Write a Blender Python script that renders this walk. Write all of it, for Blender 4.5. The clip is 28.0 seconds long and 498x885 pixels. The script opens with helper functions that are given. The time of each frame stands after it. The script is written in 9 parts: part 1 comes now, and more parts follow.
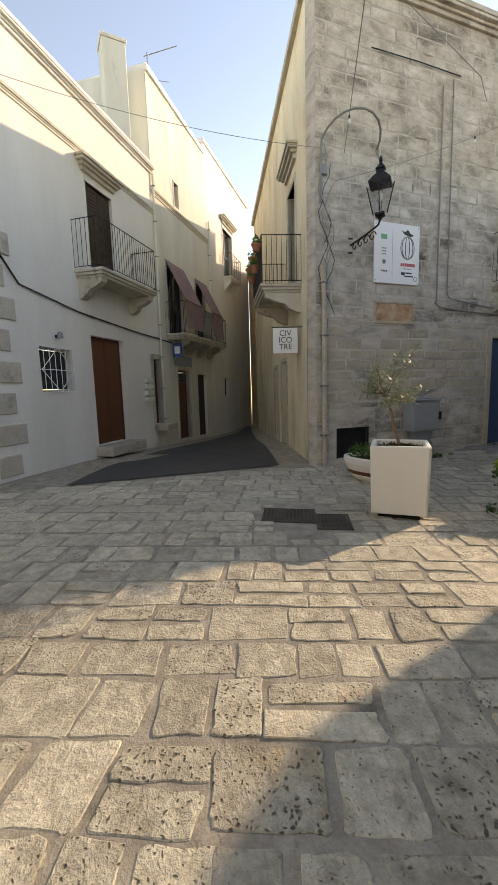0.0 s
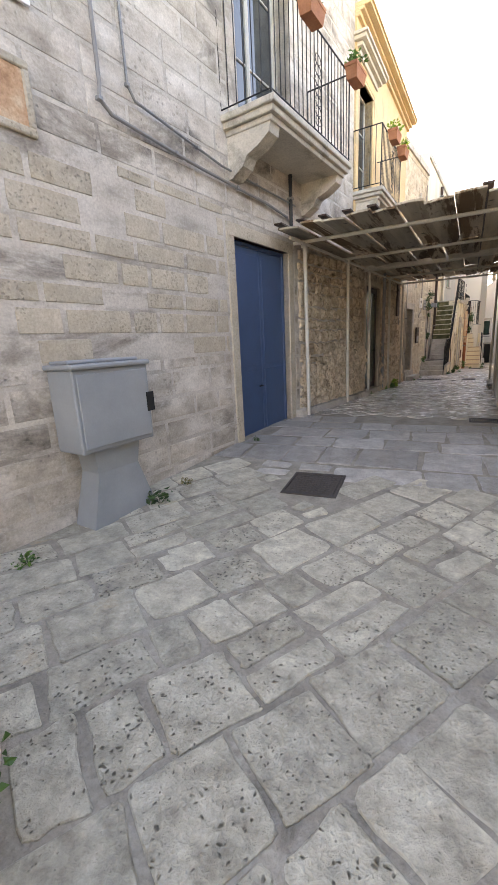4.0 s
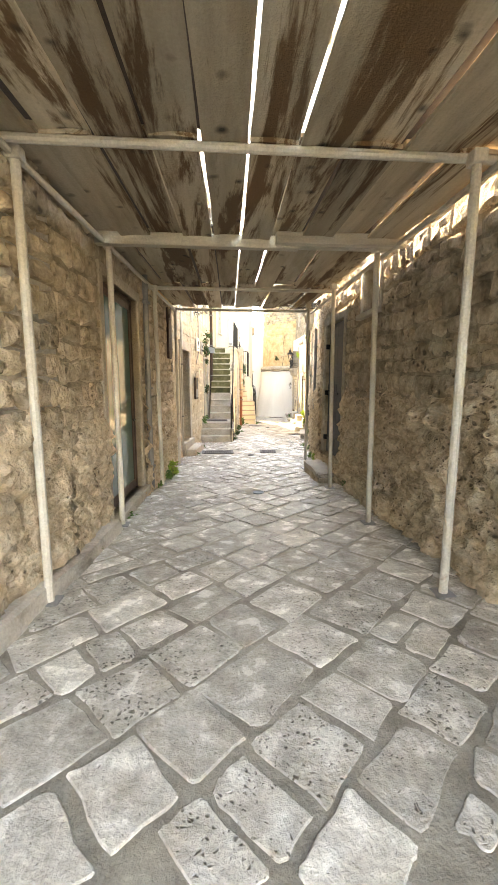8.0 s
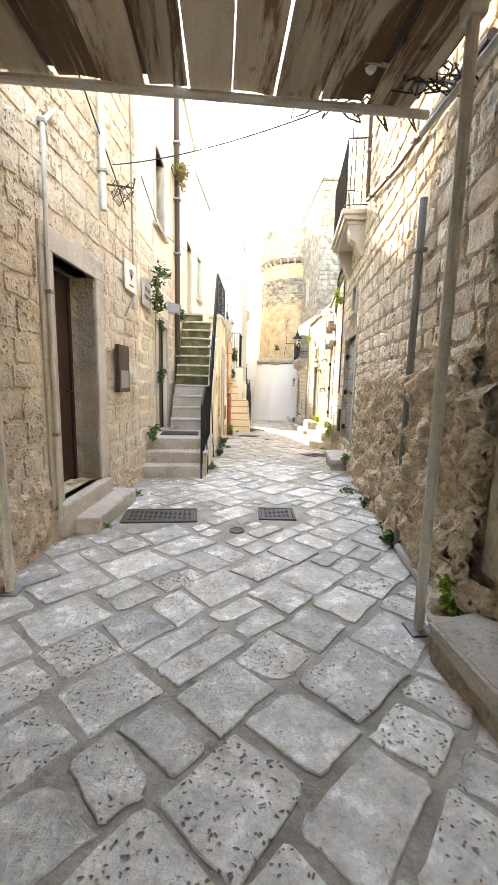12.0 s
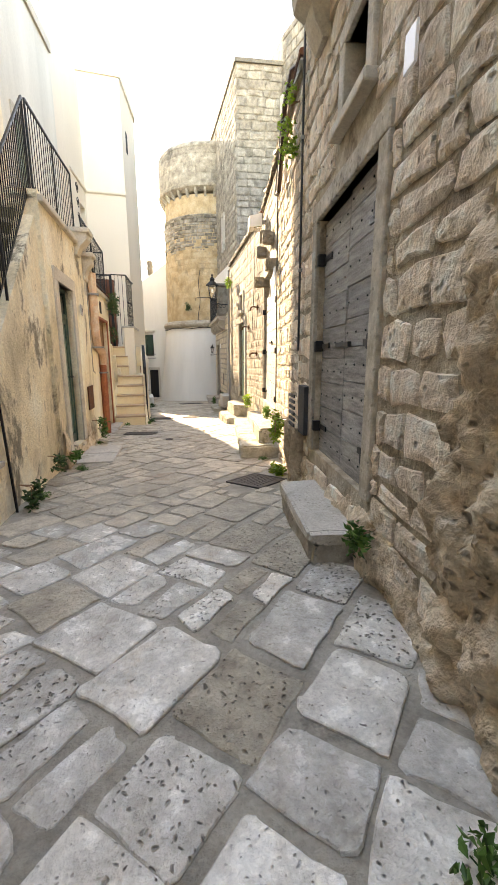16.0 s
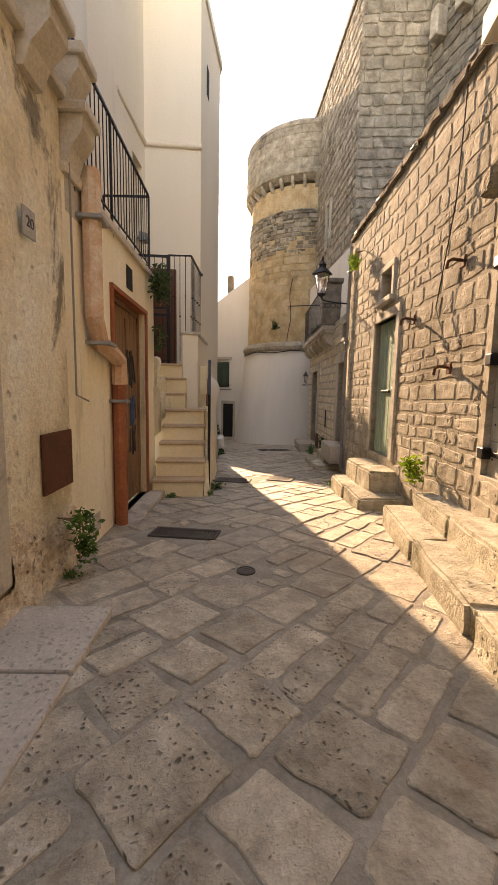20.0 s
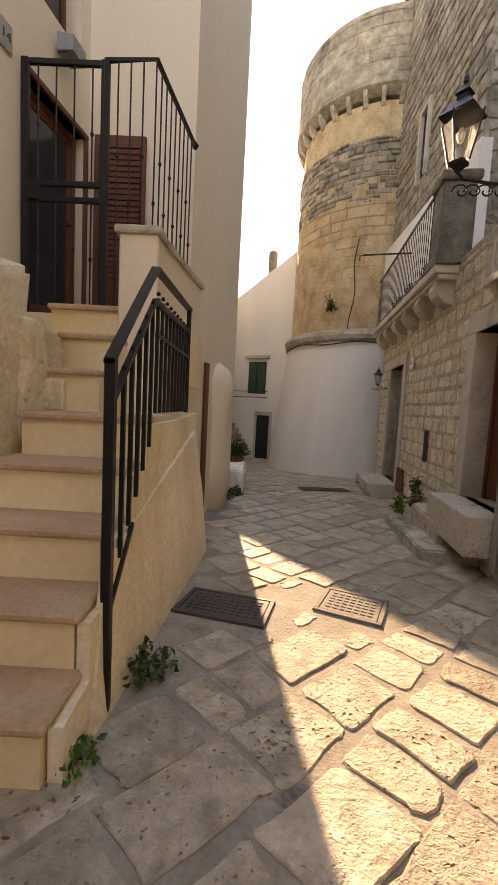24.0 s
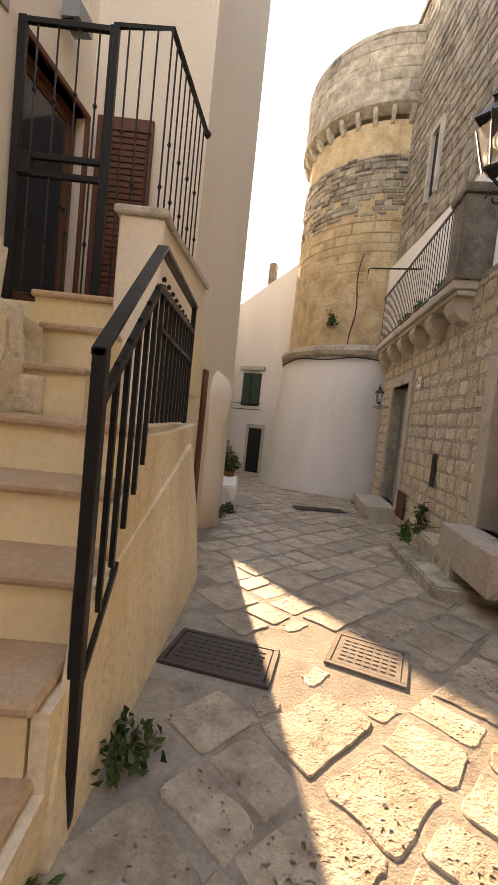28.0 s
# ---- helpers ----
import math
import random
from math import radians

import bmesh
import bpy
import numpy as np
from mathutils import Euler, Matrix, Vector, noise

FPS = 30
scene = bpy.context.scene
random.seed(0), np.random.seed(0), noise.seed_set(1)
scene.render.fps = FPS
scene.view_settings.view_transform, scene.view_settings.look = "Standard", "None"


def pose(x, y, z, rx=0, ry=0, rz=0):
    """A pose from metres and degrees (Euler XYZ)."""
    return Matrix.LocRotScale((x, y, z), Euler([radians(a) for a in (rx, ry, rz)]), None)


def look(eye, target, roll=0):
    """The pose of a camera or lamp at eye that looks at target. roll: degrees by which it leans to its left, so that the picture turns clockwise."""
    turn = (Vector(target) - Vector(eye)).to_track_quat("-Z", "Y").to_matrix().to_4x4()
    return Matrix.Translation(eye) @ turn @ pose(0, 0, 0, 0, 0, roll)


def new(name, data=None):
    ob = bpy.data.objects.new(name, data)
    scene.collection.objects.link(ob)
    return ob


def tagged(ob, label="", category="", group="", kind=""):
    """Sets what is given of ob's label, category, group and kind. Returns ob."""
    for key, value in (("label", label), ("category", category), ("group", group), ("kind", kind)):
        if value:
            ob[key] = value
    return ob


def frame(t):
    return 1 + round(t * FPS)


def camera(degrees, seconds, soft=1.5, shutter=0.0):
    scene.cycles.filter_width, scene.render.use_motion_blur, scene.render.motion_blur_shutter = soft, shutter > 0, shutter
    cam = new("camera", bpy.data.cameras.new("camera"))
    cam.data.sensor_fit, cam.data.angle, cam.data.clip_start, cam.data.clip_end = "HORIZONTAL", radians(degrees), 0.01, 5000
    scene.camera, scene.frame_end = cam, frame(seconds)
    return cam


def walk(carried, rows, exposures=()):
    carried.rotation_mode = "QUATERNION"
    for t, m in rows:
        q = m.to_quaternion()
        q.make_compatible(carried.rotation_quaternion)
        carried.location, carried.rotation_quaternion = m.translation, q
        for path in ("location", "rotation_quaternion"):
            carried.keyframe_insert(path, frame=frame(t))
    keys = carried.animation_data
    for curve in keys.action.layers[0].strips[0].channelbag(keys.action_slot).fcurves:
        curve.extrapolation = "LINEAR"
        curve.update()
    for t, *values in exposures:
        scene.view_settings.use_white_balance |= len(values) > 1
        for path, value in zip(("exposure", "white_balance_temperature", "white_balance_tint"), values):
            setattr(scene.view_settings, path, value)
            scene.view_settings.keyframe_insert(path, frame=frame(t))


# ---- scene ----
cam = camera(64.0, 28.0)
PATH = [
    (0, (4.724, -9.143, 1.508), (2.959, -8.241, 1.242), -1.64),
    (0.5, (4.157, -8.653, 1.472), (2.576, -7.470, 1.153), -3.48),
    (1, (3.738, -8.038, 1.478), (2.469, -6.524, 1.164), -3.51),
    (1.5, (3.395, -7.370, 1.447), (2.368, -5.695, 1.071), -2.08),
    (2, (2.970, -6.619, 1.380), (1.987, -4.955, 0.864), -0.67),
    (2.5, (2.530, -5.944, 1.327), (1.343, -4.476, 0.667), -0.82),
    (3, (1.995, -5.245, 1.291), (0.819, -3.738, 0.703), -0.92),
    (3.5, (1.537, -4.510, 1.283), (0.417, -2.950, 0.726), -2.71),
    (4, (1.056, -3.789, 1.261), (0.138, -2.079, 0.776), -2.96),
    (4.5, (0.691, -3.002, 1.260), (0.008, -1.170, 0.837), -2.58),
    (6.5, (0.000, 0.000, 1.400), (-0.000, 1.953, 0.971), 0.41),
    (7, (-0.022, 0.788, 1.445), (0.010, 2.746, 1.043), 0.20),
    (7.5, (0.000, 1.553, 1.422), (0.171, 3.516, 1.082), 0.41),
    (8, (0.068, 2.295, 1.422), (0.217, 4.266, 1.117), 0.20),
    (8.5, (0.068, 3.015, 1.377), (0.195, 4.992, 1.103), 0.71),
    (9, (0.090, 3.735, 1.377), (0.232, 5.712, 1.110), 1.51),
    (9.5, (0.158, 4.433, 1.333), (0.297, 6.401, 1.006), 1.52),
    (10, (0.202, 5.198, 1.310), (0.438, 7.163, 1.021), 1.62),
    (10.5, (0.337, 5.918, 1.287), (0.590, 7.876, 0.968), 1.52),
    (11, (0.383, 6.660, 1.198), (0.648, 8.617, 0.881), 1.52),
    (11.5, (0.473, 7.425, 1.152), (0.648, 9.394, 0.850), 1.21),
    (13.5, (0.945, 9.855, 0.927), (1.167, 11.797, 0.502), 1.94),
    (14, (1.058, 10.463, 0.905), (1.286, 12.386, 0.408), 1.55),
    (14.5, (1.215, 11.070, 0.882), (1.688, 12.962, 0.439), 1.13),
    (15, (1.373, 11.633, 0.860), (1.829, 13.529, 0.420), -0.72),
    (15.5, (1.508, 12.195, 0.815), (2.013, 14.069, 0.335), -0.41),
    (16, (1.688, 12.780, 0.837), (2.229, 14.659, 0.418), -0.10),
    (16.5, (1.823, 13.297, 0.792), (2.208, 15.204, 0.329), 1.03),
    (17, (1.913, 13.883, 0.792), (2.321, 15.796, 0.380), 1.74),
    (17.5, (1.913, 14.445, 0.770), (2.084, 16.389, 0.334), 0.61),
    (18, (1.890, 15.053, 0.725), (2.263, 16.990, 0.395), 1.83),
    (18.5, (1.913, 15.660, 0.702), (2.241, 17.615, 0.441), -0.40),
    (19, (1.868, 16.245, 0.657), (2.097, 18.208, 0.352), 1.01),
    (19.5, (1.957, 16.852, 0.657), (2.322, 18.812, 0.487), 0.50),
    (20, (2.002, 17.438, 0.635), (2.201, 19.413, 0.391), 1.11),
    (20.5, (2.160, 18.068, 0.635), (2.477, 20.025, 0.378), 1.61),
    (22.5, (2.587, 20.295, 0.500), (2.781, 22.259, 0.174), 3.85),
    (23, (2.633, 20.880, 0.477), (2.745, 22.857, 0.200), 4.04),
    (23.5, (2.587, 21.307, 0.477), (2.535, 23.293, 0.245), 3.42),
    (24, (2.542, 21.690, 0.455), (2.524, 23.682, 0.274), 3.01),
    (24.5, (2.498, 21.982, 0.455), (2.366, 23.968, 0.257), 4.12),
    (25, (2.430, 22.095, 0.455), (2.316, 24.082, 0.257), 5.23),
    (25.5, (2.407, 22.117, 0.455), (2.332, 24.108, 0.275), 5.72),
    (26, (2.407, 22.095, 0.455), (2.368, 24.088, 0.295), 5.72),
    (26.5, (2.407, 22.095, 0.455), (2.393, 24.090, 0.313), 5.51),
    (27, (2.407, 22.072, 0.455), (2.417, 24.068, 0.327), 5.61),
    (27.5, (2.407, 22.072, 0.455), (2.434, 24.069, 0.334), 5.91),
    (28, (2.407, 22.072, 0.455), (2.448, 24.069, 0.337), 5.91),
]
walk(cam, [(t, look(eye, target, roll)) for t, eye, target, roll in PATH], [(0, 1.6, 10200, 19), (1, 1.72, 10600, 19), (2, 1.98, 10300, 19), (3.2, 2.85, 10500, 22), (4.5, 3.65, 9900, 26), (6.5, 4.5, 11400, 18), (9, 5.2, 12500, 18), (11, 5.05, 10500, 17), (13.5, 4.15, 10200, 18), (15.5, 3.95, 10400, 18), (18, 3.15, 11200, 21), (20, 2.8, 12900, 29), (23, 2.72, 12300, 28), (25, 3.07, 12800, 30), (28, 3.17, 12800, 30)])

# world and sun
SUN_AZ, SUN_EL = -6.8, 23.9          # degrees from +y towards +x, and above the horizon
world = bpy.data.worlds.new("sky")
scene.world = world
world.use_nodes = True
wn = world.node_tree.nodes
sky = wn.new("ShaderNodeTexSky")
sky.sky_type = "NISHITA"
sky.sun_disc = False
sky.sun_elevation = radians(SUN_EL)
sky.sun_rotation = radians(SUN_AZ)
sky.air_density, sky.dust_density, sky.ozone_density = 0.9, 0.05, 1.5
wn["Background"].inputs[1].default_value = 0.15
world.node_tree.links.new(sky.outputs[0], wn["Background"].inputs[0])
sun = new("sun", bpy.data.lights.new("sun", "SUN"))
sun.data.energy, sun.data.angle, sun.data.color = 1.62, radians(0.5), (1.0, 0.93, 0.82)
sd = Vector((math.sin(radians(SUN_AZ)) * math.cos(radians(SUN_EL)), math.cos(radians(SUN_AZ)) * math.cos(radians(SUN_EL)), math.sin(radians(SUN_EL))))
sun.rotation_euler = (-sd).to_track_quat("-Z", "Y").to_euler()

# ---- materials ----
def node(nt, kind, **ins):
    n = nt.nodes.new(kind)
    for k, v in ins.items():
        n.inputs[k.replace("_", " ")].default_value = v
    return n


def surface(name, tones, scale=3.0, rough=0.8, bump=0.25, fine=40.0, metal=0.0, vary=0.0, stain=None, stain_scale=0.7,
            stain_at=0.55, pits=0.0, pit_scale=45.0, gloss=0.0, streak=False, spec=0.3, dist=0.012, pit_lim=(0.10, 0.40), pit_zone=2.3, stain_w=0.13, grit=0.16, stone_pits=False):
    """A weathered surface: a ramp of tones over coarse noise, stains of a second tone, fine grain, relief, and pits
    darkened for fill and crevice shade.
    """
    m = bpy.data.materials.new(name)
    m.use_nodes = True
    nt = m.node_tree
    L = nt.links.new
    b = nt.nodes["Principled BSDF"]
    b.inputs["Metallic"].default_value = metal
    b.inputs["Specular IOR Level"].default_value = spec
    geo = nt.nodes.new("ShaderNodeNewGeometry")
    pos = geo.outputs["Position"]
    if streak:
        mp = nt.nodes.new("ShaderNodeMapping")
        mp.inputs["Scale"].default_value = streak if isinstance(streak, tuple) else (1, 1, 0.18)
        L(pos, mp.inputs["Vector"])
        pos = mp.outputs[0]
    n1 = node(nt, "ShaderNodeTexNoise", Scale=scale, Detail=6.0, Roughness=0.62)
    L(pos, n1.inputs["Vector"])
    ramp = nt.nodes.new("ShaderNodeValToRGB")
    el = ramp.color_ramp.elements
    k = len(tones)
    while len(el) < k:
        el.new(0.5)
    for i, c in enumerate(tones):
        el[i].position = 0.3 + 0.4 * i / max(1, k - 1)
        el[i].color = (*c, 1)
    L(n1.outputs["Fac"], ramp.inputs["Fac"])
    col = ramp.outputs["Color"]
    if stain:
        n2 = node(nt, "ShaderNodeTexNoise", Scale=stain_scale, Detail=8.0, Roughness=0.7, Distortion=0.4)
        L(pos, n2.inputs["Vector"])
        r2 = nt.nodes.new("ShaderNodeValToRGB")
        r2.color_ramp.elements[0].position, r2.color_ramp.elements[1].position = stain_at, stain_at + stain_w
        L(n2.outputs["Fac"], r2.inputs["Fac"])
        mx = nt.nodes.new("ShaderNodeMixRGB")
        mx.inputs["Color2"].default_value = (*stain, 1)
        L(r2.outputs["Color"], mx.inputs["Fac"])
        L(col, mx.inputs["Color1"])
        col = mx.outputs[0]
    grain = node(nt, "ShaderNodeTexNoise", Scale=fine, Detail=4.0, Roughness=0.7)
    L(geo.outputs["Position"], grain.inputs["Vector"])
    gm = node(nt, "ShaderNodeMapRange", From_Min=0.3, From_Max=0.7, To_Min=1 - grit * 1.1, To_Max=1 + grit * 0.9)
    L(grain.outputs["Fac"], gm.inputs["Value"])
    value = gm.outputs[0]
    if vary:
        info = nt.nodes.new("ShaderNodeObjectInfo")
        isl = geo.outputs["Random Per Island"]
        add = node(nt, "ShaderNodeMath")
        add.operation = "ADD"
        L(info.outputs["Random"], add.inputs[0])
        L(isl, add.inputs[1])
        fr = node(nt, "ShaderNodeMath")
        fr.operation = "FRACT"
        L(add.outputs[0], fr.inputs[0])
        vm = node(nt, "ShaderNodeMapRange", To_Min=1 - vary, To_Max=1 + vary)
        L(fr.outputs[0], vm.inputs["Value"])
        mul = node(nt, "ShaderNodeMath")
        mul.operation = "MULTIPLY"
        L(value, mul.inputs[0])
        L(vm.outputs[0], mul.inputs[1])
        value = mul.outputs[0]
    height = grain.outputs["Fac"]
    if pits:
        warp = node(nt, "ShaderNodeTexNoise", Scale=pit_scale * 0.6, Detail=1.0)
        L(geo.outputs["Position"], warp.inputs["Vector"])
        mixv = nt.nodes.new("ShaderNodeMixRGB")
        mixv.inputs["Fac"].default_value = 0.05
        L(geo.outputs["Position"], mixv.inputs["Color1"])
        L(warp.outputs["Color"], mixv.inputs["Color2"])
        vo = node(nt, "ShaderNodeTexVoronoi", Scale=pit_scale)
        L(mixv.outputs[0], vo.inputs["Vector"])
        big = node(nt, "ShaderNodeTexNoise", Scale=pit_zone, Detail=3.0)
        L(geo.outputs["Position"], big.inputs["Vector"])
        lim = node(nt, "ShaderNodeMapRange", From_Min=0.35, From_Max=0.65, To_Min=pit_lim[0], To_Max=pit_lim[1])
        L(big.outputs["Fac"], lim.inputs["Value"])
        limit = lim.outputs[0]
        if stone_pits:
            # how deeply each stone is pitted is its own affair
            own = node(nt, "ShaderNodeMath")
            own.operation = "MULTIPLY"
            L(fr.outputs[0], own.inputs[0])
            own.inputs[1].default_value = 7.31
            hashed = node(nt, "ShaderNodeMath")
            hashed.operation = "FRACT"
            L(own.outputs[0], hashed.inputs[0])
            share = node(nt, "ShaderNodeMapRange", From_Min=0.1, From_Max=1.0, To_Min=0.35, To_Max=1.15)
            L(hashed.outputs[0], share.inputs["Value"])
            both = node(nt, "ShaderNodeMath")
            both.operation = "MULTIPLY"
            L(limit, both.inputs[0])
            L(share.outputs[0], both.inputs[1])
            limit = both.outputs[0]
        dif = node(nt, "ShaderNodeMath")
        dif.operation = "SUBTRACT"
        L(limit, dif.inputs[0])
        L(vo.outputs["Distance"], dif.inputs[1])
        pr = node(nt, "ShaderNodeMapRange", From_Min=-0.06, From_Max=0.13)
        L(dif.outputs[0], pr.inputs["Value"])
        # Pit colour is darkened too: dark fill plus crevice shade painted in.
        inv = node(nt, "ShaderNodeMapRange", To_Min=1.0, To_Max=1.0 - pits)
        L(pr.outputs[0], inv.inputs["Value"])
        mul = node(nt, "ShaderNodeMath")
        mul.operation = "MULTIPLY"
        L(value, mul.inputs[0])
        L(inv.outputs[0], mul.inputs[1])
        value = mul.outputs[0]
        sub = node(nt, "ShaderNodeMath")
        sub.operation = "SUBTRACT"
        L(height, sub.inputs[0])
        L(pr.outputs[0], sub.inputs[1])
        height = sub.outputs[0]
    hm = node(nt, "ShaderNodeMath")
    hm.operation = "MULTIPLY_ADD"
    L(n1.outputs["Fac"], hm.inputs[0])
    hm.inputs[1].default_value = 1.2
    L(height, hm.inputs[2])
    mc = nt.nodes.new("ShaderNodeMixRGB")
    mc.blend_type = "MULTIPLY"
    mc.inputs["Fac"].default_value = 1
    L(col, mc.inputs["Color1"])
    L(value, mc.inputs["Color2"])
    L(mc.outputs[0], b.inputs["Base Color"])
    rm = node(nt, "ShaderNodeMapRange", From_Min=0.3, From_Max=0.7, To_Min=max(0.05, rough - 0.12 - gloss), To_Max=min(1, rough + 0.12))
    L(n1.outputs["Fac"], rm.inputs["Value"])
    L(rm.outputs[0], b.inputs["Roughness"])
    if bump:
        bp = node(nt, "ShaderNodeBump", Strength=min(1.0, bump), Distance=dist)
        L(hm.outputs[0], bp.inputs["Height"])
        L(bp.outputs[0], b.inputs["Normal"])
    return m


def plain(name, color, rough=0.5, metal=0.0, alpha=None):
    m = bpy.data.materials.new(name)
    m.use_nodes = True
    b = m.node_tree.nodes["Principled BSDF"]
    b.inputs["Base Color"].default_value = (*color, 1)
    b.inputs["Roughness"].default_value = rough
    b.inputs["Metallic"].default_value = metal
    return m


def glassy(name, color, rough=0.06):
    m = bpy.data.materials.new(name)
    m.use_nodes = True
    b = m.node_tree.nodes["Principled BSDF"]
    b.inputs["Base Color"].default_value = (*color, 1)
    b.inputs["Roughness"].default_value = rough
    b.inputs["Transmission Weight"].default_value = 1.0
    b.inputs["IOR"].default_value = 1.45
    return m


def leafy(name, a, b2):
    m = bpy.data.materials.new(name)
    m.use_nodes = True
    nt = m.node_tree
    b = nt.nodes["Principled BSDF"]
    geo = nt.nodes.new("ShaderNodeNewGeometry")
    ramp = nt.nodes.new("ShaderNodeValToRGB")
    ramp.color_ramp.elements[0].color, ramp.color_ramp.elements[1].color = (*a, 1), (*b2, 1)
    nt.links.new(geo.outputs["Random Per Island"], ramp.inputs["Fac"])
    nt.links.new(ramp.outputs[0], b.inputs["Base Color"])
    b.inputs["Roughness"].default_value = 0.45
    tr = nt.nodes.new("ShaderNodeBsdfTranslucent")
    nt.links.new(ramp.outputs[0], tr.inputs["Color"])
    mix = nt.nodes.new("ShaderNodeMixShader")
    mix.inputs[0].default_value = 0.35
    nt.links.new(b.outputs[0], mix.inputs[1])
    nt.links.new(tr.outputs[0], mix.inputs[2])
    nt.links.new(mix.outputs[0], nt.nodes["Material Output"].inputs["Surface"])
    return m


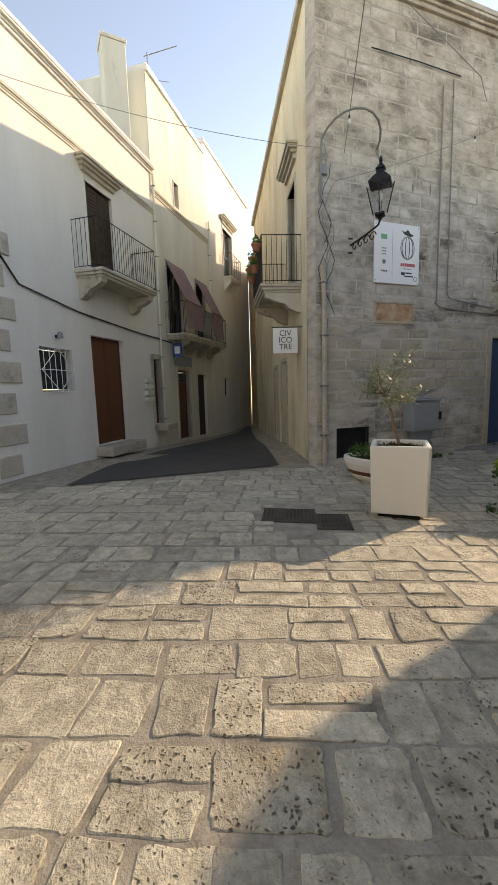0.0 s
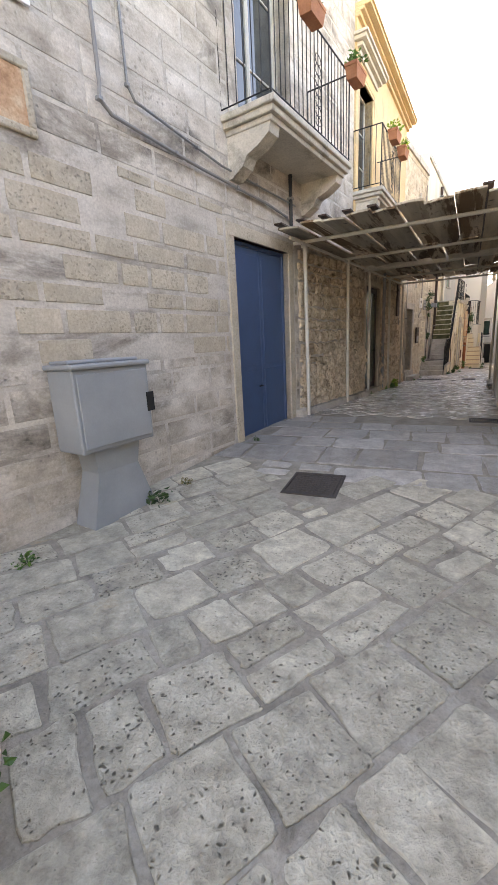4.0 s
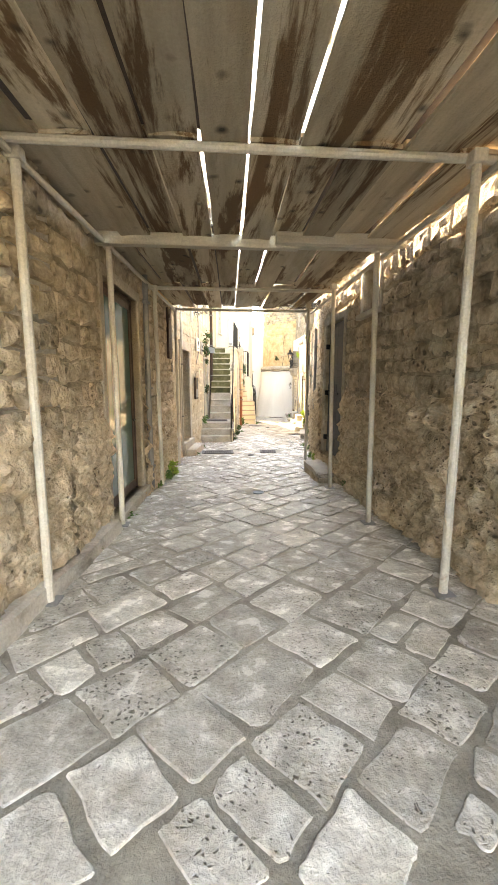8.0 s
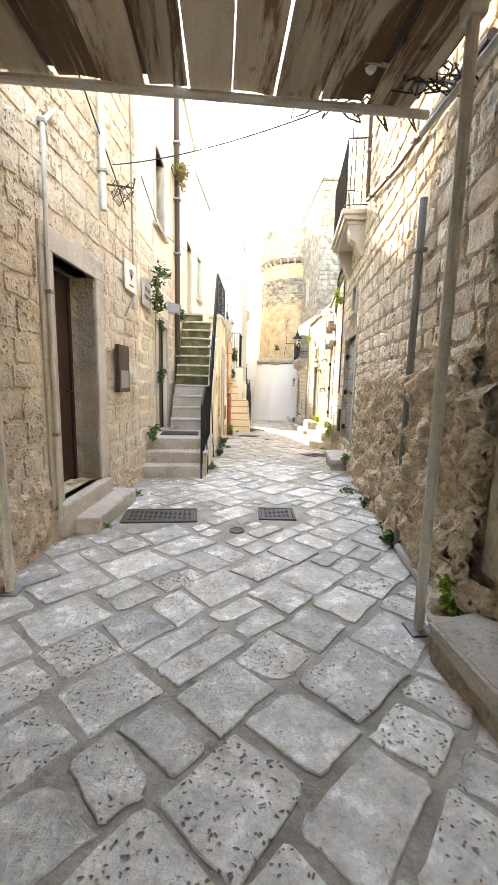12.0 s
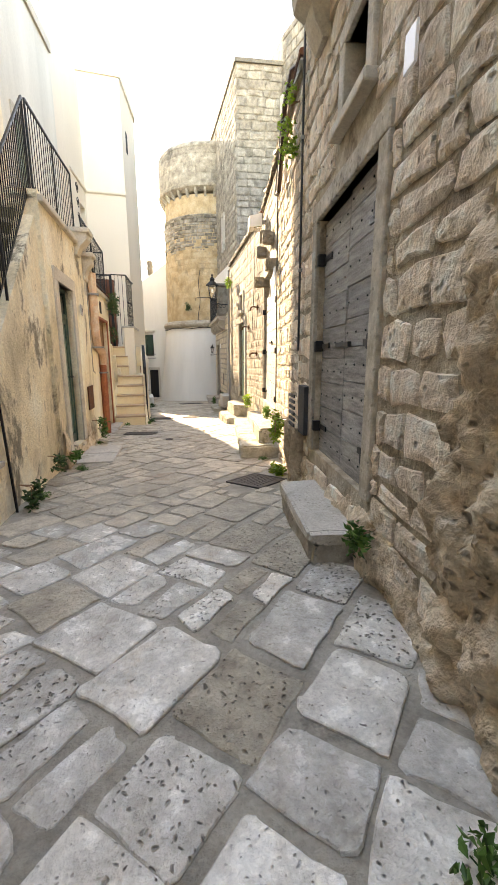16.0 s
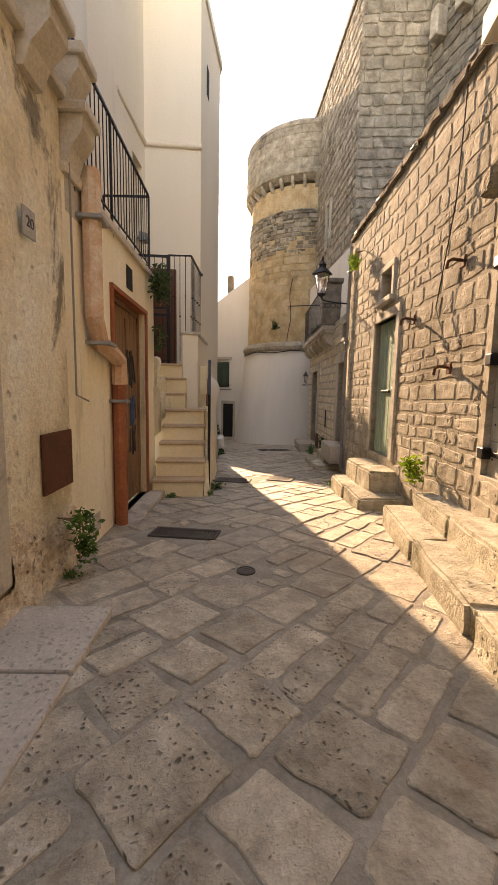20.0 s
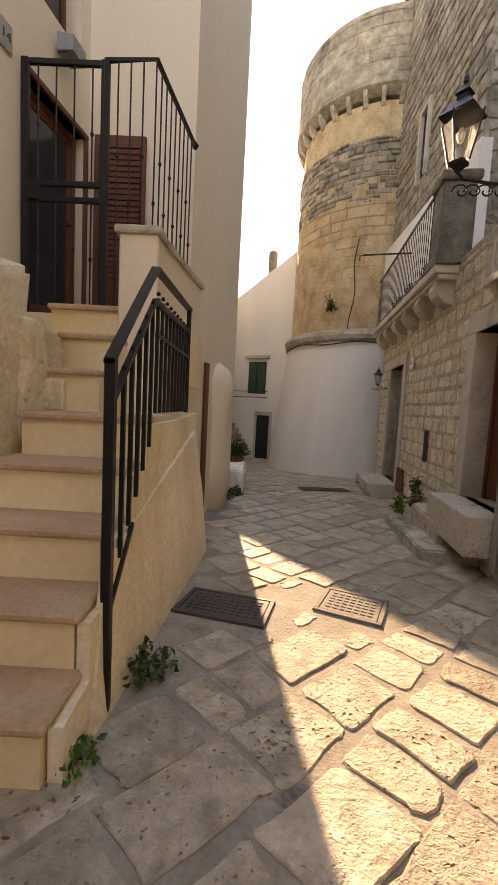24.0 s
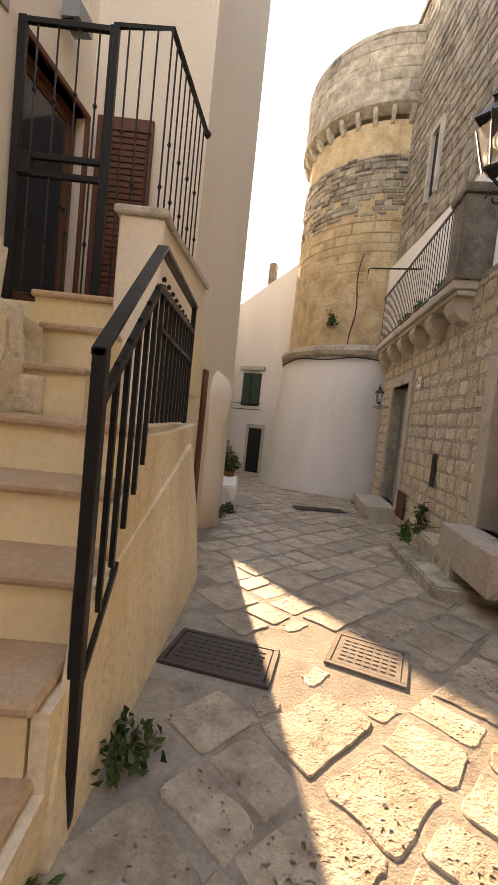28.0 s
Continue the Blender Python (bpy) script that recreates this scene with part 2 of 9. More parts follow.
M = dict(
    pave=surface("paving_limestone", [(0.28, 0.25, 0.192), (0.46, 0.423, 0.335), (0.62, 0.582, 0.468)], 8.5, 0.62, 1.0, 38, vary=0.20, stain=(0.46, 0.34, 0.21), stain_scale=1.3, stain_at=0.63, pits=0.62, pit_scale=33, gloss=0.12, spec=0.4, dist=0.022, pit_lim=(0.19, 0.30), pit_zone=6.0, stone_pits=True),
    pave_grey=surface("grey_entry_limestone", [(0.23, 0.213, 0.19), (0.36, 0.34, 0.31), (0.50, 0.478, 0.44)], 6.0, 0.55, 1.0, 40, vary=0.22, stain=(0.40, 0.335, 0.25), stain_scale=1.2, stain_at=0.60, pits=0.5, pit_scale=30, gloss=0.12, spec=0.45, dist=0.02, pit_lim=(0.10, 0.24), pit_zone=4.0, stone_pits=True),
    pave_brown=surface("rosy_lane_limestone", [(0.260, 0.215, 0.160), (0.435, 0.376, 0.290), (0.599, 0.533, 0.427)], 7.5, 0.60, 1.0, 38, vary=0.20, stain=(0.37, 0.275, 0.19), stain_scale=1.3, stain_at=0.58, pits=0.5, pit_scale=31, gloss=0.12, spec=0.4, dist=0.02, pit_lim=(0.13, 0.28), pit_zone=5.0, stone_pits=True),
    pave_wet=surface("worn_lane_limestone", [(0.37, 0.338, 0.288), (0.56, 0.522, 0.458), (0.75, 0.715, 0.645)], 7.0, 0.23, 1.0, 40, vary=0.24, stain=(0.44, 0.35, 0.25), stain_scale=1.6, stain_at=0.62, pits=0.58, pit_scale=36, gloss=0.14, spec=0.75, dist=0.013, pit_lim=(0.16, 0.30), pit_zone=6.0, stone_pits=True),
    joint=surface("joint_mortar", [(0.20, 0.178, 0.145), (0.305, 0.274, 0.225), (0.41, 0.375, 0.312)], 5.0, 0.8, 0.9, 50, stain=(0.11, 0.097, 0.078), stain_scale=3.0, stain_at=0.59),
    asphalt=surface("asphalt", [(0.045, 0.045, 0.047), (0.07, 0.068, 0.066)], 3, 0.7, 0.4, 90),
    ashlar=surface("grey_ashlar", [(0.30, 0.255, 0.205), (0.50, 0.445, 0.375), (0.68, 0.63, 0.56)], 2.6, 0.9, 0.5, 45, vary=0.035, stain=(0.13, 0.11, 0.092), stain_scale=1.0, stain_at=0.53, stain_w=0.16, streak=(0.8, 0.8, 1.3), pits=0.3, pit_scale=16, pit_lim=(0.0, 0.26)),
    ashlar_tan=surface("tan_ashlar", [(0.39, 0.335, 0.255), (0.53, 0.465, 0.37)], 3.5, 0.9, 0.5, 40, vary=0.08, stain=(0.24, 0.20, 0.15), stain_scale=0.9, stain_at=0.6, pits=0.25, pit_scale=30),
    lime=surface("old_lime_mortar", [(0.36, 0.32, 0.27), (0.50, 0.455, 0.395), (0.60, 0.555, 0.49)], 2.2, 0.95, 0.4, 40, stain=(0.22, 0.19, 0.16), stain_scale=0.9, streak=(0.8, 0.8, 2.2)),
    rubble=surface("rubble_limestone", [(0.30, 0.225, 0.145), (0.54, 0.44, 0.32), (0.72, 0.63, 0.50)], 6.0, 0.95, 1.0, 26, vary=0.20, stain=(0.26, 0.20, 0.14), stain_scale=1.6, stain_at=0.57, pits=0.5, pit_scale=11, dist=0.04, pit_lim=(0.0, 0.30)),
    rubble_joint=surface("earthy_mortar", [(0.25, 0.20, 0.14), (0.43, 0.355, 0.26), (0.58, 0.50, 0.385)], 6, 1.0, 1.0, 26, dist=0.03, stain=(0.16, 0.125, 0.09), stain_scale=2.6, stain_at=0.55),
    rubble_pale=surface("pale_rubble_limestone", [(0.512, 0.397, 0.287), (0.781, 0.653, 0.512), (0.800, 0.800, 0.708)], 6.0, 0.95, 1.0, 26, vary=0.16, stain=(0.36, 0.28, 0.20), stain_scale=1.6, stain_at=0.58, pits=0.5, pit_scale=14, dist=0.035, pit_lim=(0.0, 0.28)),
    gold=surface("honey_limestone", [(0.27, 0.238, 0.19), (0.40, 0.358, 0.29), (0.53, 0.488, 0.41)], 7.0, 0.95, 0.5, 30, vary=0.18, stain=(0.23, 0.19, 0.14), stain_scale=1.3, pits=0.4, pit_scale=18, dist=0.014, pit_lim=(0.0, 0.3)),
    palestone=surface("pale_rough_limestone", [(0.50, 0.41, 0.29), (0.66, 0.57, 0.43), (0.76, 0.70, 0.57)], 5.0, 0.95, 1.0, 26, vary=0.06, stain=(0.42, 0.34, 0.22), stain_scale=0.9, stain_at=0.58, pits=0.2, pit_scale=22, dist=0.025),
    peel=surface("peeling_stained_plaster", [(0.470, 0.392, 0.258), (0.806, 0.706, 0.515), (0.860, 0.860, 0.750)], 1.7, 0.95, 0.9, 30, stain=(0.25, 0.22, 0.165), stain_scale=1.5, stain_at=0.545, stain_w=0.06, streak=(1, 1, 0.5), pits=0.3, pit_scale=9, dist=0.03, pit_lim=(0.0, 0.2)),
    drip=surface("drip_stained_cream_plaster", [(0.66, 0.555, 0.375), (0.80, 0.72, 0.54), (0.86, 0.81, 0.68)], 1.3, 0.9, 0.35, 30, stain=(0.42, 0.365, 0.235), stain_scale=2.0, stain_at=0.57, stain_w=0.10, streak=(1, 1, 0.16), grit=0.08),
    darkgreen=surface("dark_green_paint", [(0.022, 0.05, 0.038), (0.045, 0.085, 0.065)], 5, 0.45, 0.1, 60),
    eroded=surface("eroded_wall_foot", [(0.44, 0.325, 0.215), (0.66, 0.53, 0.385), (0.80, 0.70, 0.55)], 9.0, 1.0, 0.9, 22, stain=(0.30, 0.225, 0.15), stain_scale=2.4, stain_at=0.56, pits=0.5, pit_scale=17, dist=0.035, pit_lim=(0.0, 0.30), grit=0.24),
    grey=surface("grey_fortress_stone", [(0.13, 0.112, 0.09), (0.23, 0.20, 0.155), (0.34, 0.30, 0.235)], 4.5, 0.95, 1.0, 25, vary=0.22, stain=(0.09, 0.08, 0.07), stain_scale=0.8, dist=0.03),
    towergrey=surface("grey_tower_rubble", [(0.18, 0.155, 0.12), (0.32, 0.28, 0.22), (0.46, 0.41, 0.33)], 4.5, 0.95, 0.8, 25, vary=0.18, stain=(0.13, 0.115, 0.095), stain_scale=0.8, dist=0.02),
    ledge=surface("worn_ledge_limestone", [(0.28, 0.25, 0.18), (0.46, 0.42, 0.33), (0.62, 0.58, 0.48)], 7, 0.9, 1.0, 40, vary=0.14, stain=(0.20, 0.19, 0.12), stain_scale=3.2, stain_at=0.56, pits=0.5, pit_scale=24, dist=0.02, pit_lim=(0.0, 0.3)),
    mosstread=surface("pale_mossy_tread", [(0.34, 0.31, 0.21), (0.50, 0.46, 0.36), (0.60, 0.56, 0.46)], 5, 0.9, 0.5, 40, stain=(0.24, 0.23, 0.13), stain_scale=2.5, pits=0.3, pit_scale=26),
    orange=surface("orange_tufa", [(0.40, 0.27, 0.14), (0.56, 0.41, 0.24), (0.64, 0.52, 0.34)], 3.0, 0.95, 1.0, 25, vary=0.10, stain=(0.30, 0.24, 0.17), stain_scale=0.9, dist=0.03),
    white=surface("white_limewash", [(0.66, 0.64, 0.59), (0.80, 0.78, 0.73)], 0.8, 0.9, 0.15, 30, stain=(0.52, 0.50, 0.44), stain_scale=0.5, stain_at=0.62, streak=True, grit=0.07),
    white_old=surface("weathered_white_plaster", [(0.56, 0.55, 0.47), (0.74, 0.72, 0.63)], 0.9, 0.9, 0.2, 30, stain=(0.36, 0.35, 0.27), stain_scale=0.6, stain_at=0.56, streak=True, grit=0.07),
    cream=surface("cream_plaster", [(0.58, 0.48, 0.31), (0.74, 0.65, 0.47), (0.80, 0.73, 0.58)], 1.4, 0.9, 0.35, 30, stain=(0.42, 0.355, 0.24), stain_scale=0.9, stain_at=0.57, streak=(1, 1, 0.35)),
    yellow=surface("yellow_plaster", [(0.74, 0.60, 0.37), (0.84, 0.72, 0.49)], 1.2, 0.9, 0.15, 30, stain=(0.66, 0.57, 0.42), stain_scale=0.8, stain_at=0.6, grit=0.07),
    beige=surface("beige_plaster", [(0.70, 0.62, 0.49), (0.79, 0.71, 0.58)], 0.7, 0.85, 0.15, 40, stain=(0.60, 0.52, 0.40), stain_scale=0.5, stain_at=0.6, streak=True, grit=0.07),
    ochre=surface("ochre_plaster", [(0.55, 0.38, 0.20), (0.68, 0.50, 0.30)], 0.8, 0.9, 0.15, 30, stain=(0.42, 0.33, 0.22), stain_scale=0.7),
    trim=surface("pale_stone_trim", [(0.44, 0.40, 0.33), (0.58, 0.53, 0.45)], 3, 0.85, 0.3, 40, stain=(0.26, 0.24, 0.20), stain_scale=1.4),
    step=surface("step_limestone", [(0.40, 0.36, 0.30), (0.56, 0.51, 0.44)], 3, 0.8, 0.4, 45, stain=(0.25, 0.22, 0.18), stain_scale=2, pits=0.3, pit_scale=30),
    mossy=surface("mossy_step_stone", [(0.045, 0.045, 0.018), (0.105, 0.10, 0.042), (0.22, 0.20, 0.115)], 4, 0.95, 0.5, 40, stain=(0.33, 0.30, 0.21), stain_scale=4.5, stain_at=0.60),
    tread=surface("rosy_stone_tread", [(0.44, 0.30, 0.19), (0.54, 0.40, 0.28)], 4, 0.6, 0.2, 50),
    plank=surface("weathered_planks", [(0.28, 0.22, 0.15), (0.47, 0.395, 0.295), (0.62, 0.545, 0.43)], 1.3, 0.85, 0.7, 60, vary=0.28, streak=(3.0, 0.30, 3.0), stain=(0.16, 0.095, 0.05), stain_scale=0.95, stain_at=0.51, stain_w=0.05, pits=0.85, pit_scale=4.8, pit_lim=(0.04, 0.20), pit_zone=5.0, grit=0.10),
    beamwood=surface("silvery_beam", [(0.40, 0.36, 0.29), (0.56, 0.52, 0.44), (0.66, 0.62, 0.54)], 2.0, 0.85, 0.7, 60, streak=(0.4, 4, 4), stain=(0.26, 0.19, 0.12), stain_scale=1.4, stain_at=0.60),
    oldwood=surface("scuffed_brown_door", [(0.11, 0.055, 0.028), (0.22, 0.12, 0.065), (0.34, 0.21, 0.125)], 4, 0.7, 0.4, 60, streak=(7, 7, 0.6)),
    brownwood=surface("brown_varnished_wood", [(0.10, 0.035, 0.018), (0.17, 0.06, 0.03)], 5, 0.5, 0.2, 60, streak=(9, 9, 0.5)),
    darkwood=surface("dark_wood", [(0.035, 0.02, 0.014), (0.07, 0.04, 0.028)], 6, 0.5, 0.15, 60, streak=(9, 9, 0.5)),
    greywood=surface("silvered_wood", [(0.16, 0.155, 0.148), (0.29, 0.28, 0.265), (0.42, 0.405, 0.38)], 4, 0.85, 0.7, 60, vary=0.18, streak=(1, 1, 8), stain=(0.12, 0.115, 0.11), stain_scale=1.6, stain_at=0.6),
    whitewood=surface("grey_white_painted_wood", [(0.33, 0.32, 0.29), (0.46, 0.45, 0.415)], 4, 0.75, 0.2, 50, vary=0.08, stain=(0.33, 0.30, 0.25), stain_scale=2.4, stain_at=0.62),
    greenwood=surface("flaking_green_paint", [(0.14, 0.25, 0.18), (0.30, 0.42, 0.33), (0.44, 0.50, 0.42)], 6, 0.75, 0.3, 50, streak=(8, 8, 0.5)),
    blue=surface("blue_grey_door_paint", [(0.038, 0.075, 0.15), (0.055, 0.10, 0.19)], 5, 0.5, 0.1, 60, grit=0.06),
    black_iron=surface("black_iron", [(0.012, 0.012, 0.013), (0.024, 0.023, 0.022)], 8, 0.45, 0.1, 80, metal=0.3),
    slate=surface("charcoal_boards", [(0.035, 0.037, 0.042), (0.075, 0.078, 0.085)], 5, 0.6, 0.2, 60, vary=0.2),
    rust=surface("rusty_iron", [(0.06, 0.022, 0.012), (0.15, 0.06, 0.03)], 7, 0.8, 0.3, 60),
    pole=surface("chipped_white_pole", [(0.50, 0.47, 0.40), (0.64, 0.61, 0.54)], 5, 0.6, 0.15, 60, stain=(0.34, 0.24, 0.14), stain_scale=3, stain_at=0.62),
    greymetal=surface("grey_enamel", [(0.22, 0.24, 0.25), (0.29, 0.31, 0.32)], 2, 0.5, 0.05, 60, grit=0.03),
    zinc=surface("dull_zinc_pipe", [(0.20, 0.20, 0.20), (0.30, 0.30, 0.29)], 5, 0.5, 0.1, 60, metal=0.4),
    copper=surface("peeling_orange_pipe", [(0.52, 0.31, 0.19), (0.64, 0.43, 0.30)], 4, 0.7, 0.2, 40, stain=(0.66, 0.56, 0.43), stain_scale=2.4, stain_at=0.52),
    redpipe=surface("rust_red_pipe", [(0.25, 0.07, 0.035), (0.38, 0.13, 0.06)], 5, 0.6, 0.2, 40),
    terracotta=surface("terracotta", [(0.28, 0.10, 0.05), (0.40, 0.17, 0.09)], 6, 0.85, 0.2, 50),
    planter=surface("cream_resin_planter", [(0.76, 0.715, 0.63), (0.80, 0.76, 0.68)], 1.2, 0.5, 0.04, 40, stain=(0.68, 0.60, 0.48), stain_scale=0.9, stain_at=0.63, grit=0.03),
    soil=surface("dark_soil", [(0.03, 0.016, 0.009), (0.11, 0.065, 0.038), (0.20, 0.13, 0.08)], 22, 1.0, 1.0, 90, dist=0.03),
    bark=surface("olive_bark", [(0.20, 0.12, 0.07), (0.33, 0.21, 0.13)], 12, 0.9, 0.5, 80),
    cover=surface("cast_iron_cover", [(0.05, 0.042, 0.038), (0.10, 0.085, 0.075)], 8, 0.6, 0.3, 70, metal=0.3),
    palecover=surface("pale_worn_cover", [(0.14, 0.125, 0.105), (0.25, 0.225, 0.19)], 9, 0.75, 0.4, 60),
    steel=surface("worn_blue_steel_lid", [(0.12, 0.14, 0.16), (0.22, 0.25, 0.28)], 8, 0.6, 0.2, 70, metal=0.3),
    brick=surface("exposed_red_plaster_patch", [(0.34, 0.17, 0.09), (0.50, 0.30, 0.18), (0.62, 0.48, 0.34)], 5, 0.95, 0.6, 40),
    signwhite=plain("sign_white", (0.82, 0.82, 0.82), 0.35),
    ink=plain("sign_ink", (0.02, 0.02, 0.022), 0.5),
    red=plain("sign_red", (0.55, 0.03, 0.05), 0.5),
    green_label=plain("label_green", (0.12, 0.42, 0.22), 0.5),
    # Near-black that paints the unlit depth of openings and recesses.
    void=plain("painted_dark_depth", (0.012, 0.011, 0.010), 0.9),
    bulb=plain("milky_bulb", (0.75, 0.73, 0.68), 0.2),
    cable=plain("black_cable", (0.02, 0.02, 0.02), 0.6),
    greycable=plain("grey_cable", (0.22, 0.21, 0.20), 0.6),
    awning=surface("mauve_awning_cloth", [(0.20, 0.13, 0.13), (0.28, 0.19, 0.19)], 3, 0.9, 0.1, 60),
    paneglass=plain("window_pane", (0.03, 0.04, 0.045), 0.04),
    teal=plain("teal_door_glass", (0.07, 0.15, 0.135), 0.06),
    glass=glassy("lamp_glass", (0.9, 0.9, 0.9)),
    leaf=leafy("green_leaves", (0.03, 0.09, 0.015), (0.10, 0.22, 0.04)),
    leaf_lime=leafy("lime_leaves", (0.10, 0.22, 0.02), (0.28, 0.42, 0.04)),
    olive=leafy("olive_leaves", (0.14, 0.17, 0.09), (0.38, 0.40, 0.27)),
    dry=leafy("dry_weeds", (0.16, 0.14, 0.05), (0.30, 0.25, 0.10)),
    moss=leafy("dark_weeds", (0.02, 0.05, 0.012), (0.06, 0.12, 0.03)),
)

# ---- building blocks ----
rnd = random.Random(7)
GROUND = [(-60, -.1), (-12, -.16), (-7, -.2), (-3.7, -.24), (-1.7, -.28), (0, -.2), (1.5, -.1), (3, -.07), (5, -.12), (6.7, -.2), (10, -.35),
          (12.6, -.38), (14.5, -.41), (18.4, -.62), (21.5, -.70), (23, -.8), (25, -.9), (29, -1.0), (33, -1.3), (45, -1.6), (60, -1.7)]
GY, GZ = [g[0] for g in GROUND], [g[1] for g in GROUND]


def zg(x, y):
    """Height of the ground, which falls gently along the lane."""
    return float(np.interp(y, GY, GZ)) - 0.06 * max(0.0, -6.0 - x) + 0.012 * noise.noise((x * 0.9, y * 0.9, 0.3))


def thing(name, label="", category="", at=None, group="", kind=""):
    ob = new(name)
    if at is not None:
        ob.matrix_basis = at if isinstance(at, Matrix) else Matrix.Translation(at)
    return tagged(ob, label, category, group, kind)


def part(name, bm, material, parent=None, label="", smooth=False):
    """Links a bmesh as one mesh object under a thing or a part."""
    me = bpy.data.meshes.new(name)
    if smooth:
        for f in bm.faces:
            f.smooth = True
    bm.to_mesh(me)
    bm.free()
    me.materials.append(M[material] if isinstance(material, str) else material)
    ob = new(name, me)
    if parent is not None:
        ob.parent = parent
    return tagged(ob, label)


def solid(name, bm, material, label="", category="", kind="", group="", at=None, smooth=False):
    ob = part(name, bm, material, None, label, smooth)
    if at is not None:
        ob.matrix_basis = at
    return tagged(ob, label, category, group, kind)


def nb():
    return bmesh.new()


def quadmesh(bm, rings, closed=True, cap=True):
    """Skin a list of rings of points."""
    vs = [[bm.verts.new(p) for p in r] for r in rings]
    n = len(vs[0])
    for a, b in zip(vs, vs[1:]):
        for i in range(n if closed else n - 1):
            bm.faces.new((a[i], a[(i + 1) % n], b[(i + 1) % n], b[i]))
    if cap and n > 2:
        bm.faces.new(vs[0][::-1])
        bm.faces.new(vs[-1])
    return bm


def box(x0, x1, y0, y1, z0, z1, bev=0.0, bm=None):
    bm = bm or nb()
    if bev <= 0:
        quadmesh(bm, [[(x0, y0, z), (x1, y0, z), (x1, y1, z), (x0, y1, z)] for z in (z0, z1)])
        return bm
    e = min(bev, (x1 - x0) * 0.45, (y1 - y0) * 0.45, (z1 - z0) * 0.45)

    def ring(i, z):
        return [(x0 + i, y0 + e, z), (x0 + e, y0 + i, z), (x1 - e, y0 + i, z), (x1 - i, y0 + e, z),
                (x1 - i, y1 - e, z), (x1 - e, y1 - i, z), (x0 + e, y1 - i, z), (x0 + i, y1 - e, z)]
    quadmesh(bm, [ring(e * 0.6, z0), ring(0, z0 + e), ring(0, z1 - e), ring(e * 0.6, z1)])
    return bm


def rod(p, q, r, sides=8, bm=None, r2=None):
    bm = bm or nb()
    p, q = Vector(p), Vector(q)
    d = (q - p).normalized()
    a = d.orthogonal().normalized()
    b = d.cross(a)
    r2 = r if r2 is None else r2
    quadmesh(bm, [[c + (a * math.cos(t) + b * math.sin(t)) * k for t in [2 * math.pi * i / sides for i in range(sides)]] for c, k in ((p, r), (q, r2))])
    return bm


def tube(pts, r, sides=6, bm=None):
    """A pipe or cable along points."""
    bm = bm or nb()
    pts = [Vector(p) for p in pts]
    rings, a = [], None
    for i, p in enumerate(pts):
        d = (pts[min(i + 1, len(pts) - 1)] - pts[max(i - 1, 0)]).normalized()
        a = (d.orthogonal() if a is None else a - d * a.dot(d)).normalized()
        b = d.cross(a)
        k = r[i] if isinstance(r, (list, tuple)) else r
        rings.append([p + (a * math.cos(t) + b * math.sin(t)) * k for t in [2 * math.pi * j / sides for j in range(sides)]])
    return quadmesh(bm, rings)


def turned(profile, sides=16, at=(0, 0, 0), bm=None):
    """A turned body from (radius, height) pairs."""
    bm = bm or nb()
    return quadmesh(bm, [[(at[0] + max(r, 1e-4) * math.cos(t), at[1] + max(r, 1e-4) * math.sin(t), at[2] + h) for t in [2 * math.pi * i / sides for i in range(sides)]] for r, h in profile])


def prism(poly, z0, z1, bm=None):
    bm = bm or nb()
    return quadmesh(bm, [[(x, y, z0) for x, y in poly], [(x, y, z1) for x, y in poly]])


def extrude_v(poly, v0, v1, bm=None):
    """A plate whose outline is given in (u, z), thick from v0 to v1 along local y."""
    bm = bm or nb()
    return quadmesh(bm, [[(u, v, z) for u, z in poly] for v in (v1, v0)])


class Wall:
    """A vertical wall line from p to q; local x runs along it, local y points out into the street on its left."""

    def __init__(self, p, q):
        self.p, self.q = Vector((*p, 0)), Vector((*q, 0))
        self.d = (self.q - self.p)
        self.n = self.d.length
        self.d.normalize()
        self.m = Matrix.Translation(self.p) @ Matrix.Rotation(math.atan2(self.d.y, self.d.x), 4, "Z")

    def u(self, y):
        return (y - self.p.y) / self.d.y

    def at(self, u, v=0.0, z=0.0):
        return self.m @ Vector((u, v, z))

    def spot(self, u, z=0.0, v=0.0):
        return self.m @ Matrix.Translation((u, v, z))


def build_wall(name, w, z0, z1, material, label, thick=0.5, holes=(), u0=0.0, u1=None, top=None):
    """A thick wall with openings (u0, u1, z0, z1) cut through."""
    u1 = w.n if u1 is None else u1
    us = sorted({u0, u1, *[h[0] for h in holes], *[h[1] for h in holes]})
    bm = nb()
    for a, b in zip(us, us[1:]):
        if b - a < 1e-4:
            continue
        mid = (a + b) / 2
        zs = sorted([(h[2], h[3]) for h in holes if h[0] < mid < h[1]])
        z = z0
        for lo, hi in zs + [(z1, z1)]:
            if lo - z > 1e-4:
                box(a, b, -thick, 0, z, lo, 0, bm)
            z = max(z, hi)
    return solid(name, bm, material, label, "wall", "structure", at=w.m)


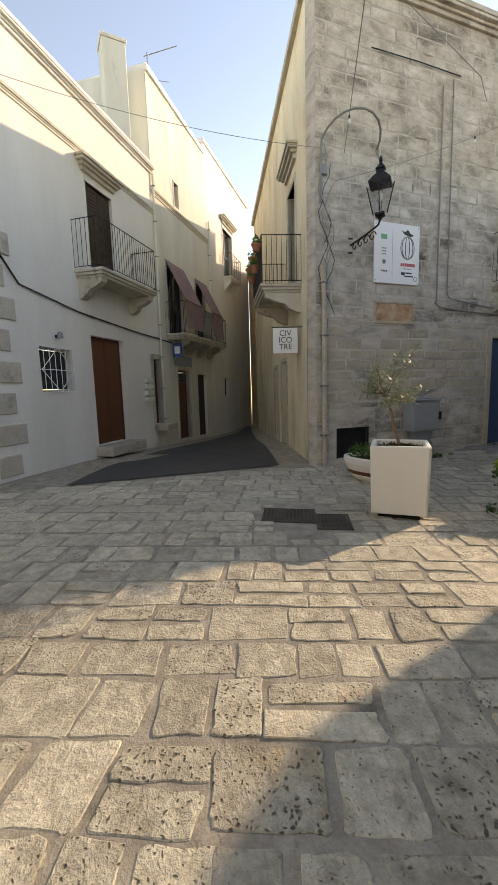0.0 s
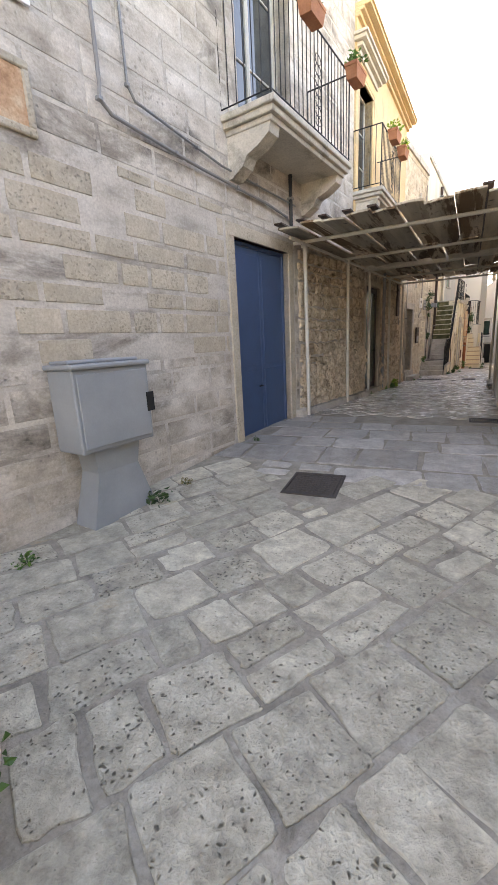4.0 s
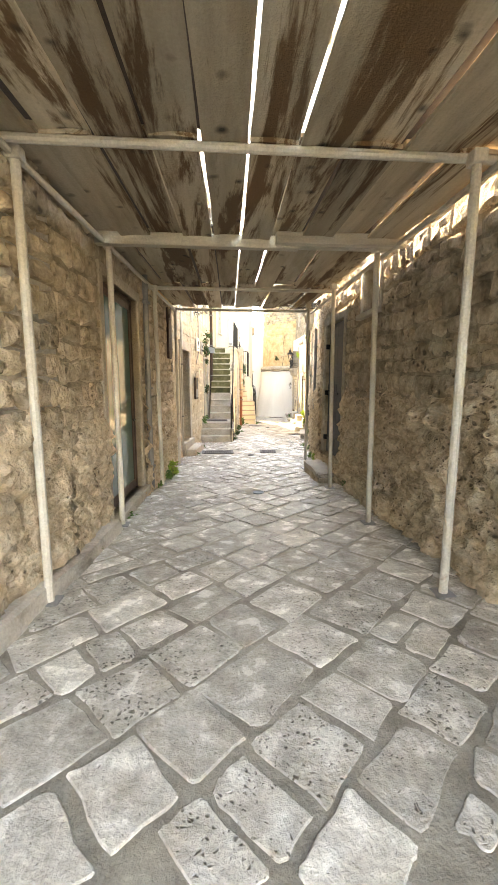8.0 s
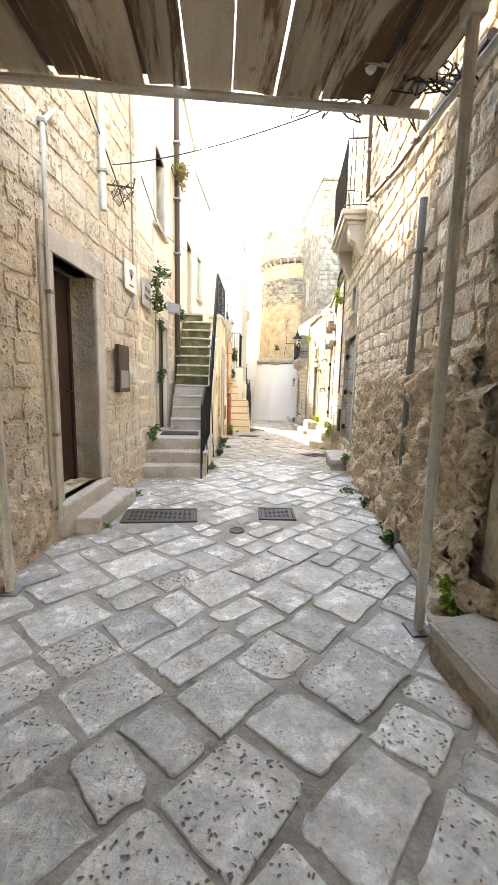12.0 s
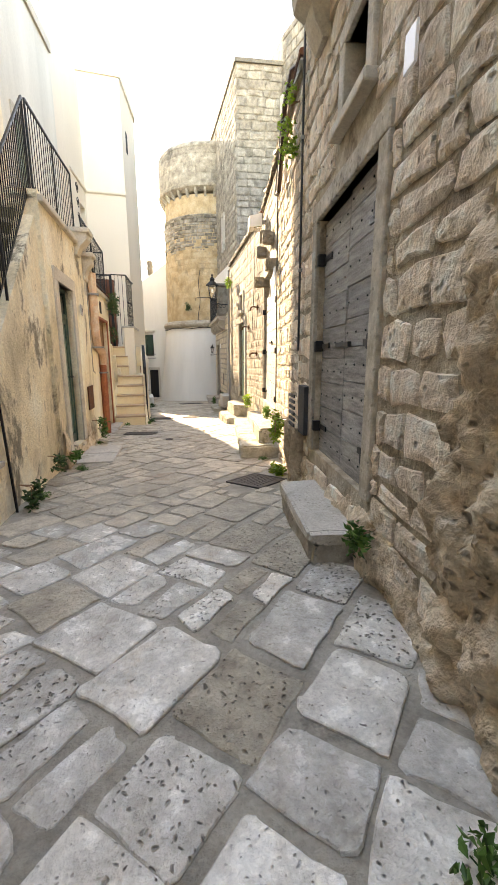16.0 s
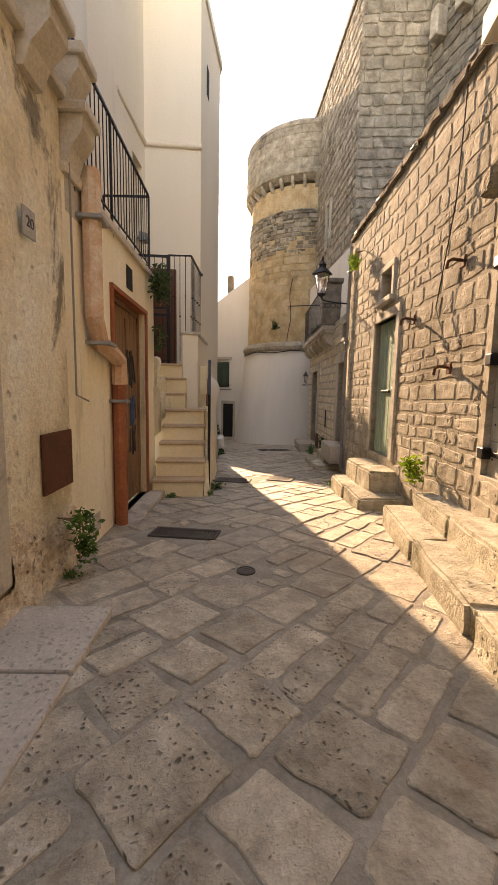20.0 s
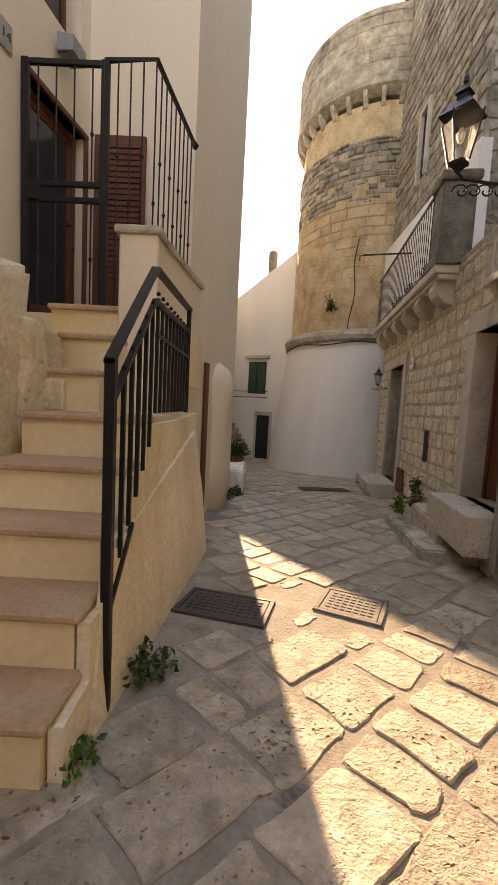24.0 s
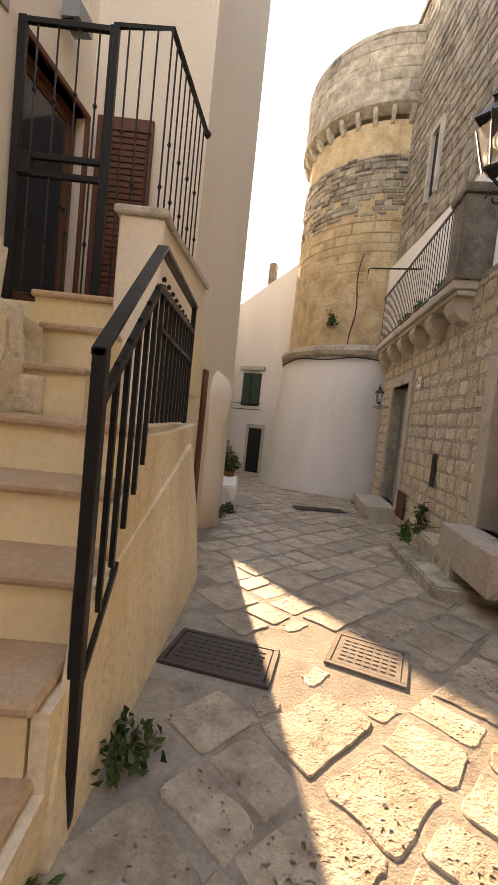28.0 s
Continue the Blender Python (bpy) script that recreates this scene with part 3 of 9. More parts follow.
def stone_mesh(bm, u0, u1, z0, z1, d, j, inset=0.02, v=0.0):
    """One wall stone with a worn uneven outline and a lumpy face, proud of the wall by d."""
    cu, cz, hu, hz = (u0 + u1) / 2, (z0 + z1) / 2, (u1 - u0) / 2, (z1 - z0) / 2
    k = rnd.uniform(0.90, 0.99) if j > 0.01 else 0.992
    out = []
    for a, b in ((-1, -1), (0, -1), (1, -1), (1, 0), (1, 1), (0, 1), (-1, 1), (-1, 0)):
        q = k if a and b else 1.0
        out.append((cu + a * hu * q + rnd.uniform(-j, j) * 0.7, cz + b * hz * q + rnd.uniform(-j, j) * 0.7))
    sag = 0.9 * j * noise.noise((u0 * 0.7, z0 * 0.7, 3.0)) + 1.2 * j * noise.noise((u0 * 0.35, z0, 8.0))
    e = min(inset, hu * 0.4, hz * 0.4)

    def ring(s, dv, r):
        return [bm.verts.new((cu + (p - cu) * s[0], v + dv * rnd.uniform(1 - r, 1 + r), cz + (q - cz) * s[1] + sag)) for p, q in out]
    r0 = ring((1, 1), -0.03, 0)
    r1 = ring((1 - e / hu, 1 - e / hz), d * 0.85, 0.25)
    r2 = ring((0.5, 0.5), d * 1.15, 0.35)
    c = bm.verts.new((cu, v + d * rnd.uniform(0.8, 1.4), cz + sag))
    for A, B in ((r0, r1), (r1, r2)):
        for i in range(8):
            t = (i + 1) % 8
            bm.faces.new((A[t], A[i], B[i], B[t]))
    for i in range(8):
        bm.faces.new((r2[(i + 1) % 8], r2[i], c))


def eroded_face(parent, w, u0, u1, z0, z1, deep, material, holes=(), step=0.030, seed=0.0):
    """The lumpy, weathered rock-like foot of an old wall, fading out upwards."""
    nu, nz = int((u1 - u0) / step), int((z1 + 0.5 - z0) / step)
    bm = nb()
    g = []
    for j in range(nz + 1):
        row = []
        for i in range(nu + 1):
            u, z = u0 + (u1 - u0) * i / nu, z0 + (z1 + 0.5 - z0) * j / nz
            top = z1 + 0.35 * noise.noise((u * 0.8, seed, 1.0))
            f = noise.fractal((u * 4.2 + seed, z * 5.5, seed), 0.55, 2.2, 6) * 0.55
            rid = 1 - min(1.0, abs(noise.noise((u * 4.6, z * 6.2, seed + 5))) * 6)
            chunk = noise.cell((u * 4.0 + 0.6 * noise.noise((u * 3, z * 3, seed)), z * 6.0 + 0.8 * noise.noise((u * 3, z * 3, seed + 4)), seed)) * 0.26
            v = deep * (0.8 + f + chunk - 0.40 * rid) - max(0.0, z - top) * 0.45 + max(0.0, 0.25 - (z - z0)) * 0.12
            row.append(bm.verts.new((u + 0.015 * noise.noise((u * 9, z * 9, 2)), max(v, -0.06), z)))
        g.append(row)
    for j in range(nz):
        for i in range(nu):
            u, z = u0 + (u1 - u0) * (i + 0.5) / nu, z0 + (z1 + 0.5 - z0) * (j + 0.5) / nz
            if any(h[0] < u < h[1] and h[2] < z < h[3] for h in holes) or max(q.co.y for q in (g[j][i], g[j][i + 1], g[j + 1][i + 1], g[j + 1][i])) < -0.05:
                continue
            bm.faces.new((g[j][i + 1], g[j][i], g[j + 1][i], g[j + 1][i + 1]))
    return part("eroded_foot", bm, material, parent, "lumpy eroded stone", smooth=True)


def clad(wall_ob, w, u0, u1, z0, z1, course, length, depth, jitter, material, holes=(), gap=0.012, limit=220, near=None, skip=0.0, name="stone", v=0.0):
    """Courses of stones on a wall: those nearest to a stretch are pieces of their own, the rest one joined part."""
    cells = []
    z = z0
    while z < z1 - 0.05:
        h = min(rnd.uniform(*course), z1 - z)
        u = u0 - rnd.uniform(0, length[1] * 0.5)
        while u < u1:
            l = rnd.uniform(*length)
            a, b = max(u, u0), min(u + l, u1)
            u += l
            if b - a < 0.06 or rnd.random() < skip:
                continue
            if any(a < hh[1] - 0.01 and b > hh[0] + 0.01 and z < hh[3] - 0.01 and z + h > hh[2] + 0.01 for hh in holes):
                for hh in holes:
                    if a < hh[1] and b > hh[0] and z < hh[3] and z + h > hh[2]:
                        if a < hh[0]:
                            b = min(b, hh[0])
                        elif b > hh[1]:
                            a = max(a, hh[1])
                        else:
                            a = b
                if b - a < 0.06:
                    continue
            cells.append((a + gap / 2, b - gap / 2, z + gap / 2, z + h - gap / 2))
        z += h
    if near is not None:
        cells.sort(key=lambda c: (c[0] - near[0]) ** 2 + (c[2] - near[1]) ** 2)
    for i, c in enumerate(cells[:limit]):
        bm = nb()
        stone_mesh(bm, *c, depth, jitter, v=v)
        part(name, bm, material, wall_ob)
    if len(cells) > limit:
        bm = nb()
        for c in cells[limit:]:
            stone_mesh(bm, *c, depth, jitter, v=v)
        tagged(part("stonework", bm, material, wall_ob), kind="stuff")


def framed_hole(parent, u0, u1, z0, z1, wd, proud, material, depth=0.25, sill=True):
    """A stone surround round an opening: two jambs, a lintel and a sill."""
    part("jamb", box(u0 - wd, u0, -depth, proud, z0, z1, 0.008), material, parent)
    part("jamb", box(u1, u1 + wd, -depth, proud, z0, z1, 0.008), material, parent)
    part("lintel", box(u0 - wd, u1 + wd, -depth, proud + 0.003, z1, z1 + wd, 0.008), material, parent)
    if sill:
        part("sill", box(u0 - wd - 0.03, u1 + wd + 0.03, -depth, proud + 0.05, z0 - 0.07, z0, 0.01), material, parent)


def leaves(bm, centre, radius, count, size, flat=1.0, droop=0.0, r=None):
    """Many small bent leaves inside an uneven ellipsoid."""
    r = r or rnd
    for _ in range(count):
        d = Vector((r.gauss(0, 1), r.gauss(0, 1), r.gauss(0, 1))).normalized() * (r.random() ** 0.45)
        p = Vector((d.x * radius[0], d.y * radius[1], d.z * radius[2] * flat)) + Vector(centre)
        p.z -= droop * (d.x * d.x + d.y * d.y) * radius[2]
        a = Vector((r.gauss(0, 1), r.gauss(0, 1), r.gauss(0, 0.6))).normalized()
        b = a.cross(Vector((r.gauss(0, 1), r.gauss(0, 1), r.gauss(0, 1)))).normalized()
        s = size * r.uniform(0.6, 1.4)
        n = a.cross(b) * s * 0.15
        v = [bm.verts.new(p), bm.verts.new(p + a * s * 0.5 + b * s * 0.28 + n), bm.verts.new(p + a * s), bm.verts.new(p + a * s * 0.5 - b * s * 0.28 + n)]
        bm.faces.new(v)


def weed(x, y, size=0.12, material="leaf", label="small green weed growing from a paving joint", z=None, count=60):
    t = thing("weed", label, "plant", Matrix.Translation((x, y, zg(x, y) if z is None else z)))
    bm = nb()
    leaves(bm, (0, 0, size * 0.35), (size, size, size * 0.5), count, size * 0.35)
    tagged(part("leaves", bm, material, t), kind="stuff")
    for k in range(5):
        a = k * 1.25
        part("stem", rod((0, 0, -0.01), (math.cos(a) * size * 0.6, math.sin(a) * size * 0.6, size * 0.5), 0.003, 4), "moss", t)
    return t


def railing(parent, pts, height, gap=0.11, r=0.007, post=0.012, flat=0.0):
    """Top rail, bottom rail and bars along a line of local points, each bar a part."""
    pts = [Vector(p) for p in pts]
    up = Vector((0, 0, height))
    part("top_rail", tube([p + up for p in pts], post, 6), "black_iron", parent)
    part("bottom_rail", tube([p + Vector((0, 0, 0.06)) for p in pts], post * 0.8, 6), "black_iron", parent)
    for a, b in zip(pts, pts[1:]):
        n = max(2, int((b - a).length / gap))
        for i in range(n + (1 if b is pts[-1] else 0)):
            p = a.lerp(b, i / n)
            part("bar", rod(p + Vector((0, 0, 0.0 if i == 0 else 0.06)), p + up, post if i == 0 else r, 5), "black_iron", parent)


def letters(text, size, material, parent, m, name="lettering"):
    cu = bpy.data.curves.new(name, "FONT")
    cu.body, cu.size, cu.align_x, cu.align_y, cu.extrude = text, size, "CENTER", "CENTER", 0.0015
    cu.materials.append(M[material])
    ob = new(name, cu)
    ob.parent = parent
    ob.matrix_basis = m
    return ob


STAND = Matrix.Rotation(radians(90), 4, "X")     # lettering stands upright, read from local -y
FRONT = Matrix.Rotation(radians(180), 4, "Z") @ STAND   # read from local +y

# ---- the ground: one sheet to the horizon, joints and dirt of the paving ----
def ground_sheet():
    xs = [-400, -120, -50] + [-24 + 1.0 * i for i in range(20)] + [-4 + 0.25 * i for i in range(42)] + [7 + i for i in range(8)] + [30, 80, 400]
    ys = [-400, -120, -50, -30] + [-20 + i for i in range(8)] + [-12 + 0.3 * i for i in range(160)] + [37 + i for i in range(10)] + [60, 120, 400]
    bm = nb()
    g = [[bm.verts.new((x, y, zg(x, y) - 0.008)) for x in xs] for y in ys]
    for j in range(len(ys) - 1):
        for i in range(len(xs) - 1):
            bm.faces.new((g[j][i], g[j][i + 1], g[j + 1][i + 1], g[j + 1][i]))
    return solid("ground", bm, "joint", "earthy mortar bed between old limestone pavers", "ground", "structure", smooth=True)


ground_sheet()

# ---- wall lines (street on the left of each) ----
W_PAL = Wall((-1.206, 5.6), (-2.30, -3.9))          # palazzo, square side
W_STREET = Wall((-2.30, -3.9), (-14.0, 1.05))         # palazzo, street side
W_HOUSES = Wall((-17.9, 2.68), (-3.2, -10.98))        # white houses
W_B2 = Wall((-0.92, 11.0), (-1.206, 5.6))           # passage, left
W_L3 = Wall((-0.50, 14.2), (-0.92, 11.0))
W_L3B = Wall((0.0, 20.6), (-0.50, 14.2))
W_L5 = Wall((0.42, 23.3), (0.0, 20.6))
W_L4 = Wall((1.22, 23.25), (0.62, 16.6))             # terrace wall on the lane
W_R0 = Wall((6.4, -6.4), (2.02, 1.0))                # rough stone building, square side
W_R0.m = W_R0.m @ Matrix.Rotation(radians(13.5), 4, "X")
W_R0B = Wall((7.15, -5.98), (2.77, 1.42))              # its upright upper part
W_R0C = Wall((7.71, -5.63), (3.33, 1.77))            # set-back mass added to cast the square's shadow edge
W_R1 = Wall((2.02, 1.0), (2.14, 10.3))               # passage, right
W_R2 = Wall((2.14, 10.3), (3.38, 16.75))
W_R3 = Wall((3.38, 16.75), (4.20, 20.5))
W_R3B = Wall((4.20, 20.5), (4.62, 25.0))
W_R4 = Wall((4.64, 25.0), (5.24, 30.3))


def hy(w, y0, y1, z0, z1):
    """An opening given by two y places along a wall."""
    a, b = w.u(y0), w.u(y1)
    return (min(a, b), max(a, b), z0, z1)


H_PAL = [hy(W_PAL, 1.22, 2.68, -0.4, 2.62), hy(W_PAL, 1.45, 2.85, 3.95, 6.95), hy(W_PAL, -3.36, -2.57, -0.1, 0.55)]
wall_palazzo = build_wall("wall_palazzo", W_PAL, -0.6, 9.6, "lime", "weathered grey palazzo wall with old limewash", 0.35, H_PAL)
H_STREET = [(3.6, 4.5, -0.6, 2.3), (2.0, 3.0, 4.0, 6.6), (5.4, 6.2, -0.6, 2.2)]
wall_street = build_wall("wall_palazzo_street", W_STREET, -1.2, 9.6, "cream", "cream plastered palazzo side wall on the street", 0.5, H_STREET, u0=0.3)


def houses_u(y):
    return W_HOUSES.u(y)


U53, U20 = houses_u(-5.35), houses_u(-2.0)
H_H1 = [hy(W_HOUSES, -7.9, -6.9, 0.1, 3.0), hy(W_HOUSES, -7.75, -7.0, 4.5, 6.8), hy(W_HOUSES, -9.12, -8.42, 1.57, 2.56), hy(W_HOUSES, -5.75, -5.4, 0.4, 2.6)]
wall_house = build_wall("wall_white_house", W_HOUSES, -0.6, 8.75, "white", "white limewashed house front", 0.5, H_H1, u0=U53)
H_H2 = [hy(W_HOUSES, -4.5, -3.8, -0.4, 2.3), hy(W_HOUSES, -3.17, -2.5, -0.5, 2.2), hy(W_HOUSES, -4.8, -3.9, 3.6, 6.1), hy(W_HOUSES, -3.0, -2.3, 3.6, 6.0), hy(W_HOUSES, -4.2, -3.95, 8.25, 9.15)]
wall_house_2 = build_wall("wall_tall_house", W_HOUSES, -0.9, 11.7, "white_old", "weathered white plaster front of a taller house", 0.5, H_H2, u0=U20, u1=U53)
H_H3 = [hy(W_HOUSES, -0.5, 0.5, 7.2, 9.5), hy(W_HOUSES, -0.77, -0.34, 1.2, 2.1)]
wall_house_3 = build_wall("wall_far_house", W_HOUSES, -1.4, 12.2, "white", "sunlit white plaster house front", 0.5, H_H3, u0=0, u1=U20)

H_B2 = [hy(W_B2, 6.72, 8.12, -0.12, 2.5), hy(W_B2, 5.9, 7.0, 4.3, 6.4)]
wall_passage_left = build_wall("wall_passage_left", W_B2, -0.7, 7.4, "rubble_joint", "old rubble wall with crumbling earth mortar", 0.6, H_B2)
H_L3 = [hy(W_L3, 11.85, 12.72, -0.05, 2.15)]
wall_left_mid = build_wall("wall_lane_left", W_L3, -0.8, 6.9, "palestone", "cream plastered stone house front", 0.5, H_L3)
H_L3B = [hy(W_L3B, 15.45, 16.3, 0.12, 2.08), hy(W_L3B, 15.4, 16.1, 3.7, 4.9), hy(W_L3B, 19.0, 19.92, 2.74, 4.62)]
wall_left_stairs = build_wall("wall_lane_stairs", W_L3B, -0.8, 7.5, "drip", "yellowed plaster house front over the stairs", 0.5, H_L3B)
H_L5 = [hy(W_L5, 21.0, 21.6, 3.6, 4.8)]
wall_left_far = build_wall("wall_lane_upper", W_L5, 1.5, 7.0, "white_old", "greying plaster upper house front", 0.5, H_L5)
H_L4 = [hy(W_L4, 18.72, 19.5, -0.45, 1.8), hy(W_L4, 21.5, 22.75, -0.7, 1.6)]
wall_terrace = build_wall("wall_terrace", W_L4, -1.0, 2.2, "drip", "stained cream plaster terrace wall", 0.45, H_L4[1:], u1=W_L4.u(20.5))
wall_terrace_high = build_wall("wall_terrace_high", W_L4, -1.0, 2.7, "peel", "worn plaster wall under the upper landing", 0.45, H_L4[:1], u0=W_L4.u(20.5), u1=W_L4.u(18.25))
block_floor = solid("terrace_floor", prism([(1.2, 23.2), (0.98, 20.55), (-0.05, 20.55), (0.38, 23.2)], 1.9, 2.12), "trim", "stone terrace floor", "floor", "structure")
block_floor_2 = solid("landing_floor", prism([(0.96, 20.5), (0.74, 18.47), (-0.15, 18.47), (0.0, 20.5)], 2.3, 2.697), "trim", "stone landing at the stair top", "floor", "structure")

wall_rough = build_wall("wall_rough_building", W_R0, -0.6, 1.75, "rubble_joint", "battered rough stone base of the corner building", 0.7)
wall_rough_upper = build_wall("wall_rough_upper", W_R0B, 1.55, 4.35, "rubble_joint", "rough stone wall of the corner building", 0.6)
# Added above the real top so the shadow edge on the square holds.
wall_rough_top = build_wall("wall_rough_top", W_R0C, 4.2, 6.2, "gold", "set-back mass added above the rough stone building for its shadow", 0.5)
H_R1 = [hy(W_R1, 8.82, 9.96, 0.06, 2.45), hy(W_R1, 7.4, 8.0, 2.35, 2.95)]
wall_passage_right = build_wall("wall_passage_right", W_R1, -0.7, 4.35, "rubble_joint", "rough rubble wall of honey stones", 0.6, H_R1, u0=1.4)
wall_passage_foot = build_wall("wall_passage_foot", W_R1, -0.7, 1.75, "rubble_joint", "low rough stone corner of the passage", 0.6, u1=1.4)
W_R1C = Wall((2.77, 1.42), (2.04, 2.4))
wall_passage_corner = build_wall("wall_passage_corner", W_R1C, 1.55, 4.35, "rubble_joint", "rough rounded corner above the passage", 0.5)
H_R2 = [hy(W_R2, 14.84, 16.06, 0.0, 1.93), hy(W_R2, 15.1, 15.5, 2.35, 2.8)]
wall_right_house = build_wall("wall_right_house", W_R2, -0.8, 7.6, "rubble_joint", "stone house wall of uneven courses", 0.6, H_R2)
H_R3 = [hy(W_R3, 18.6, 20.4, 0.02, 2.25)]
wall_arch = build_wall("wall_arch", W_R3, -0.9, 3.45, "gold", "sunlit rubble garden wall with an arched door", 0.5, H_R3)
H_R3B = [hy(W_R3B, 22.45, 23.3, -0.2, 1.68), hy(W_R3B, 22.7, 23.1, 1.96, 2.34)]
wall_green_door = build_wall("wall_green_door", W_R3B, -1.1, 3.45, "gold", "sunlit squared-stone wall beside the lane", 0.5, H_R3B)
H_R4 = [hy(W_R4, 25.0, 25.75, -0.35, 1.3), hy(W_R4, 28.52, 29.5, -0.75, 1.30), hy(W_R4, 25.15, 25.5, 1.75, 2.05)]
wall_balcony = build_wall("wall_balcony_house", W_R4, -1.3, 2.25, "gold", "honey stone house front under a stone balcony", 0.6, H_R4)

# closing walls behind and beside the camera, and roofs
def block(name, poly, z0, z1, material, label):
    return solid(name, prism(poly, z0, z1), material, label, "wall", "structure")


block("wall_square_south", [(-3.4, -11.1), (-2.9, -16.5), (9.6, -16.5), (9.6, -16.0), (-2.4, -16.0), (-2.9, -11.1)], -0.4, 6.5, "white_old", "plain plastered wall closing the square")
block("wall_square_east", [(9.6, -16.5), (10.1, -16.5), (10.1, -6.0), (6.4, -6.0), (6.4, -6.4), (9.6, -6.4)], -0.4, 6.5, "white_old", "plain plastered wall closing the square at the side")


def gable_roof(name, poly, z, material="trim"):
    return solid(name, prism(poly, z, z + 0.18), material, "flat stone roof slab with a plain edge", "roof", "structure")


gable_roof("roof_palazzo", [(-1.1, 5.6), (-2.2, -4.05), (-14, 0.9), (-14, 5.6)], 9.6)
gable_roof("roof_passage_left", [(-0.86, 11.0), (-1.15, 5.6), (-6, 5.6), (-6, 11)], 7.4)
gable_roof("roof_lane_left", [(-0.45, 14.2), (-0.86, 11.0), (-6, 11), (-6, 14.2)], 6.9)
gable_roof("roof_lane_stairs", [(0.05, 20.6), (-0.45, 14.2), (-6, 14.2), (-6, 20.6)], 7.5)
gable_roof("roof_lane_upper", [(0.46, 23.3), (0.05, 20.6), (-6, 20.6), (-6, 23.3)], 7.0)
gable_roof("roof_white_house", [(-9.2, -5.3), (-3.1, -10.95), (-8, -16), (-14, -10.5)], 8.75, "white")
gable_roof("roof_tall_house", [(-12.8, -2.0), (-9.2, -5.3), (-14, -10.5), (-18, -7)], 11.7, "white")
gable_roof("roof_far_house", [(-17.85, 2.75), (-12.8, -2.0), (-18, -7), (-23, -2.5)], 12.2, "white")
# This slab caps the set-back mass added for its shadow.
gable_roof("roof_rough_building", [(7.3, -5.8), (2.95, 1.5), (10, 1.5), (10, -5.8)], 6.1)
gable_roof("roof_passage_right", [(2.5, 1.4), (2.0, 2.45), (2.1, 10.3), (10, 10.3), (10, 1.4)], 4.35)
gable_roof("roof_right_house", [(2.1, 10.3), (3.34, 16.75), (10, 16.75), (10, 10.3)], 7.6)

# side walls that close the taller houses
block("wall_tall_house_side", [(-9.25, -5.38), (-9.6, -5.75), (-14, -10.6), (-13.6, -10.9)], 8.7, 11.7, "white_old", "stained plaster side wall above the lower roof")
block("wall_palazzo_side", [(-1.24, 5.6), (-1.24, 6.1), (-6, 6.1), (-6, 5.6)], 7.3, 9.6, "ochre", "ochre plaster side wall above the lower roof")
block("wall_right_house_side", [(2.2, 10.3), (2.2, 10.8), (9, 10.8), (9, 10.3)], 4.3, 7.6, "white_old", "plain plaster side wall above the lower roof")
block("wall_right_house_end", [(3.45, 16.75), (3.4, 16.3), (10, 16.3), (10, 16.75)], -0.8, 7.6, "gold", "plain end wall of the stone house")
block("wall_street_end", [(-14, 1.0), (-17.9, 2.7), (-18.5, 4.5), (-14, 5.5)], -1.4, 8.5, "orange", "ochre stone house closing the street")
block("wall_lane_far_left", [(2.2, 28.0), (1.8, 26.0), (-4, 26.0), (-4, 38.0), (0.3, 38.0)], -1.8, 8.3, "beige", "tall smooth beige plastered house")
block("wall_lane_setback", [(0.28, 28.2), (0.28, 38.0), (-4, 38.0), (-4, 28.2)], 8.0, 10.8, "beige", "set-back upper storey of the beige house")
# Unseen block, added to keep low sun off the right passage wall.
block("wall_lane_setback_rear", [(-0.2, 31.0), (-0.2, 38.0), (-4, 38.0), (-4, 31.0)], 10.5, 12.3, "beige", "unseen block added behind the beige house to stop low sun")
gable_roof("roof_tall_beige", [(2.25, 28.0), (1.82, 25.95), (-4, 25.95), (-4, 38.0), (0.3, 38.0)], 8.3, "beige")
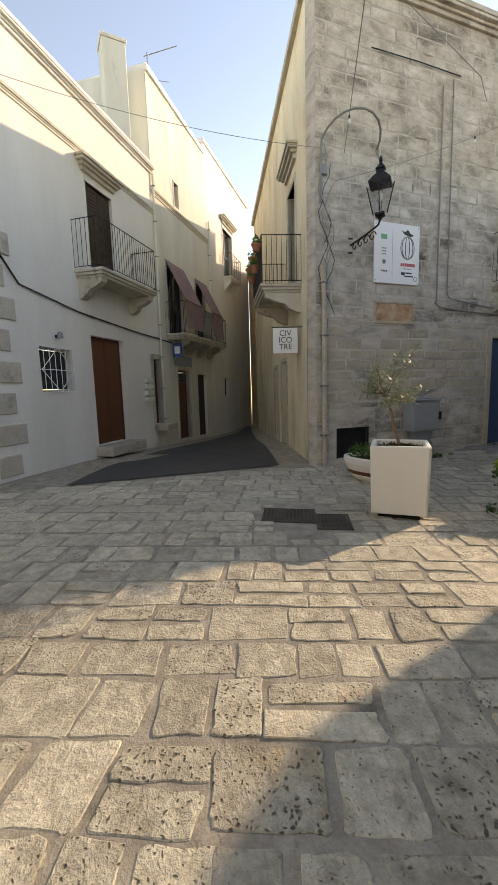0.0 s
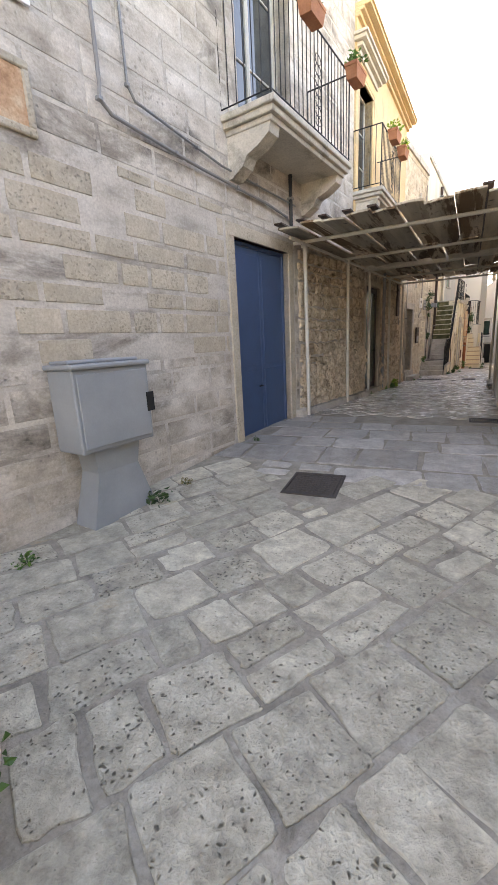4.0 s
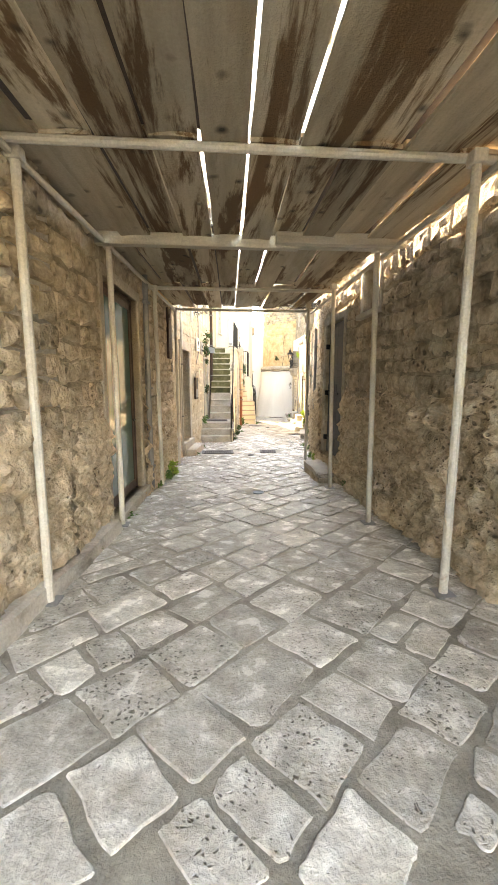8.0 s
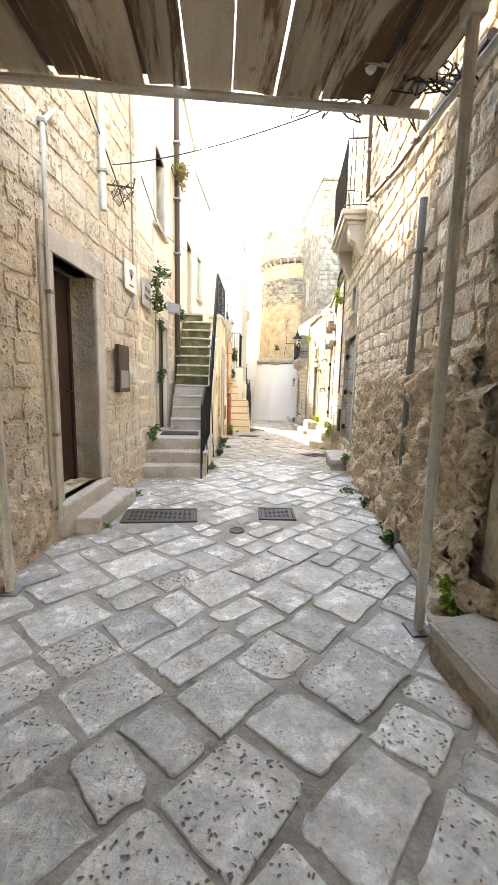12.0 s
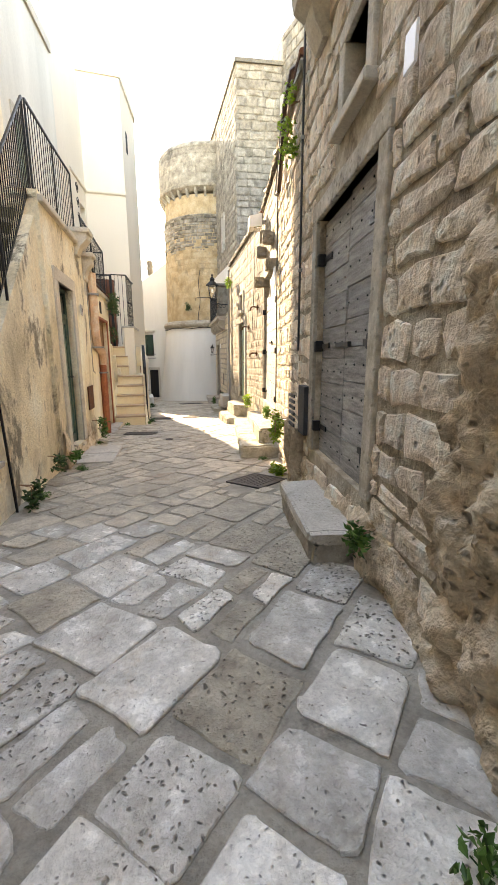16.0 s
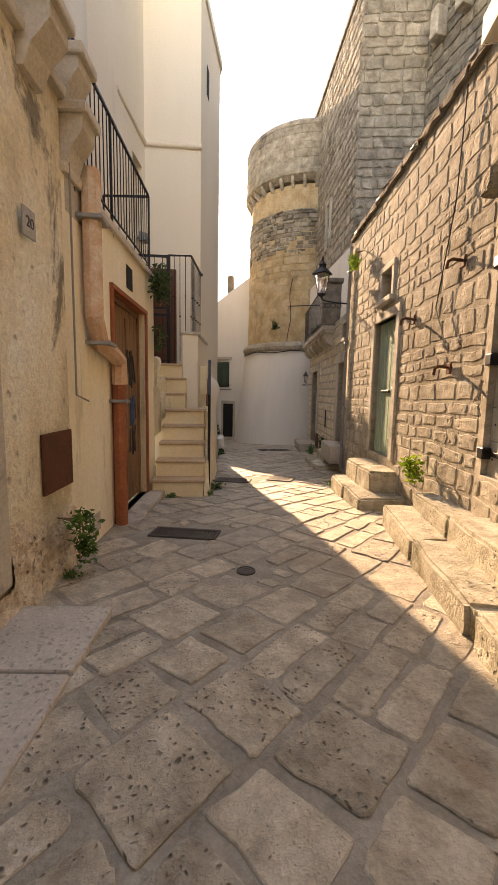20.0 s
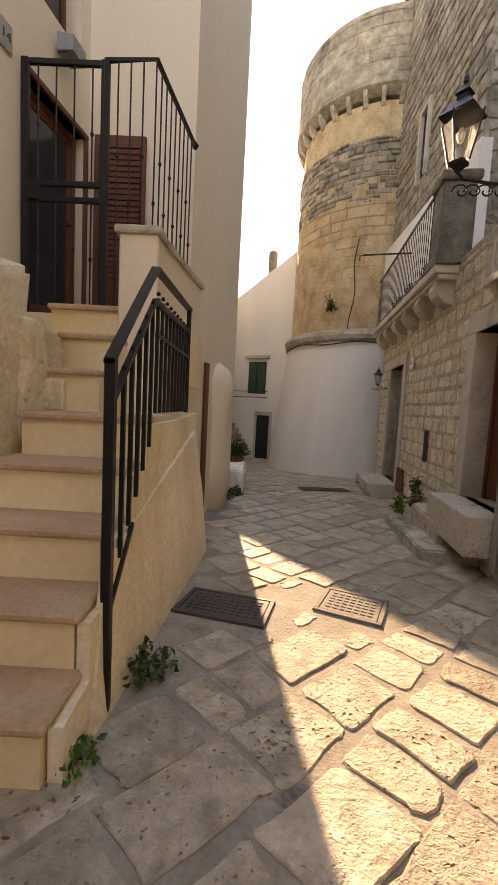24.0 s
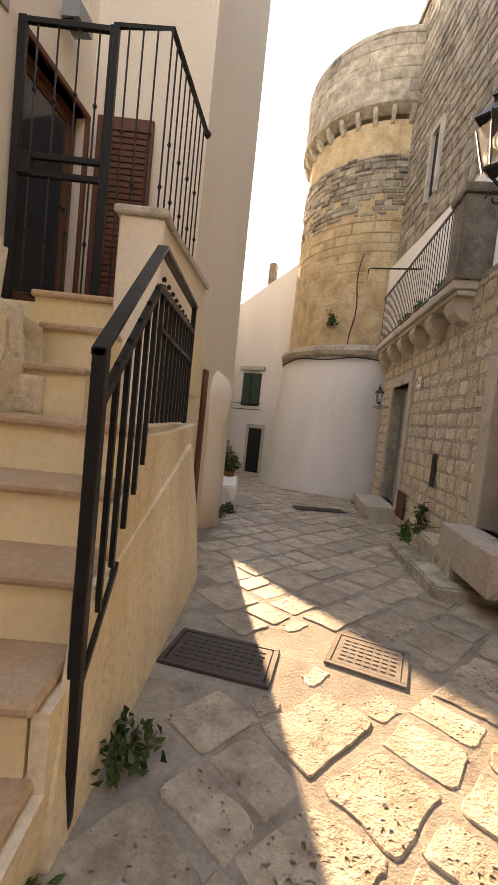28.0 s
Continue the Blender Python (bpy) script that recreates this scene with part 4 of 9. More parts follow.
def far_house():
    h = thing("far_house", "white limewashed house with a sloping roofline at the lane's end", "house")
    part("house_wall", quadmesh(nb(), [[(-0.63, 38.0 - q, -1.75), (3.97, 35.1 - q, -1.75), (3.97, 35.1 - q, 5.8), (2.01, 36.33 - q, 4.5), (-0.63, 38.0 - q, 2.9)] for q in (0.0, -0.6)]), "white", h)
    w = Wall((-0.63, 38.0), (3.97, 35.1))
    def on(name, bm, mat, par=h, lab=""):
        o = part(name, bm, mat, par, lab)
        if par is h:
            o.matrix_basis = Matrix(((w.d.x, w.d.y, 0, w.p.x), (w.d.y, -w.d.x, 0, w.p.y), (0, 0, 1, 0), (0, 0, 0, 1)))
        return o
    u = 3.44
    # Window and doorway are near-black panels painted as unlit depth.
    sh = on("window", box(u, u + 0.72, -0.05, 0.03, 0.92, 2.03, 0.01), "void")
    for k in range(2):
        part("shutter", box(u + 0.02 + 0.36 * k, u + 0.34 + 0.36 * k, 0.03, 0.06, 0.94, 2.01, 0.006), "darkgreen", sh)
    part("lintel", box(u - 0.12, u + 0.85, 0, 0.12, 2.13, 2.26, 0.02), "trim", sh)
    on("door", box(3.87, 4.38, -0.02, 0.025, -1.5, 0.16, 0.01), "void", h, "doorway, its unlit depth a near-black panel")
    on("door_frame", box(3.76, 4.49, -0.04, 0.015, -1.5, 0.29, 0.01), "trim")
    for k in range(9):
        on("stone_course", box(1.96, 3.74 - 0.153 * k, 0.0, 0.05 + 0.02 * (k % 2), -1.3 + 0.187 * k, -1.12 + 0.187 * k, 0.03), "gold")
    on("chimney", box(3.87, 4.12, -0.45, -0.2, 5.1, 5.85, 0.03), "grey")


far_house()
block("wall_lane_end", [(4.5, 38.3), (9.5, 36), (9.5, 37), (4.5, 39)], -1.9, 6.0, "white", "white limewashed wall beside the tower")

# the fortress: round tower and keep
def tower():
    c = (5.82, 34.0)
    t = thing("tower", "round medieval stone tower with a corbelled parapet", "tower", (*c, 0), kind="structure")

    def band(name, prof, mat, label):
        return part(name, turned(prof, 56), mat, t, label, smooth=False)
    band("base", [(2.85, -1.9), (2.76, -1.2), (2.50, 0.6), (2.34, 2.1), (2.30, 2.2)], "white", "whitewashed battered base")
    band("moulding", [(2.30, 2.2), (2.42, 2.26), (2.46, 2.36), (2.42, 2.46), (2.30, 2.52)], "gold", "rounded stone moulding")
    band("lower_shaft", [(2.27, 2.5), (2.22, 5.6)], "orange", "orange tufa masonry")
    band("upper_shaft", [(2.22, 5.6), (2.18, 7.85)], "orange", "")
    band("parapet", [(2.20, 7.95), (2.42, 8.1), (2.44, 8.2), (2.40, 8.24), (2.38, 9.75), (2.30, 9.85), (1.9, 9.85)], "towergrey", "weathered grey parapet")
    for i in range(34):
        a = 2 * math.pi * i / 34
        m = Matrix.Rotation(a, 4, "Z")
        bm = nb()
        quadmesh(bm, [[(x, y, z) for x, z in ((2.15, 7.72), (2.22, 7.76), (2.32, 7.9), (2.37, 8.06), (2.15, 8.06))] for y in (-0.05, 0.05)])
        o = part("corbel", bm, "gold", t)
        o.matrix_basis = m
    # stones in courses round the front
    def ring(z0, z1, rad, mat, course, length, depth, a0=2.7, a1=5.2, limit=150, mix=None):
        z, cells = z0, []
        while z < z1 - 0.06:
            h = min(rnd.uniform(*course), z1 - z)
            a = a0
            while a < a1:
                l = rnd.uniform(*length) / rad
                cells.append((a, a + l, z, z + h))
                a += l
            z += h
        rest = nb()
        for n, (aa, bb, za, zb) in enumerate(cells):
            bm = nb() if n < limit else rest
            g = 0.005
            d = depth * rnd.uniform(0.5, 1.3)
            pts = lambda r, i: [(r * math.cos(q), r * math.sin(q), zz) for q, zz in ((aa + i / rad, za + i), (bb - i / rad, za + i), (bb - i / rad, zb - i), (aa + i / rad, zb - i))]
            quadmesh(bm, [pts(rad - 0.03, g), pts(rad + d * 0.6, g), pts(rad + d, g + 0.02)])
            if n < limit:
                part("stone", bm, rnd.choice(mix or (mat,)), t)
        if len(cells) > limit:
            tagged(part("stonework", rest, mat, t), kind="stuff")
    ring(2.55, 5.6, 2.23, "orange", (0.2, 0.28), (0.3, 0.6), 0.025)
    ring(5.5, 7.05, 2.17, "towergrey", (0.09, 0.20), (0.12, 0.36), 0.075, limit=260, mix=("towergrey", "towergrey", "grey", "gold"))
    ring(8.3, 9.7, 2.38, "towergrey", (0.2, 0.3), (0.3, 0.6), 0.03, limit=90)
    return t


tower()


def keep():
    k = thing("castle_keep", "square grey stone keep with dressed corner stones", "castle", kind="structure")
    pts = [(5.56, 27.7), (7.1, 27.45), (7.1, 36), (5.75, 36), (5.7, 31.9)]
    part("keep_wall", prism(pts, 1.6, 10.3), "towergrey", k, "greyish mortar core")
    part("parapet", prism([(5.5, 27.63), (7.15, 27.38), (7.15, 36.05), (5.7, 36.05), (5.64, 31.9)], 10.3, 10.42), "grey", k)
    wl = Wall((5.56, 27.7), (5.7, 31.9))
    wr = Wall((7.1, 27.45), (5.56, 27.7))
    for w, near in ((wl, (0, 4)), (wr, (1.5, 5))):
        e = new("keep_face")
        e.parent = k
        e.matrix_basis = w.m
        clad(e, w, 0, w.n, 2.3, 10.25, (0.17, 0.3), (0.22, 0.55), 0.025, 0.03, "towergrey", gap=0.005, limit=150, near=near, holes=[(2.2, 2.55, 5.2, 6.4)] if w is wl else ())
    bm = nb()
    box(2.12, 2.2, -0.1, 0.09, 5.1, 6.5, 0.01, bm)
    box(2.55, 2.63, -0.1, 0.09, 5.1, 6.5, 0.01, bm)
    box(2.2, 2.55, -0.1, 0.09, 6.4, 6.5, 0.01, bm)
    o = part("window_surround", bm, "trim", k)
    o.matrix_basis = wl.m
    # Near-black panel paints the slit's unlit depth on the solid wall.
    o = part("window_shadow", box(2.2, 2.55, -0.05, 0.012, 5.2, 6.4), "void", k, "slit window, its unlit depth a near-black panel")
    o.matrix_basis = wl.m
    # the curtain wall that runs on towards the square
    part("curtain_wall", prism([(7.1, 27.45), (7.1, 36), (9, 36), (9.6, 17.5), (8.9, 17.2)], -1, 11.2), "grey", k, "dark fortress wall with machicolations")
    wc = Wall((8.9, 17.2), (7.1, 27.45))
    e = new("curtain_face")
    e.parent = k
    e.matrix_basis = wc.m
    clad(e, wc, 2, wc.n, 3.2, 11.1, (0.22, 0.34), (0.3, 0.6), 0.03, 0.03, "grey", gap=0.005, limit=120, near=(wc.n, 6))
    for i in range(9):
        o = part("corbel", box(wc.n - 0.6 - i * 0.75, wc.n - 0.35 - i * 0.75, 0, 0.3, 8.6, 9.2, 0.03), "gold", k)
        o.matrix_basis = wc.m
    # white terrace wall at its foot
    part("terrace_wall", prism([(5.45, 27.55), (5.5, 31.7), (5.62, 31.7), (5.62, 27.55)], 2.2, 4.3), "white", k, "whitewashed wall at the foot of the keep")
    return k


keep()

# ---- the canopy over the passage ----
def canopy():
    c = thing("canopy", "weathered plank canopy on white metal posts over the passage", "canopy", kind="")
    x0, x1 = [-1.44, -0.98], [1.91, 1.90]
    edges = [0, .10, .197, .296, .394, .486, .583, .681, .785, .893, 1.0]
    lights = ({5: .008, 6: .004, 7: .005}, {4: .011, 5: .007, 6: .009}, {5: .010, 6: .007, 7: .006}, {5: .008, 6: .006, 7: .004})  # joints that let the daylight through

    def across(f, y):
        t = (y - 2.05) / 9.0
        l, r = x0[0] + (x0[1] - x0[0]) * t, x1[0] + (x1[1] - x1[0]) * t
        return l + (r - l) * f
    for k, (ya, yb) in enumerate(((2.05, 4.98), (4.92, 6.80), (6.62, 8.98), (8.90, 11.05))):
        for i, (a, b) in enumerate(zip(edges, edges[1:])):
            ga, gb = lights[k].get(i, 0.011), lights[k].get(i + 1, 0.011)
            drop = (0.038 if (i + k) % 2 else 0.0) + rnd.uniform(-0.008, 0.008)
            lean = rnd.uniform(-0.012, 0.012)
            rings = []
            for j in range(9):
                y = ya + (yb - ya) * j / 8
                w, w2 = (0.010 * noise.noise((i * 3.1 + q, y * 1.3, k)) for q in (0, 9))
                z = 2.80 + 0.012 * (y - 2) + 0.012 * noise.noise((i * 5.0, y * 0.5, 2 + k)) + drop + 0.034 * (k // 2)
                xa, xb = across(a, y) + ga + w, across(b, y) - gb + w2
                xm = (xa + xb) / 2
                rings.append([(xa, y, z - lean), (xm, y, z + 0.008), (xb, y, z + lean), (xb, y, z + 0.026 + lean), (xm, y, z + 0.034), (xa, y, z + 0.026 - lean)])
            part("plank", quadmesh(nb(), rings), "plank", c)
        # Battens added over closed joints; their dark colour stands for shadow in the gaps.
        for i, f in enumerate(edges):
            if i not in lights[k]:
                zb = 2.838 + 0.012 * (yb - 2) + 0.034 * (k // 2) + 0.036
                part("batten", quadmesh(nb(), [[(across(f, y) - 0.06, y, z), (across(f, y) + 0.06, y, z), (across(f, y) + 0.06, y, z + 0.02), (across(f, y) - 0.06, y, z + 0.02)] for y, z in ((ya + 0.03, zb - 0.012), (yb - 0.03, zb))]), "darkwood", c)
    for y, kind in ((2.86, 0), (4.94, 0), (6.75, 1), (8.92, 0), (10.95, 0)):
        t = (y - 2.05) / 9.0
        xa, xb = x0[0] + (x0[1] - x0[0]) * t - 0.1, x1[0] + (x1[1] - x1[0]) * t + 0.1
        z = 2.775 + 0.012 * (y - 2)
        part("cross_pipe", rod((xa, y, z), (xb, y, z), 0.028, 10), "pole", c)
        if kind:
            part("beam", box(xa + 0.1, xb - 1.1, y - 0.14, y - 0.04, z - 0.06, z + 0.06, 0.008), "beamwood", c)
            part("beam", box(xb - 1.35, xb, y - 0.25, y - 0.15, z - 0.04, z + 0.07, 0.008), "beamwood", c)
    for a, b in (((-1.34, 2.3), (-0.80, 11.0)), ((1.76, 2.3), (2.04, 11.1))):
        part("side_pipe", rod((*a, 2.75), (*b, 2.85), 0.024, 8), "pole", c)
    posts = [(-1.33, 3.02), (-1.13, 5.0), (-1.03, 6.72), (-0.88, 8.85), (-0.78, 10.78), (1.73, 2.62), (1.70, 4.91), (1.78, 6.6), (1.84, 8.42), (1.83, 10.2)]
    for n, (x, y) in enumerate(posts):
        z = zg(x, y)
        dy = 0.06 if n % 3 else -0.03
        p = part("post", rod((x, y, z), (x - 0.03, y + dy, 2.78 + 0.012 * (y - 2)), 0.031, 10), "pole", c)
        part("base_plate", box(x - 0.07, x + 0.07, y - 0.07, y + 0.07, z - 0.01, z + 0.012, 0.003), "zinc", p)
        part("clamp", box(x - 0.075, x + 0.015, y + dy - 0.05, y + dy + 0.05, 2.71 + 0.012 * (y - 2), 2.79 + 0.012 * (y - 2), 0.008), "pole", p)
    part("wire_bundle", tube([(-1.38, 2.6, 2.9), (-1.4, 3.0, 2.75), (-1.36, 3.05, 2.3), (-1.33, 3.1, 2.0)], 0.008, 5), "greycable", c)
    part("tangled_wire", tube([(1.2 + 0.2 * math.cos(i * 0.9) + i * 0.03, 11.12 + 0.05 * math.sin(i), 2.98 + 0.09 * math.sin(i * 1.7)) for i in range(26)], 0.007, 4), "cable", c)


canopy()

# pale mortar fillet along the foot of the left wall
def fillet(w, y0, y1):
    n = max(4, int(abs(y1 - y0) / 0.2))
    rings = []
    for i in range(n + 1):
        y = y0 + (y1 - y0) * i / n
        u = w.u(y)
        z = zg(*w.at(u, 0.1)[:2])
        d, h = 0.17 + 0.03 * noise.noise((y * 2.1, 0, 5)), 0.13 + 0.03 * noise.noise((y * 1.7, 3, 1))
        rings.append([w.at(u, v, q) for v, q in ((-0.05, z - 0.05), (-0.05, z + h), (0.10, z + h), (0.14, z + h * 0.85), (d - 0.02, z + 0.035), (d, z - 0.05))])
    solid("wall_fillet", quadmesh(nb(), rings), "lime", "pale mortar fillet along the wall's foot", "kerb", "structure")


fillet(W_PAL, 2.85, 5.6)
fillet(W_B2, 5.6, 6.55)

# ---- stairs ----
def lane_stairs():
    s = thing("outdoor_stairs", "old stone stairs with mossy upper steps beside the lane", "stairs")
    z, y = zg(0, 14.2), 14.22
    rise = 0.18
    for i in range(3):                    # wide lower steps
        part("step", box(-0.52 + 0.02 * i, 0.46, y + 0.26 * i, 15.1, z - 0.3 + rise * i, z + rise * (i + 1), 0.015), "step", s)
    part("landing", box(-0.50, 0.46, 15.0, 16.6, z - 0.2, z + 0.54 + 0.004, 0.01), "step", s)
    z0 = z + 0.54
    rise = 0.216
    for i in range(12):
        ya = 15.93 + 0.229 * i
        mat = "mossy" if i > 3 else "step"
        t = (ya - 15) / 4
        st = part("step", box(-0.27 + 0.14 * t, 0.44 + 0.10 * t, ya, 19.0, z0 + rise * i - 0.02, z0 + rise * (i + 1) - 0.04), mat, s)
        part("tread", box(-0.27 + 0.14 * t, 0.46 + 0.10 * t, ya - 0.03, ya + 0.25, z0 + rise * (i + 1) - 0.04, z0 + rise * (i + 1), 0.014), "mosstread" if i > 3 else "step", st)
    part("side_wall", prism([(0.40, 14.3), (0.495, 14.3), (0.585, 16.7), (0.44, 16.7)], z - 0.5, z + 0.34), "peel", s, "rough plastered low wall")
    part("wall_cap", prism([(0.36, 14.28), (0.512, 14.28), (0.60, 16.5), (0.42, 16.5)], z + 0.34, z + 0.385), "step", s, "pale stone coping")
    ws = Wall((0.74, 18.5), (0.49, 15.9))
    U = ws.u
    o = part("side_wall", extrude_v([(U(18.4), -0.9), (U(15.95), -0.9), (U(15.95), z0 - 0.05), (U(18.4), z0 + rise * 11.3)], -0.2, 0.0), "peel", s, "peeling stained plaster side of the stairs")
    o.matrix_basis = ws.m
    return s


def extrude_poly(poly, x0, x1):
    """A plate whose outline is given in (y, z)."""
    return quadmesh(nb(), [[(x, y, z) for y, z in poly] for x in (x1, x0)])


def yellow_stairs():
    s = thing("plastered_stairs", "yellow plastered stairs with rosy stone treads and nosings", "stairs")
    g = zg(1.6, 22.9)
    r = 0.23
    for i in range(5):
        y = 22.84 + 0.235 * i
        xa, xb = 1.24 + 0.02 * i, 1.925
        p = part("step", box(xa, xb, y, 24.6, g - 0.2 + r * i, g + r * (i + 1) - 0.03), "yellow", s)
        part("tread", box(xa - 0.01, xb + 0.03, y - 0.035, y + 0.26, g + r * (i + 1) - 0.03, g + r * (i + 1) + 0.012, 0.014), "tread", p)
    z5 = g + r * 5
    for i in range(3):
        y = 24.10 + 0.30 * i
        p = part("step", box(1.0, 1.60, y, 25.4, z5 - 0.1 + 0.255 * i, z5 + 0.255 * (i + 1) - 0.03), "yellow", s)
        part("tread", box(0.98 if i > 1 else 1.2, 1.60, y - 0.03, y + 0.32, z5 + 0.255 * (i + 1) - 0.03, z5 + 0.255 * (i + 1) + 0.01, 0.012), "tread", p)
    part("riser_patch", box(1.24, 1.40, 24.06, 24.10, z5 + 0.01, z5 + 0.20, 0.01), "peel", s, "bare patched riser end")
    part("landing", box(0.40, 1.95, 24.98, 25.99, 0.6, z5 + 0.765, 0.01), "yellow", s)
    # flank towards the lane, stepped under the rail and battered at its foot
    prof = [(22.87, -1.1), (22.87, g + 0.19)]
    for i in range(1, 5):
        prof += [(22.84 + 0.235 * i, g + r * i - 0.03), (22.84 + 0.235 * i, g + r * (i + 1) - 0.035)]
    prof += [(24.62, z5 - 0.035), (25.75, z5), (25.75, -1.2)]
    part("flank", extrude_poly(prof, 1.935, 1.985), "cream", s, "cream plaster flank wall")
    part("foot", quadmesh(nb(), [[(1.97, 23.2, -0.2), (1.975, 25.3, 0.2), (2.02, 25.3, 0.2), (1.99, 23.2, -0.2)],
                                 [(1.97, 23.1, -0.65), (1.975, 25.34, -0.35), (2.10, 25.34, -0.35), (2.00, 23.1, -0.65)],
                                 [(1.97, 23.0, -1.1), (1.975, 25.36, -1.2), (2.19, 25.36, -1.2), (2.04, 23.0, -1.1)]]), "cream", s, "battered plaster foot")
    # pillar and parapet beside the landing
    p = part("parapet", box(1.52, 1.80, 24.62, 24.76, 0.2, 1.63, 0.012), "beige", s)
    part("coping", box(1.49, 1.83, 24.59, 24.80, 1.63, 1.68, 0.012), "trim", p)
    p = part("parapet", quadmesh(nb(), [[(1.66, 24.74, z), (1.80, 24.74, z), (1.93, 25.90, z), (1.79, 25.90, z)] for z in (0.2, 1.62)]), "beige", s)
    part("coping", quadmesh(nb(), [[(1.64, 24.80, z), (1.83, 24.80, z), (1.96, 25.92, z), (1.77, 25.92, z)] for z in (1.62, 1.665)]), "trim", p)
    part("cheek", quadmesh(nb(), [[(1.80, 24.05, z), (1.93, 24.05, z), (1.93, 25.75, z), (1.80, 25.75, z)] for z in (-0.9, z5 + 0.0)]), "cream", s, "plaster cheek under the parapet")
    return s


lane_stairs()
yellow_stairs()

# ---- doors and windows ----
def leaf_panels(parent, x0, x1, z0, z1, v, mat, rows, proud=0.012, m=0.07):
    h = (z1 - z0 - m * (len(rows) + 1))
    z = z0 + m
    for r in rows:
        part("panel", box(x0 + m, x1 - m, v, v + proud, z, z + h * r, 0.01), mat, parent)
        z += h * r + m


def panel_door(name, w, hole, mat, label, recess=0.14, leaves_n=2, rows=(0.42, 0.58), frame_mat=None, surround=None, sw=0.14, handle="black_iron", step=None, transom=0.0, proud=0.03, glass=None):
    u0, u1, z0, z1 = hole
    d = thing(name, label, "door", w.spot((u0 + u1) / 2, z0))
    a, b, h = -(u1 - u0) / 2, (u1 - u0) / 2, z1 - z0
    if surround:
        framed_hole(d, a, b, 0, h, sw, proud, surround, 0.2, sill=False)
    f = 0.05
    fm = frame_mat or mat
    bm = nb()
    box(a, a + f, -recess - 0.06, -recess + 0.02, 0, h, 0.004, bm)
    box(b - f, b, -recess - 0.06, -recess + 0.02, 0, h, 0.004, bm)
    box(a + f, b - f, -recess - 0.06, -recess + 0.02, h - f, h, 0.004, bm)
    part("frame", bm, fm, d)
    top = h - f
    if transom:
        part("transom", box(a + f, b - f, -recess - 0.03, -recess, h - f - transom, h - f - 0.05), "paneglass", d, "dark fanlight glass")
        part("transom_bar", box(a + f, b - f, -recess - 0.05, -recess + 0.02, h - f - transom - 0.06, h - f - transom, 0.004), fm, d)
        top = h - f - transom - 0.06
    wd = (b - a - 2 * f) / leaves_n
    for i in range(leaves_n):
        x0, x1 = a + f + wd * i + 0.003, a + f + wd * (i + 1) - 0.003
        lf = part("leaf", box(x0, x1, -recess - 0.05, -recess, 0.02, top - 0.004, 0.004), glass or mat, d)
        if glass:
            for bx in ((x0, x0 + 0.07, 0.02, top), (x1 - 0.07, x1, 0.02, top), (x0, x1, 0.02, 0.14), (x0, x1, top - 0.08, top - 0.004)):
                part("stile", box(bx[0], bx[1], -recess - 0.055, -recess + 0.012, bx[2], bx[3], 0.004), mat, lf)
        else:
            leaf_panels(lf, x0, x1, 0.05, top - 0.02, -recess - 0.002, mat, rows)
        if i == leaves_n - 1 or leaves_n == 1:
            hx = x0 + 0.06
            part("handle", tube([(hx, -recess, 1.0), (hx, -recess + 0.05, 1.0), (hx + 0.1, -recess + 0.05, 1.0)], 0.011, 6), handle, lf, "door handle")
    if step:
        part("doorstep", box(a - 0.12, b + 0.12, -0.1, step[0], -step[1], 0.0, 0.015), "step", d)
    return d


